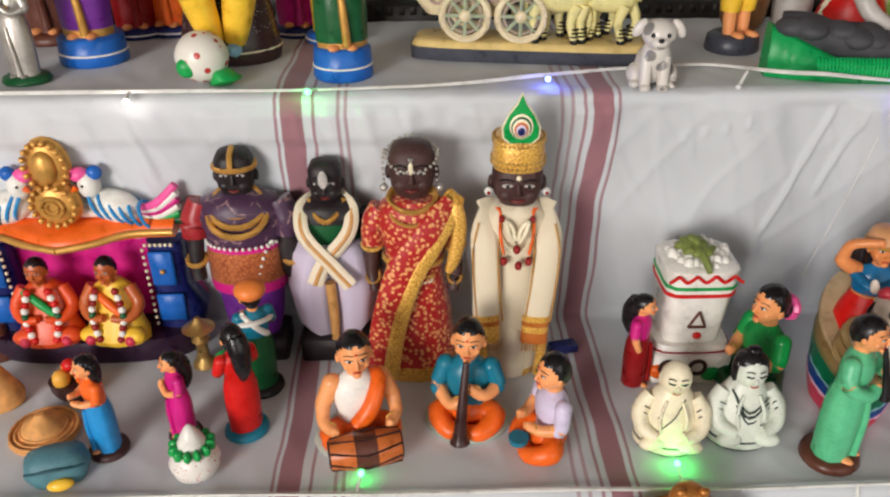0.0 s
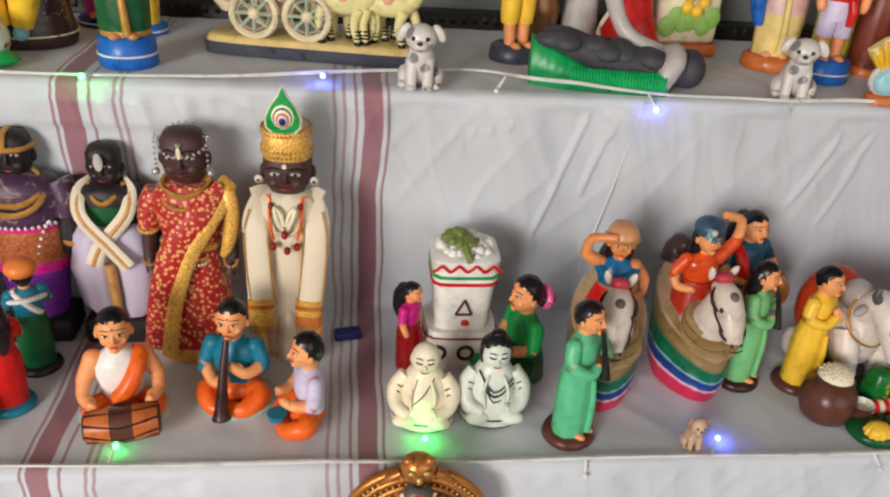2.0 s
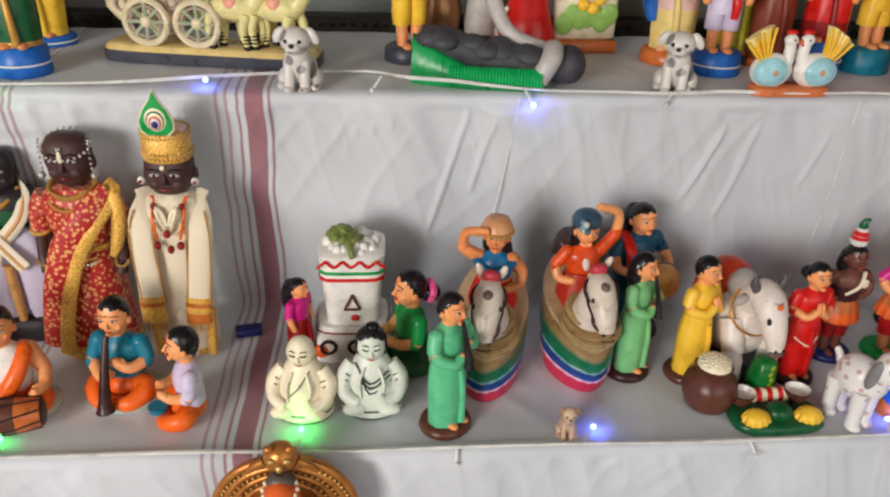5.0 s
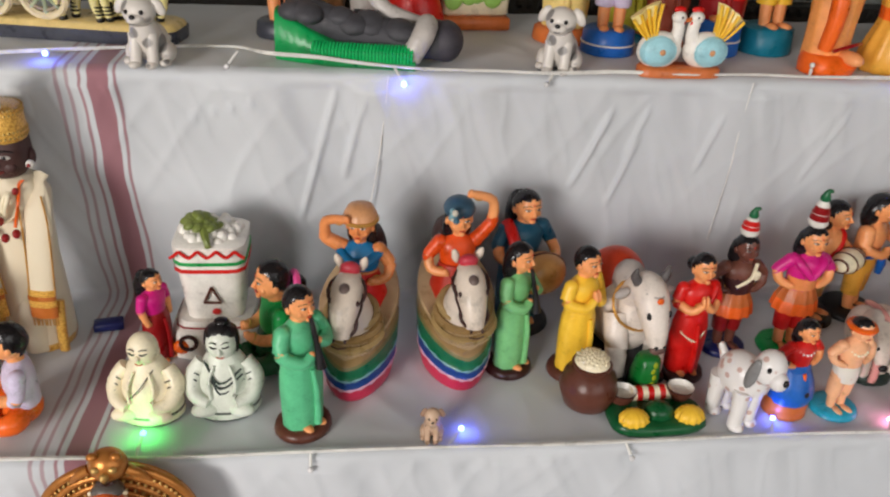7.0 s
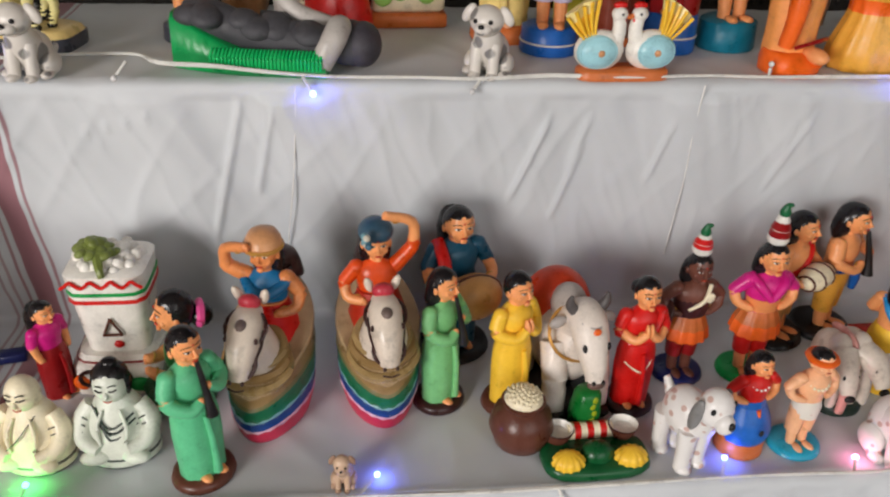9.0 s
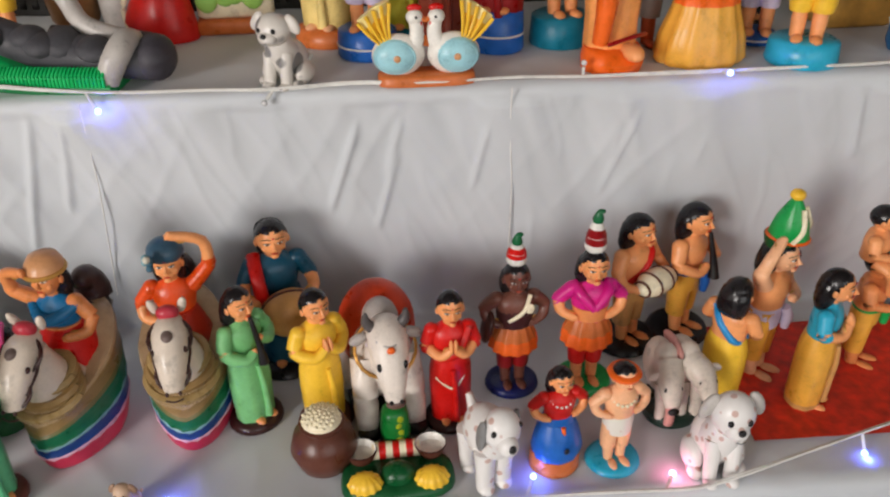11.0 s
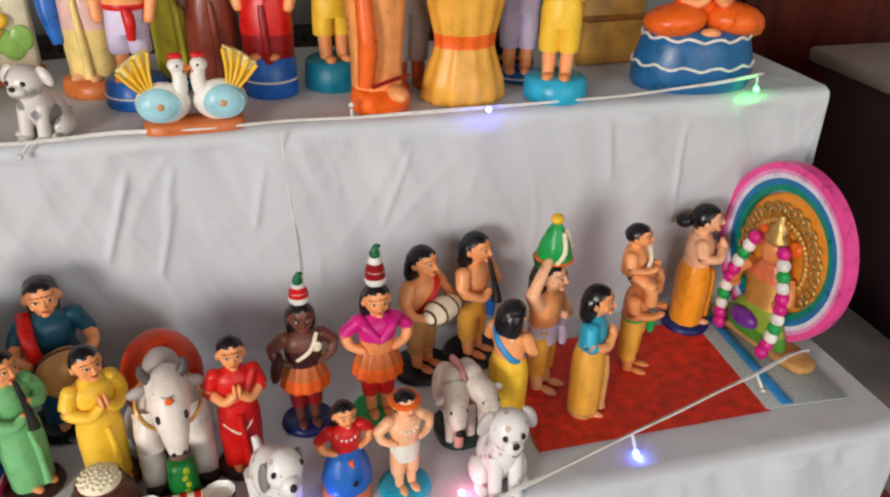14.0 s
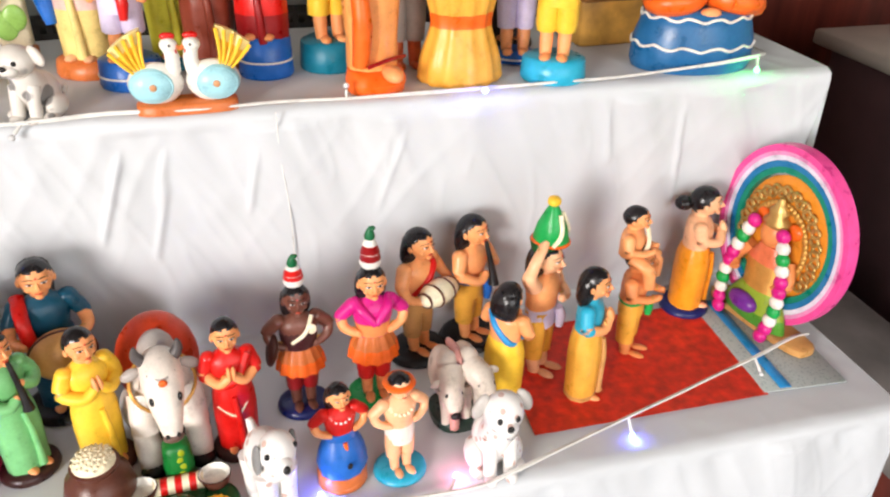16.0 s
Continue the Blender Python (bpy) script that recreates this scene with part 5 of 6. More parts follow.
bull("clay_bull", 2.488, -.112, 9, "white clay bull with orange cloth and green fodder")
d = Doll()
W = paint(.84, .80, .75)
PK = paint(.84, .60, .57)
d.loft([(0, .004, 0, .032, .046), (0, .004, .012, .033, .047), (0, .004, .016, .028, .042)], paint(.12, .20, .17), 24, 2.6)
for k, hz, hx in ((-.013, .072, -.002), (.015, .078, .008)):
    d.ball((k, .018, .066), (.019, .040, .036), W, (10, 0, 0), 20, 12)
    d.ball((k, .004, .090), (.014, .020, .016), W, (0, 0, 0), 14, 10)
    d.tube([(k, -.010, .082), (k + hx, -.030, hz), (k + hx * 1.5, -.046, hz - .014), (k + hx * 1.7, -.054, hz - .026)], [.019, .0165, .0125, .0085], W, 14)
    d.ball((k + hx * 1.7, -.060, hz - .029), (.0072, .0050, .0050), BLACK)
    for s2 in (-1, 1):
        d.ball((k + hx * 1.4 + s2 * .0095, -.046, hz - .004), (.0022, .003, .0042), BLACK)
        d.ball((k + hx + s2 * .018, -.024, hz + .004), (.009, .004, .0055), W, (0, s2 * 25, 0))
d.ball((.001, .020, .094), (.007, .036, .010), PK)
d.tube([(-.012, -.036, .048), (-.013, -.042, .026), (-.013, -.042, .010)], [.0065, .0065, .006], PK, 10)
for sx in (-.020, .006, .024):
    d.tube([(sx, -.018, .060), (sx, -.026, .034), (sx, -.028, .012)], [.010, .008, .007], W, 10)
d.v = [(a, b * .78, c) for a, b, c in d.v]
d.make("clay_oxen", 2.770, -.138, 0, 4, .80, "pair of white clay oxen on a dark green base", "figurine", "dolls on the steps")


def puppy_sit(name, x, y, z, yaw, s, label, mat, ear, slim=0.8):
    d = Doll()
    d.ball((0, .25, .30), (.27, .30, .30), mat, (0, 0, 0), 18, 12)
    d.tube([(0, .16, .35), (0, .04, .52), (0, -.02, .66)], [.25, .22, .17], mat, 16)
    for k in (-1, 1):
        d.tube([(k * .12, -.02, .48), (k * .13, -.08, .22), (k * .13, -.1, .05)], [.11, .09, .085], mat, 12)
        d.ball((k * .13, -.16, .05), (.09, .12, .055), mat)
        d.ball((k * .25, .20, .16), (.13, .22, .16), mat)
        d.ball((k * .27, .02, .06), (.09, .14, .06), mat)
        d.ball((k * .275, -.02, .885), (.085, .06, .15), ear, (0, -k * 34, 0))
        d.ball((k * .11, -.27, .84), .034, BLACK)
    d.ball((0, -.07, .82), (.25, .23, .21), mat, (0, 0, 0), 18, 12)
    d.ball((0, -.24, .74), (.14, .12, .10), mat)
    d.ball((0, -.355, .785), (.045, .03, .035), BLACK)
    d.tube([(-.05, -.365, .695), (0, -.385, .69), (.05, -.365, .695)], .008, GREY, 5)
    d.tube([(.02, .5, .15), (.1, .62, .2), (.16, .6, .3)], [.06, .05, .03], mat, 8)
    d.v = [(a * slim, b * slim, c) for a, b, c in d.v]
    return d.make(name, x, y, z, yaw, s, label, "dog figurine", "spotted dog figurines")


puppy_sit("spotted_dog", 1.979, .006, .3, -8, .068, "white porcelain sitting puppy with grey spots", DALM, DALM, .98)
puppy_sit("spotted_dog", 2.405, .014, .3, -24, .068, "white porcelain sitting puppy with grey spots", DALM, DALM, .98)
puppy_sit("spotted_dog", 2.788, -.224, 0, 0, .100, "white porcelain sitting puppy with brown spots", DALM2, GREYW, .76)
puppy_sit("tiny_puppy", 2.262, -.228, 0, -5, .040, "tiny beige sitting puppy with drooping ears", paint(.78, .66, .56), paint(.58, .46, .38))
d = Doll()
d.ball((.03, 0, .56), (.36, .24, .25), DALM2, (0, 0, 0), 20, 12)
for sx in (-.2, .24):
    for sy in (-.11, .11):
        d.tube([(sx, sy, .5), (sx, sy, .25), (sx, sy, .05)], [.14, .11, .10], DALM2, 12)
        d.ball((sx + .03, sy, .05), (.13, .10, .055), DALM2)
d.tube([(.3, 0, .6), (.42, -.04, .78)], [.2, .17], DALM2, 14)
d.ball((.48, -.05, .86), (.22, .20, .19), DALM2, (0, 0, 0), 16, 10)
d.ball((.68, -.08, .80), (.13, .11, .10), DALM2)
d.ball((.80, -.09, .83), .04, BLACK)
d.ball((.60, -.21, .92), .03, BLACK)
d.ball((.60, .10, .92), .03, BLACK)
for k in (-1, 1):
    d.ball((.40, k * .2 - .05, .80), (.09, .045, .19), GREY, (0, 18, 0))
d.tube([(-.3, 0, .62), (-.42, 0, .74)], [.07, .04], DALM2, 8)
d.v = [(a * .85, b, c * 1.26) for a, b, c in d.v]
d.make("standing_dog", 2.576, -.206, 0, -66, .082, "white porcelain standing dog with faint brown spots", "dog figurine", "spotted dog figurines")

# -- pots, tray, baskets and small wares
pt = thing("clay_pot", 2.430, -.180, 0, "brown clay pot filled with white grains", "pot")
part("body", Doll().loft([(0, 0, 0, .018, .018), (0, 0, .006, .025, .025), (0, 0, .024, .031, .031), (0, 0, .040, .027, .027), (0, 0, .048, .018, .018), (0, 0, .054, .021, .021), (0, 0, .055, .019, .019)], BROWN, 28), pt)
gr = Doll()
gr.ball((0, 0, .055), (.0185, .0185, .011), CREAM, (0, 0, 0), 18, 8)
for i in range(60):
    a, r = i * 2.4, .0175 * math.sqrt(i / 60)
    gr.ball((r * math.cos(a), r * math.sin(a), .055 + .0105 * math.sqrt(max(0, 1 - (r / .0185) ** 2))), (.0022, .0016, .0014), CREAM, (0, 0, i * 50), 6, 4)
part("rice", gr, pt, "heap of cream rice")
tr = thing("offering_tray", 2.497, -.208, 0, "dark green clay tray with painted bowls and yellow sweets", "tray", 3)
part("board", Doll().loft([(0, 0, 0, .050, .026), (0, 0, .004, .052, .028), (0, 0, .010, .050, .026), (0, 0, .012, .046, .022)], DKGREEN, 30, 3.2), tr)
part("mound", Doll().ball((0, -.004, .014), (.016, .013, .012), DKGREEN), tr)
for k in (-1, 1):
    bw = part("bowl", Doll().loft([(k * .032, .022, .008, .010, .010), (k * .032, .020, .024, .015, .014), (k * .032, .019, .026, .014, .013), (k * .032, .02, .020, .010, .009)], [BROWN, DKBROWN, WHITE], 20), tr, "small brown bowl with white inside")
    sw = Doll()
    sw.loft([(k * .030, -.013, .010, .014, .010), (k * .030, -.013, .015, .0155, .0115), (k * .030, -.012, .021, .012, .009), (k * .030, -.010, .024, .004, .003)], YELLOW, 48, 2, 0, True, .07, 12)
    part("sweet", sw, tr, "yellow ribbed sweet")
for i in range(7):
    part("band", Doll().tube([(-.022 + .0063 * i, .024, .016), (-.022 + .0063 * (i + 1), .024, .016)], .0085, (CREAM, RED)[i % 2], 12), tr, ("cream", "red")[i % 2] + " band of a striped roll")

d = Doll()
d.loft([(0, 0, 0, .016, .016), (0, 0, .004, .021, .021), (0, 0, .016, .024, .024), (0, 0, .028, .019, .019), (0, 0, .032, .013, .013), (0, 0, .034, .016, .016)], [spotted("pink_scribble", (.90, .88, .85), (.78, .45, .45), 300, .2)], 26)
kl = thing("kalash_pot", 1.530, -.203, 0, "white clay kalash pot with green leaves and white coconut", "pot")
part("pot", d, kl)
gl = Doll()
for i in range(12):
    a = i * math.pi / 6
    gl.ball((.016 * math.cos(a), .016 * math.sin(a), .032), (.004, .006, .007), GREEN, (30, 0, math.degrees(a) + 90), 8, 6)
part("leaves", gl, kl, "ring of green leaves")
part("coconut", Doll().loft([(0, 0, .03, .013, .013), (0, 0, .038, .013, .013), (0, 0, .05, .007, .007), (0, 0, .057, .002, .002)], WHITE, 18), kl, "white cone-shaped coconut")

d = Doll()
d.loft([(0, 0, 0, .031, .031), (0, 0, .004, .034, .034), (0, 0, .007, .032, .032), (0, 0, .009, .022, .022), (0, 0, .016, .019, .019), (0, 0, .021, .009, .009), (0, 0, .025, .006, .006), (0, 0, .028, .004, .004)], STRAW, 30)
for r in (.032, .027, .022):
    d.ring((0, 0, .0085 + .002 * (r < .025)), r, r, .0014, STRAW)
d.make("straw_tray", 1.366, -.150, 0, 0, 1.0, "round straw basket lid with a small knob", "lid")
d = Doll()
d.loft([(0, 0, 0, .024, .016), (0, 0, .012, .029, .019), (0, 0, .026, .026, .016), (0, 0, .032, .015, .009)], paint(.30, .48, .52, .5), 22, 3)
d.tube([(-.026, -.012, .018), (0, -.02, .024), (.026, -.012, .018)], .0015, paint(.18, .34, .38), 6)
d.ball((.004, -.022, .008), (.012, .006, .006), YELLOW)
d.make("blue_grey_pouch", 1.402, -.205, 0, 15, 1.0, "blue-grey clay pouch with a yellow mark", "pouch")
bk = thing("fruit_basket", 1.373, -.086, 0, "small dark basket heaped with orange fruit", "basket", -10)
part("bowl", Doll().loft([(0, 0, 0, .020, .015), (0, 0, .008, .024, .018), (0, 0, .020, .025, .019)], DKBROWN, 20, 2.6), bk)
fr = Doll()
for i in range(8):
    fr.ball((.014 * math.cos(i * 2.1), .010 * math.sin(i * 2.1), .023 + .004 * (i % 2)), .009, GOLDY if i % 3 else ORANGE)
fr.ball((0, 0, .038), (.008, .007, .007), RED)
part("fruit", fr, bk, "orange and red fruit")
d = Doll()
d.loft([(0, 0, 0, .013, .013), (0, 0, .005, .012, .012), (0, 0, .010, .007, .007), (0, 0, .030, .006, .006), (0, 0, .034, .010, .010), (0, 0, .038, .007, .007), (0, 0, .046, .014, .014), (0, 0, .050, .018, .018), (0, 0, .052, .013, .013), (0, 0, .058, .006, .006), (0, 0, .063, .003, .003)], BRASS, 22)
d.make("brass_lamp", 1.499, -.040, 0, 0, 1.0, "small brass oil lamp on a turned stem", "lamp")
d = Doll()
d.loft([(0, 0, 0, .030, .022), (0, 0, .01, .032, .024), (0, 0, .03, .022, .018), (0, 0, .05, .012, .01)], STRAW, 20)
d.make("straw_cone", 1.292, -.098, 0, 0, 1.0, "orange straw cone standing on the cloth", "ornament")
d = Doll()
d.loft([(0, 0, 0, .02, .02), (0, 0, .008, .022, .022), (0, 0, .016, .012, .012), (0, 0, .04, .010, .010)], BROWN, 18)
d.make("brown_stand", 1.262, -.012, 0, 0, 1.0, "small turned brown stand", "stand")
# paper slip tucked behind the king
box(Doll(), -.016, .016, -.008, .008, 0, .010, NAVY, .001).make("blue_packet", 1.905, -.028, 0, 12, 1.0, "small dark blue and white packet", "packet")

# -- mats and the deity plaque
mr = Doll()
REDMAT = plain("red_velvet", (.80, .17, .08), .6, 70, .35)
n = 26
mr.grid([[(2.840 + (3.112 - 2.840) * i / n + .01 * (j / 14), -.188 + .178 * j / 14, .0022 + .0007 * noise.noise((i * .6, j * .6, 0))) for i in range(n + 1)] for j in range(15)], REDMAT, False, False)
mr.make("red_mat", label="bright red velvet mat spread on the cloth", category="mat", sharp=180)
bm2 = thing("bordered_mat", 3.16, -.095, .0012, "pale lace mat with a blue border strip", "mat", -3)
LACE = spotted("lace", (.66, .69, .68), (.56, .60, .60), 260, .3, .8)
part("lace", box(Doll(), -.046, .056, -.092, .086, 0, .0018, LACE, .0005), bm2, "grey-white lace")
part("border", box(Doll(), -.026, -.012, -.09, .084, .002, .0034, SKY, .0005), bm2, "blue border strip")


def plaque():
    t = thing("deity_plaque", 3.180, -.066, .0045, "oval clay plaque with rainbow rim and gold seated deity", "figurine", -80)
    b = Doll()
    b.loft([(0, 0, 0, .078, .020), (0, 0, .008, .078, .020), (0, 0, .010, .074, .017)], TAN, 26, 4)
    part("base", b, t, "ochre base slab")
    w, h, zc = .094, .110, .121
    for i, (k0, k1, mt, nm) in enumerate(((1.0, .93, paint(.92, .30, .60), "pink"), (.93, .885, paint(.90, .58, .76), "pale pink"), (.885, .83, paint(.86, .84, .90), "white"), (.83, .76, paint(.12, .45, .66), "blue"), (.76, .69, paint(.05, .52, .42), "green"))):
        r = Doll()
        rows = []
        for j in range(57):
            a = 2 * math.pi * j / 56
            ca, sa = math.cos(a), math.sin(a)
            row = []
            for kk, yy in ((k1, .010), (k0, .010), (k0 + .004, .002), (k0, -.006 + .001 * i), (k1, -.006 + .001 * i), (k1 - .004, .002)):
                row.append((w * kk * ca, yy, zc + h * kk * sa))
            rows.append(row)
        r.grid(rows, mt, True, False)
        part("rim", r, t, nm + " rim band")
    p = Doll()
    p.ball((0, .004, zc - .004), (w * .70, .007, h * .70), paint(.90, .56, .16), (0, 0, 0), 34, 12)
    for i in range(34):
        a = radians(-36 + 252 * i / 33)
        kk = .56 + .03 * (i % 2)
        p.ring((w * kk * math.cos(a), -.005, zc - .008 + h * kk * math.sin(a)), .0052, .0052, .0019, BRASS, (90, 0, 0), 10)
        p.ball((w * .44 * math.cos(a), -.006, zc - .008 + h * .44 * math.sin(a)), (.004, .003, .005), GOLD, (0, 0, 0), 8, 6)
    for k in (-1, 1):
        p.ball((k * .024, -.009, zc + .018), (.010, .005, .010), ORANGE)
    part("panel", p, t, "gold beaded panel")
    g = Doll()
    g.loft([(0, -.012, .012, .048, .016), (0, -.014, .03, .044, .018), (0, -.012, .055, .026, .014), (0, -.012, .09, .028, .013), (0, -.011, .112, .014, .010)], [paint(.30, .55, .16), paint(.55, .65, .2), GOLD, paint(.85, .45, .30)], 22)
    g.ball((0, -.014, .128), (.016, .013, .019), SKT)
    g.loft([(0, -.013, .138, .016, .012), (0, -.013, .143, .018, .013), (0, -.013, .150, .011, .009), (0, -.013, .156, .013, .010), (0, -.013, .164, .006, .006), (0, -.013, .172, .003, .003)], BRASS, 18)
    for k in (-1, 1):
        cols = (MAG, WHITE, GREEN, WHITE, MAG, MAG, WHITE, GREEN, WHITE, MAG, MAG)
        for i, cc in enumerate(cols):
            a = i / 10
            g.ball((k * (.022 + .020 * math.sin(a * 2.4)), -.024 - .012 * a, .136 - .124 * a), (.0090, .007, .0088), cc, (0, 0, 0), 10, 6)
        g.tube([(k * .028, -.012, .1), (k * .04, -.02, .08), (k * .03, -.03, .07)], [.009, .008, .006], SKT, 8)
    g.ball((-.005, -.031, .036), (.022, .010, .012), PURPLE)
    part("deity", g, t, "gold deity with white, green and magenta garlands")


plaque()

# ---------- upper step ----------
Z2 = .3
stand("silver_doll", 1.340, .055, .12, -10, "small silver doll in pleated skirt", DKGREEN, SILVER, SILVER, SILVER, SILVER, z=Z2, bw=.2)
stand("large_doll", 1.385, .125, .21, 0, "clay woman in purple sari with gold hem", BLUE, PURPLE, PURPLE, SK, arms="down", hem=GOLD, z=Z2, bw=.17, bh=.15)
stand("large_doll", 1.305, .215, .22, 0, "clay doll in brown on a brown base", BROWN, BROWN, CREAM, SK, z=Z2)
stand("large_doll", 1.400, .235, .20, 10, "clay doll in dark red on navy base", NAVY, DKRED, DKRED, SK, z=Z2)
stand("large_doll", 1.442, .245, .20, -10, "clay doll in orange on blue base", NAVY, ORANGE, ORANGE, SK, z=Z2)
stand("large_doll", 1.598, .235, .20, 0, "clay woman in magenta on blue base", NAVY, MAG, MAG, SK, z=Z2)
stand("large_doll", 1.645, .20, .20, 0, "clay doll in yellow on blue base", BLUE, YELLOW, YELLOW, SK, z=Z2)
stand("large_doll", 1.667, .060, .20, 8, "clay woman in green sari with gold border", BLUE, DKGREEN, DKGREEN, SK, arms="down", style="long", hem=GOLD, z=Z2, bw=.15, bh=.17)
kr = Doll()
kr.loft([(0, 0, 0, .054, .042), (0, 0, .012, .056, .044), (0, 0, .03, .052, .040), (0, .008, .07, .045, .032), (0, .01, .12, .036, .026)], [DKBROWN, DKBROWN, SPARK, SPARK], 26, 2.2)
kr.ring((0, 0, .014), .0565, .0445, .0012, CREAM)
for k in (-1, 1):
    kr.tube([(k * .012, -.02, .10), (k * .022, -.05, .085), (k * .016, -.048, .05), (k * .011, -.046, .028)], [.018, .019, .015, .011], YELLOW, 12)
    kr.ball((k * .010, -.052, .022), (.008, .013, .008), paint(.55, .72, .85))
upper(kr, (0, -.008, .115), .16, paint(.35, .55, .75), paint(.40, .58, .78), HAIR, "flute", "topknot", False, ORANGE)
kr.make("flute_player_doll", 1.536, .135, Z2, 5, 1.0, "blue clay flute player in yellow seated on a dark speckled rock", "doll", "dolls on the steps")
gb = Doll()
gb.ball((0, 0, .026), (.027, .026, .026), WHITEGREEN, (0, 0, 0), 24, 14)
gb.loft([(.018, -.010, .001, .012, .010), (.026, -.014, .008, .015, .013), (.02, -.01, .016, .009, .009)], GREEN, 16)
gb.ball((-.012, -.02, .02), (.010, .006, .010), GREEN)
gb.make("painted_globe_pot", 1.526, .045, Z2, 0, 1.0, "round white pot with red and green flowers lying on the step", "pot")


# -- chariot with horses
def chariot():
    t = thing("horse_chariot", 1.868, .125, Z2, "cream clay chariot drawn by horses on a long plinth", "figurine", -9)
    b = Doll()
    b.loft([(0, 0, 0, .130, .034), (0, 0, .014, .131, .035)], SLATE, 34, 6)
    b.loft([(0, 0, .013, .130, .034), (0, 0, .019, .127, .031), (0, 0, .021, .122, .027)], paint(.86, .76, .50), 34, 6)
    part("plinth", b, t, "cream plinth with dark edge")
    CR = paint(.86, .80, .66)
    CY = paint(.88, .84, .58)
    bd = Doll()
    bd.loft([(-.07, .004, .045, .045, .02), (-.072, .004, .06, .055, .024), (-.078, .004, .085, .05, .022), (-.09, .004, .12, .02, .018)], CR, 24, 3)
    for i in range(7):
        bd.ring((-.10 + .012 * i, -.021, .066 + .004 * (i % 2)), .007, .007, .0018, paint(.70, .60, .55), (90, 0, 0), 12)
    bd.tube([(-.02, .0, .05), (.02, 0, .05), (.06, 0, .06)], .005, CR, 8)
    part("carriage", bd, t, "carved cream carriage")
    for wx, wy in ((-.068, -.03), (-.008, -.028), (-.068, .03)):
        w = Doll()
        w.ring((wx, wy, .049), .025, .025, .0042, CR, (90, 0, 0), 26)
        w.ring((wx, wy, .049), .018, .018, .0018, paint(.62, .56, .50), (90, 0, 0), 22)
        w.ball((wx, wy, .049), (.007, .005, .007), CR)
        for i in range(8):
            a = i * math.pi / 4
            w.tube([(wx, wy, .049), (wx + .024 * math.cos(a), wy, .049 + .024 * math.sin(a))], .0023, paint(.62, .66, .55), 6, False)
        part("wheel", w, t, "spoked cream wheel")
    for hx, hy, k in ((.035, -.018, 0), (.062, .012, 1), (.085, -.014, 2)):
        h = Doll()
        h.ball((hx, hy, .068), (.030, .013, .015), CY, (0, 0, 0), 16, 10)
        h.tube([(hx + .022, hy, .072), (hx + .034, hy, .09), (hx + .038, hy, .104)], [.012, .010, .008], CY, 10)
        h.tube([(hx + .034, hy, .106), (hx + .048, hy, .100), (hx + .056, hy, .092)], [.008, .007, .005], CY, 10)
        h.ball((hx - .002, hy, .074), (.012, .0145, .012), paint(.90, .62, .52))
        for lx, bend in ((.022, .008), (.016, -.006), (-.02, .004), (-.026, -.004)):
            ly = hy + (.007 if bend > 0 else -.007)
            h.tube([(hx + lx, ly, .062), (hx + lx + bend, ly, .044), (hx + lx + bend * .2, ly, .024)], [.007, .005, .004], CY, 8)
            h.ball((hx + lx + bend * .2, ly, .0235), (.005, .0045, .004), BLACK)
            for zz in (.029, .033, .037):
                h.ring((hx + lx + bend * .3, ly, zz), .0045, .0045, .0011, BLACK, (0, 0, 0), 8)
        h.tube([(hx - .028, hy, .074), (hx - .038, hy, .066), (hx - .040, hy, .048)], [.005, .005, .003], CY, 8)
        part("horse", h, t, "pale yellow horse with black striped legs")


chariot()
stand("large_doll", 2.104, .140, .20, 20, "clay boy in red shirt and yellow trousers on grey base", SLATE, YELLOW, RED, SK, arms="down", legs=YELLOW, z=Z2, bw=.15, bh=.10)
gp = Doll()
gp.loft([(0, 0, 0, .020, .020), (0, 0, .01, .026, .026), (0, 0, .045, .030, .030), (0, 0, .07, .022, .022), (0, 0, .082, .015, .015), (0, 0, .088, .019, .019), (0, 0, .10, .02, .02)], paint(.62, .45, .30, .35, .7), 26, 2, 0, True, .03, 14)
gp.make("ribbed_metal_pot", 2.148, .235, Z2, 0, 1.0, "ribbed copper-coloured metal pot", "pot")


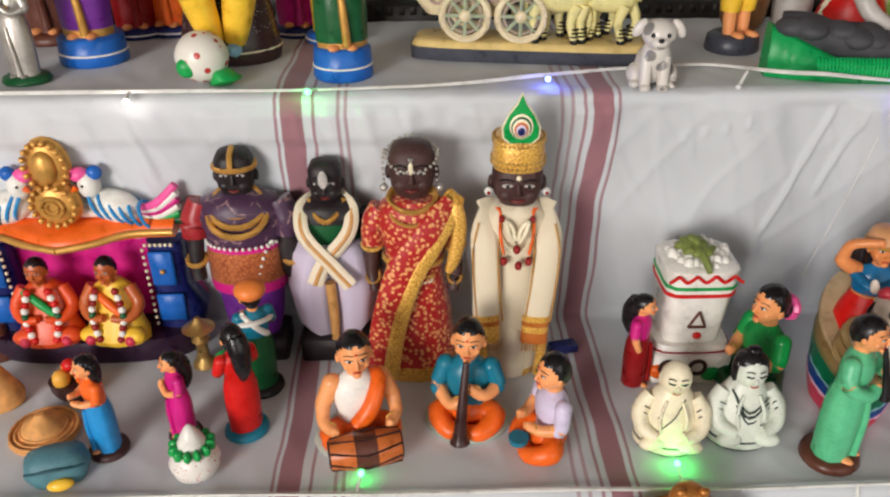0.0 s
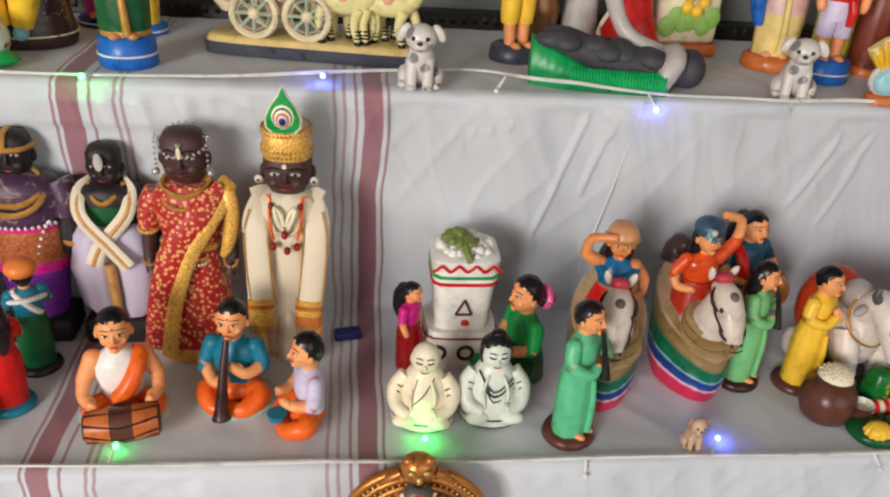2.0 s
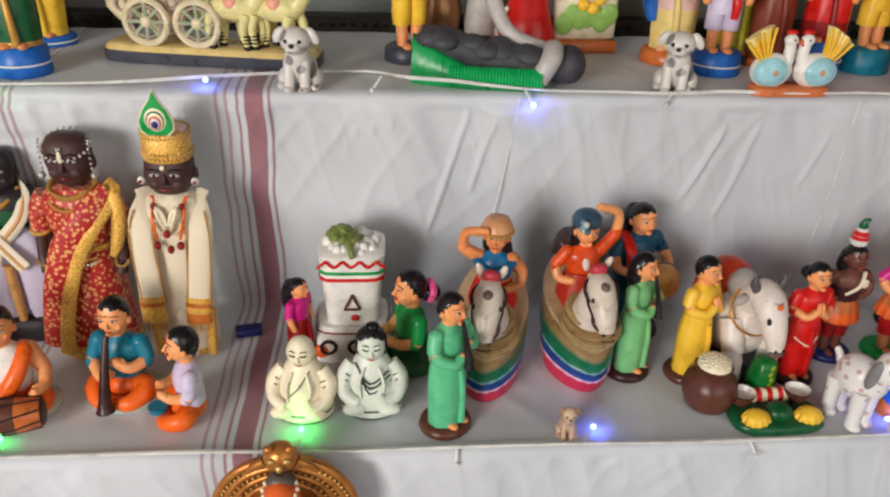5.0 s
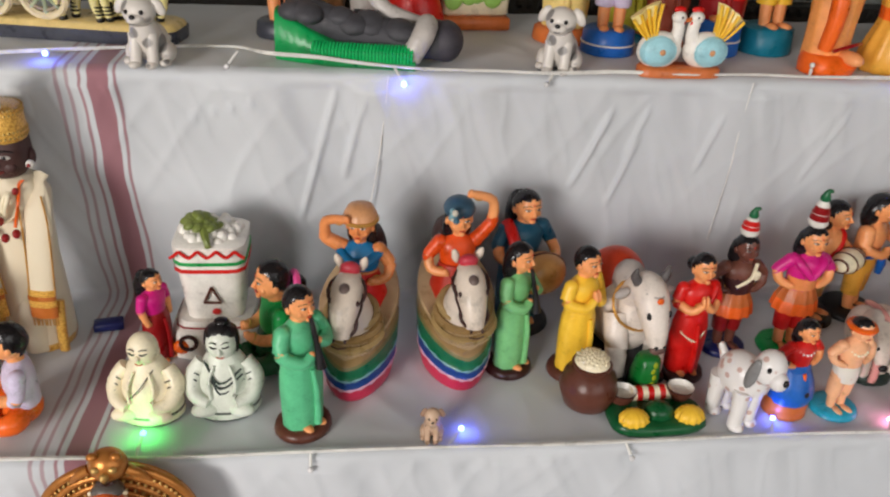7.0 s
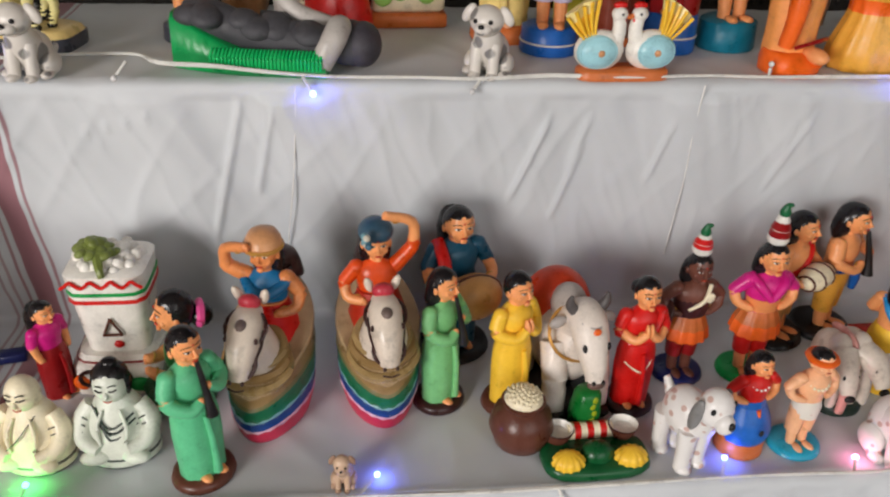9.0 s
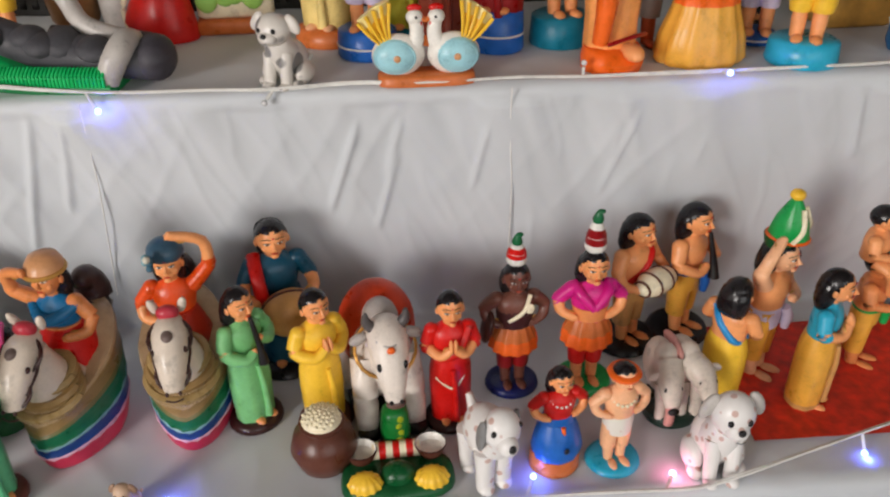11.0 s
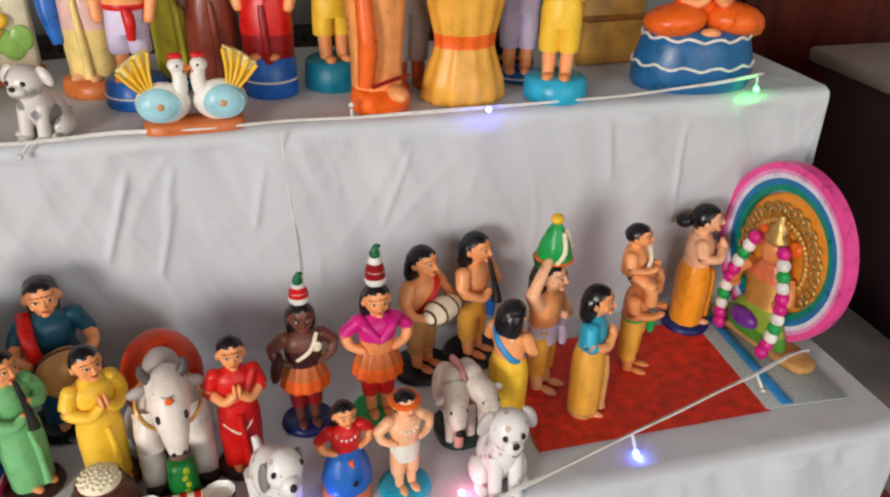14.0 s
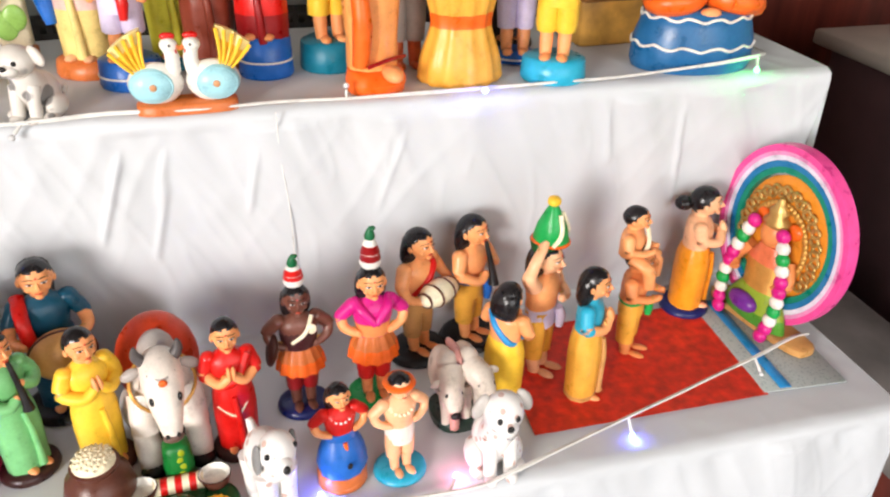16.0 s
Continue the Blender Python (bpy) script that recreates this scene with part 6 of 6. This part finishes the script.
def naga():
    t = thing("coiled_serpent_tray", 2.203, .040, Z2, "green clay basin holding a grey coiled serpent", "figurine", -6)
    b = Doll()
    rows = []
    n = 40
    for i in range(n + 1):
        u = i / n
        x = -.098 + .150 * u
        dep = .034 * math.sin(min(1, .25 + u * 1.3) * math.pi / 2)
        top = .052 - .030 * min(1, u * 2.2) + .0
        rows.append([(x, -dep * .9, .0), (x, -dep - .003, .008), (x, -dep + .002 + .0012 * math.sin(i * 2.6), top * .9), (x, -dep + .008, top), (x, dep * .8, top), (x, dep, 0)])
    b.grid(rows, paint(.02, .58, .30))
    basin = part("basin", b, t, "bright green basin")
    for i in range(30):
        x = -.055 + .103 * i / 29
        part("rib", Doll().tube([(x, -.0385, .010), (x, -.0375, .020), (x + .001, -.030, .026)], [.0014, .0018, .0012], paint(.05, .70, .38), 6), basin)
    c = Doll()
    c.tube([(-.085, .010, .046), (-.06, .002, .044), (-.02, -.004, .033), (.02, -.006, .028), (.06, -.004, .024), (.082, .006, .022), (.07, .022, .024), (.03, .024, .028), (-.02, .02, .036)], [.016, .019, .017, .016, .017, .019, .019, .018, .014], paint(.25, .25, .27, .55), 16)
    c.ball((.083, .006, .024), (.019, .026, .022), paint(.25, .24, .27, .55), (0, 0, 0), 16, 10)
    coil = part("coil", c, t, "dark grey coil")
    for i in range(9):
        u = i / 8
        part("fold", Doll().ball((-.078 + .128 * u, -.006 - .006 * math.sin(i * 1.9), .050 - .018 * u + .003 * (i % 2)), (.017, .017 + .003 * (i % 2), .010), paint(.27, .27, .29, .6), (12 * (i % 3), 0, 20 * (i % 2)), 14, 8), coil)
    v = Doll()
    v.tube([(.046, -.026, .012), (.058, -.022, .034), (.062, -.004, .042), (.06, .02, .036)], [.011, .012, .012, .010], GREYW, 12)
    v.tube([(-.012, .03, .10), (.0, .028, .07), (.018, .018, .05), (.06, .02, .034)], [.010, .009, .009, .010], GREYW, 12)
    part("veil", v, t, "pale grey draped veil")


naga()
sr = Doll()
sr.loft([(0, 0, 0, .042, .030), (0, -.004, .02, .042, .032), (0, .004, .05, .030, .024), (0, .008, .08, .022, .018)], RED, 24)
sr.tube([(-.02, -.03, .012), (-.034, -.02, .03), (-.02, -.02, .06)], .003, CREAM, 6)
upper(sr, (0, .008, .078), .16, RED, SK, HAIR, "namaste", "long")
sr.make("kneeling_doll", 2.258, .185, Z2, -25, 1.0, "kneeling clay woman in a glossy red sari", "doll", "dolls on the steps")
sd = Doll()
sd.loft([(0, 0, 0, .022, .018), (0, 0, .03, .024, .02), (0, 0, .09, .018, .014), (0, 0, .12, .012, .01)], GREYW, 18, 2, 0, True, .04, 9)
sd.make("grey_draped_figure", 2.205, .225, Z2, 0, 1.0, "small grey draped figure", "figurine")
pq = thing("picture_plaque", 2.338, .195, Z2, "cream plaque with a green and yellow relief on brown foot", "plaque", 4)
part("foot", box(Doll(), -.044, .044, -.014, .014, 0, .016, CLAY, .002), pq, "brown foot")
part("slab", box(Doll(), -.042, .042, -.008, .010, .0162, .14, CREAM, .004), pq)
for i in range(7):
    part("leaf", Doll().ball((-.03 + .010 * i, -.010, .038 + .012 * abs(math.sin(i * 1.3))), (.012, .0028, .014), paint(.55, .72, .35)), pq, "green relief leaf")
for i in range(5):
    part("petal", Doll().ball((.002 + .012 * math.cos(i * 1.26), -.013, .07 + .012 * math.sin(i * 1.26)), (.008, .0055, .008), YELLOW), pq, "yellow relief petal")

stand("large_doll", 2.442, .150, .21, -20, "clay man in yellow wrap with blue shawl", CLAY, paint(.90, .80, .50), SKP, SKP, arms="waist", sleeve=False, z=Z2, bw=.17, bh=.09, mid=paint(.88, .72, .68), sash=BLUE, extra=lambda d: d.tube([(-.12, .0, .76), (-.16, -.02, .62), (-.15, -.05, .42), (-.12, -.07, .26)], [.045, .055, .05, .025], BLUE, 12))
stand("large_doll", 2.485, .100, .19, -10, "clay man in white dhoti with red belt on blue base", BLUE, LILAC, SK, SK, arms="down", sleeve=False, legs=LILAC, belt=RED, z=Z2, bw=.16, bh=.16)
stand("large_doll", 2.528, .165, .20, 0, "clay doll in yellow-green on a teal base", TEAL, paint(.80, .78, .25), ORANGE, SK, z=Z2)
stand("large_doll", 2.565, .135, .20, 0, "brown clay doll with reddish robe", CLAY, paint(.48, .20, .13), paint(.40, .18, .12), SKD, arms="down", z=Z2, bw=.13)
stand("large_doll", 2.620, .108, .20, -15, "clay woman in a long red coat over blue base", BLUE, DKRED, DKRED, SK, arms="down", mid=RED, z=Z2, bw=.14, bh=.22)
stand("large_doll", 2.690, .120, .20, 10, "clay dancer in yellow with teal base", TEAL, YELLOW, paint(.15, .55, .45), SK, arms="waist", legs=YELLOW, z=Z2, bw=.16, bh=.17)
of = Doll()
of.loft([(0, -.004, 0, .029, .030), (0, -.006, .012, .031, .033), (0, -.002, .022, .028, .026)], ORANGE, 24)
of.loft([(0, .004, .018, .026, .022), (0, .004, .05, .026, .021), (0, .004, .10, .030, .022), (0, .004, .14, .028, .02)], paint(.93, .62, .34), 28, 2, 0, True, .05, 9)
of.tube([(-.02, -.018, .12), (-.018, -.024, .07), (-.02, -.02, .03)], [.008, .010, .008], ORANGE, 8)
of.ball((.010, -.030, .022), (.010, .018, .008), SK)
of.tube([(-.015, -.028, .03), (.005, -.034, .038), (.026, -.02, .036)], .0022, DKRED, 6)
upper(of, (0, .004, .13), .2, paint(.93, .62, .34), SK, HAIR, "waist", "short", True, GOLDY)
of.make("large_doll", 2.724, .040, Z2, 8, 1.0, "large clay saint in orange robe on orange base", "doll", "dolls on the steps")
stand("large_doll", 2.772, .110, .21, 0, "clay doll in grey wrap with bare orange feet", None, GREYW, SK, paint(.85, .42, .25), arms="down", legs=GREYW, z=Z2)
br = Doll()
br.loft([(0, 0, 0, .042, .032), (0, 0, .006, .046, .035), (0, 0, .025, .043, .033), (0, 0, .05, .034, .027), (0, 0, .058, .032, .025), (0, 0, .064, .032, .025), (0, 0, .072, .033, .026), (0, 0, .10, .040, .030), (0, 0, .13, .042, .03)],
        [GOLDY, GOLDY, GOLDY, GOLDY, ORANGE, ORANGE, GOLDY], 48, 2, 0, True, .045, 12)
upper(br, (0, 0, .13), .2, GOLDY, SK, HAIR, "namaste", "short")
br.make("large_doll", 2.818, .050, Z2, 5, 1.0, "large clay saint in pleated yellow robe with orange belt", "doll", "dolls on the steps")
stand("large_doll", 2.905, .165, .20, 0, "clay doll in black robe", BLACK, BLACK, DKRED, SK, z=Z2)
stand("large_doll", 2.898, .105, .20, -15, "clay man in lilac with blue shoes", BLUE, LILAC, PURPLE, SK, legs=LILAC, arms="namaste", z=Z2, bw=.12)
stand("large_doll", 2.918, .035, .20, -25, "clay man in bright yellow dhoti on a light blue base", AQUA, YELLOW, YELLOW, SK, arms="waist", legs=YELLOW, z=Z2, bw=.17, bh=.13, sash=ORANGE)
bx = thing("ochre_box", 3.030, .165, Z2, "ochre clay box painted like carved stone", "box", 4)
part("body", box(Doll(), -.042, .042, -.03, .03, 0, .095, plain("ochre", (.80, .60, .28), .5, 40, .3), .004), bx)
part("ledge", box(Doll(), -.044, .044, -.033, .032, .052, .062, plain("ochre_dark", (.62, .40, .18), .5, 40, .3), .004), bx, "brown carved ledge")
bd = Doll()
BB = paint(.12, .38, .58)
bd.loft([(0, 0, 0, .068, .046), (0, 0, .008, .071, .049), (0, 0, .03, .070, .048), (0, 0, .05, .064, .044), (0, 0, .062, .060, .040), (0, 0, .066, .05, .03)], BB, 34)
for zz, rr in ((.028, .0705), (.058, .0625)):
    bd.tube([(rr * math.cos(2 * math.pi * i / 40), rr * .69 * math.sin(2 * math.pi * i / 40), zz + .0022 * math.sin(i * 1.9)) for i in range(41)], .0017, WHITE, 6)
for k in (-1, 1):
    bd.ball((k * .034, -.012, .075), (.036, .030, .018), ORANGE, (0, k * 6, 0))
bd.ball((.0, -.032, .064), (.012, .008, .006), SK)
bd.tube([(.02, -.03, .078), (.045, -.026, .074), (.062, -.01, .066)], .012, paint(.95, .42, .12), 8)
upper(bd, (0, 0, .08), .2, ORANGE, SK, HAIR, "namaste", "short")
bd.make("large_doll", 3.092, .052, Z2, -6, 1.0, "clay saint in orange seated on a blue barrel", "doll", "dolls on the steps")


# -- cock and hen pair
def ducks():
    t = thing("rooster_pair", 2.541, .013, Z2, "pair of pale blue clay roosters with yellow tails on orange base", "figurine", 2)
    b = Doll()
    b.loft([(0, 0, 0, .046, .016), (0, 0, .008, .046, .016), (0, 0, .010, .044, .014)], CLAY, 30, 4)
    part("base", b, t, "orange base slab")
    PB, PALEY = paint(.62, .82, .86), paint(.92, .86, .58)
    for k in (-1, 1):
        d = Doll()
        d.ball((k * .026, 0, .027), (.025, .014, .020), WHITE, (0, 0, 0), 18, 12)
        d.ball((k * .029, -.006, .027), (.021, .011, .017), PB, (0, 0, 0), 16, 10)
        for q in range(4):
            d.ring((k * .029, -.011 - .0012 * q, .027), .018 - .004 * q, .0145 - .003 * q, .0010, paint(.48, .74, .82) if q % 2 else PB, (90, 0, 0), 16)
        d.ball((k * .028, -.0165, .028), (.0034, .0016, .0034), paint(.80, .58, .40))
        d.tube([(k * .014, 0, .03), (k * .008, 0, .046), (k * .010, 0, .060)], [.010, .007, .006], WHITE, 10)
        d.ball((k * .010, -.001, .062), (.008, .007, .007), WHITE)
        d.tube([(k * .004, -.002, .061), (k * -.002, -.003, .058)], [.003, .001], CLAY, 6)
        d.ball((k * .010, 0, .070), (.007, .003, .0035), RED)
        d.ball((k * .006, -.002, .055), (.003, .003, .005), RED)
        d.ball((k * .009, -.0075, .063), .0013, BLACK)
        bird = part("rooster", d, t, "pale blue rooster with painted wing")
        fan = Doll()
        edge = lambda q, u: (k * (.031 + .030 * q * u + .003 * math.sin(u * 2.6)), .028 + (.050 - .018 * q ** 1.5) * u)
        rows = []
        for i in range(9):
            u = i / 8
            front = [(edge(j / 8, u)[0], -.0035 + .0020 * math.cos(j * math.pi / 2) * (.4 + u), edge(j / 8, u)[1]) for j in range(9)]
            rows.append(front + [(a, .004, c) for a, _, c in front[::-1]])
        fan.grid(rows, [WHITE, PALEY, PALEY, YELLOW, YELLOW, YELLOW, PALEY, PALEY])
        for j in range(5):
            fan.tube([(edge(j / 4, u)[0], -.0058, edge(j / 4, u)[1]) for u in (.3, .6, .97)], [.0010, .0016, .0020], YELLOW, 6)
        part("tail", fan, bird, "yellow and cream fanned tail")


ducks()

# -- golden idol on the step below
gi = Doll()
GB = paint(.72, .47, .22, .32, .55)
gi.loft([(0, 0, 0, .070, .034), (0, 0, .02, .066, .034), (0, 0, .08, .050, .030), (0, 0, .18, .046, .030), (0, 0, .25, .040, .026), (0, 0, .275, .020, .018)], GB, 28)
gi.ball((0, -.016, .290), (.020, .022, .026), paint(.90, .40, .18), (0, 0, 0), 18, 12)
gi.loft([(0, -.006, .306, .013, .011), (0, -.006, .312, .014, .012), (0, -.005, .319, .009, .008)], paint(.40, .38, .36, .4, .4), 20)
gi.beads((0, -.014, .307), .016, .016, .0028, 14, CREAM, (12, 0, 0))
halo = [(.070 * math.cos(math.pi * (1.18 - 1.36 * j / 40)), .255 + .068 * math.sin(math.pi * (1.18 - 1.36 * j / 40))) for j in range(41)]
gi.sheet(halo, .006, GB, (90, 0, 0), (0, .018, 0))
for q in range(4):
    kk = 1 - .13 * q
    gi.tube([(a * kk, .010 - .0015 * q, .255 + (b - .255) * kk) for a, b in halo], .0042 - .0005 * q, GB, 8, False)
for kk, n_ in ((.935, 46), (.80, 36), (.66, 26)):
    for i in range(n_):
        a_ = math.pi * (1.15 - 1.30 * i / (n_ - 1))
        gi.ball((.070 * kk * math.cos(a_), .0065, .255 + .068 * kk * math.sin(a_)), .0021, BRASS, (0, 0, 0), 6, 4)
gi.ball((0, .006, .330), (.017, .014, .016), GB, (0, 0, 0), 18, 12)
for k in (-1, 1):
    gi.ball((k * .007, -.006, .334), (.004, .003, .0035), BRASS)
    gi.ball((k * .010, .000, .344), (.005, .004, .004), GB)
    gi.tube([(k * .016, .004, .326), (k * .026, .004, .320), (k * .034, .006, .310)], [.005, .004, .002], GB, 8)
gi.ball((0, -.008, .328), (.004, .005, .005), BRASS)
gi.tube([(-.006, -.006, .320), (0, -.009, .318), (.006, -.006, .320)], .0018, DKBROWN, 6)
gi.make("golden_idol", 1.973, -.284, -.3, 0, 1.0, "gold painted idol with ribbed beaded halo on the step below", "figurine", "dolls on the steps")


# ---------- threads that hang down the cloth ----------
def hanging_thread(pts, label):
    d = Doll()
    d.tube([(x, .043 - .163 * z - .0048, z) for x, z in pts], .0008, paint(.88, .88, .87, .8), 6)
    d.make("hanging_thread", label=label, category="thread", group="threads on the cloth")


hanging_thread([(2.620, .299), (2.621, .25), (2.626, .19), (2.627, .14), (2.628, .085)], "thin white thread hanging down the cloth to the lower tread")
hanging_thread([(2.223, .298), (2.219, .25), (2.214, .20), (2.204, .13), (2.194, .06)], "thin white thread hanging slackly down the cloth")

# ---------- strings of small lights ----------
def fairy_string(name, pts, leds, label):
    t = thing(name, 0, 0, 0, label, "string lights")
    WIRE = paint(.86, .86, .84, .5)
    c = Doll()
    c.tube(pts, .0017, WIRE, 6)
    c.tube([(x + .002 * math.sin(i * 2.1), y - .0018, z + .0012 + .001 * math.sin(i * 1.3)) for i, (x, y, z) in enumerate(pts)], .0013, WIRE, 6)
    part("wire", c, t, "twisted white wire")
    for (x, y, z), (bx, by, bz), col, on in leds:
        b = Doll()
        b.tube([(x, y, z), (bx, by, bz)], [.0014, .0018], WIRE, 6, False)
        st = part("lead", b, t)
        e = Doll()
        dv = (Vector((bx, by, bz)) - Vector((x, y, z))).normalized() * .004
        e.ball((bx + dv[0], by + dv[1], bz + dv[2]), .0030, LED[col] if on else LED["off"], (0, 0, 0), 10, 6)
        part("bulb", e, st, col + " light bulb" if on else "unlit clear bulb")
        if on:
            la = bpy.data.lights.new("bulb_light", 'POINT')
            la.energy, la.color, la.shadow_soft_size = LEDW[col], LEDC[col], .004
            lo = new("bulb_light", la)
            lo.location = (bx + dv[0] * 2.2, by + dv[1] * 2.2 - .004, bz + dv[2] * 2.2 + .003)
            tagged(lo, kind="structure")


LEDC = {"blue": (.10, .16, 1.0), "green": (.05, 1.0, .15), "pink": (1.0, .25, .45), "white": (1.0, .9, .8)}
LEDW = {"blue": .022, "green": .022, "pink": .014, "white": .012}
LED = {k: glow(k + "_bulb", v, 14) for k, v in LEDC.items()}
LED["off"] = paint(.85, .85, .85, .15)
fairy_string("upper_string_lights",
             [(1.15, .006, .303), (1.35, .004, .303), (1.50, .005, .303), (1.62, .003, .3035), (1.725, .008, .304), (1.80, .018, .304), (1.86, .034, .304), (1.93, .052, .304), (2.0, .066, .304), (2.06, .068, .304), (2.10, -.004, .318), (2.15, -.002, .314), (2.20, -.003, .309), (2.26, -.003, .305), (2.34, .0, .3035), (2.40, -.004, .303), (2.47, .006, .303), (2.54, -.001, .3035), (2.62, .008, .303), (2.69, .004, .303),
              (2.76, .002, .3035), (2.83, .003, .3035), (2.90, .006, .304), (2.98, .004, .306), (3.05, .002, .311), (3.10, .0, .315), (3.155, .01, .318), (3.19, .06, .306), (3.2, .12, .303)],
             [((1.46, .004, .303), (1.462, -.010, .300), "white", True), ((1.647, .004, .3035), (1.640, -.006, .305), "green", True), ((1.875, .036, .304), (1.876, .022, .306), "blue", True), ((2.07, .0, .318), (2.062, -.008, .308), "white", False),
              ((2.228, -.003, .308), (2.237, -.010, .294), "blue", True), ((2.398, -.004, .303), (2.392, -.010, .296), "white", False), ((2.69, .004, .303), (2.69, .004, .312), "white", False), ((2.826, .002, .3035), (2.827, -.008, .306), "blue", True), ((3.15, .008, .318), (3.143, -.004, .309), "green", True)],
             "white wire string of tiny lights along the upper step edge")
fairy_string("lower_string_lights",
             [(1.2, -.236, .003), (1.4, -.238, .003), (1.56, -.237, .003), (1.72, -.240, .003), (1.88, -.239, .003), (2.02, -.243, .002), (2.14, -.242, .003), (2.28, -.241, .003), (2.40, -.242, .003), (2.52, -.240, .003), (2.62, -.238, .003), (2.70, -.240, .004), (2.76, -.246, .010), (2.80, -.243, .020), (2.85, -.229, .021), (2.934, -.203, .021), (3.0, -.183, .021), (3.06, -.164, .021), (3.118, -.146, .021), (3.18, -.123, .020), (3.215, -.112, .012)],
             [((1.684, -.239, .003), (1.686, -.222, .006), "green", True), ((1.984, -.242, .003), (1.985, -.218, .006), "green", True), ((2.276, -.241, .003), (2.290, -.222, .005), "blue", True), ((2.145, -.242, .003), (2.145, -.248, -.010), "white", False), ((2.455, -.241, .003), (2.460, -.249, -.008), "pink", False),
              ((2.61, -.239, .003), (2.618, -.222, .006), "blue", True), ((2.735, -.243, .006), (2.745, -.228, .006), "pink", True), ((2.934, -.203, .020), (2.936, -.210, .006), "blue", True), ((3.118, -.146, .020), (3.122, -.155, .006), "white", False)],
             "white wire string of tiny lights along the lower step edge")
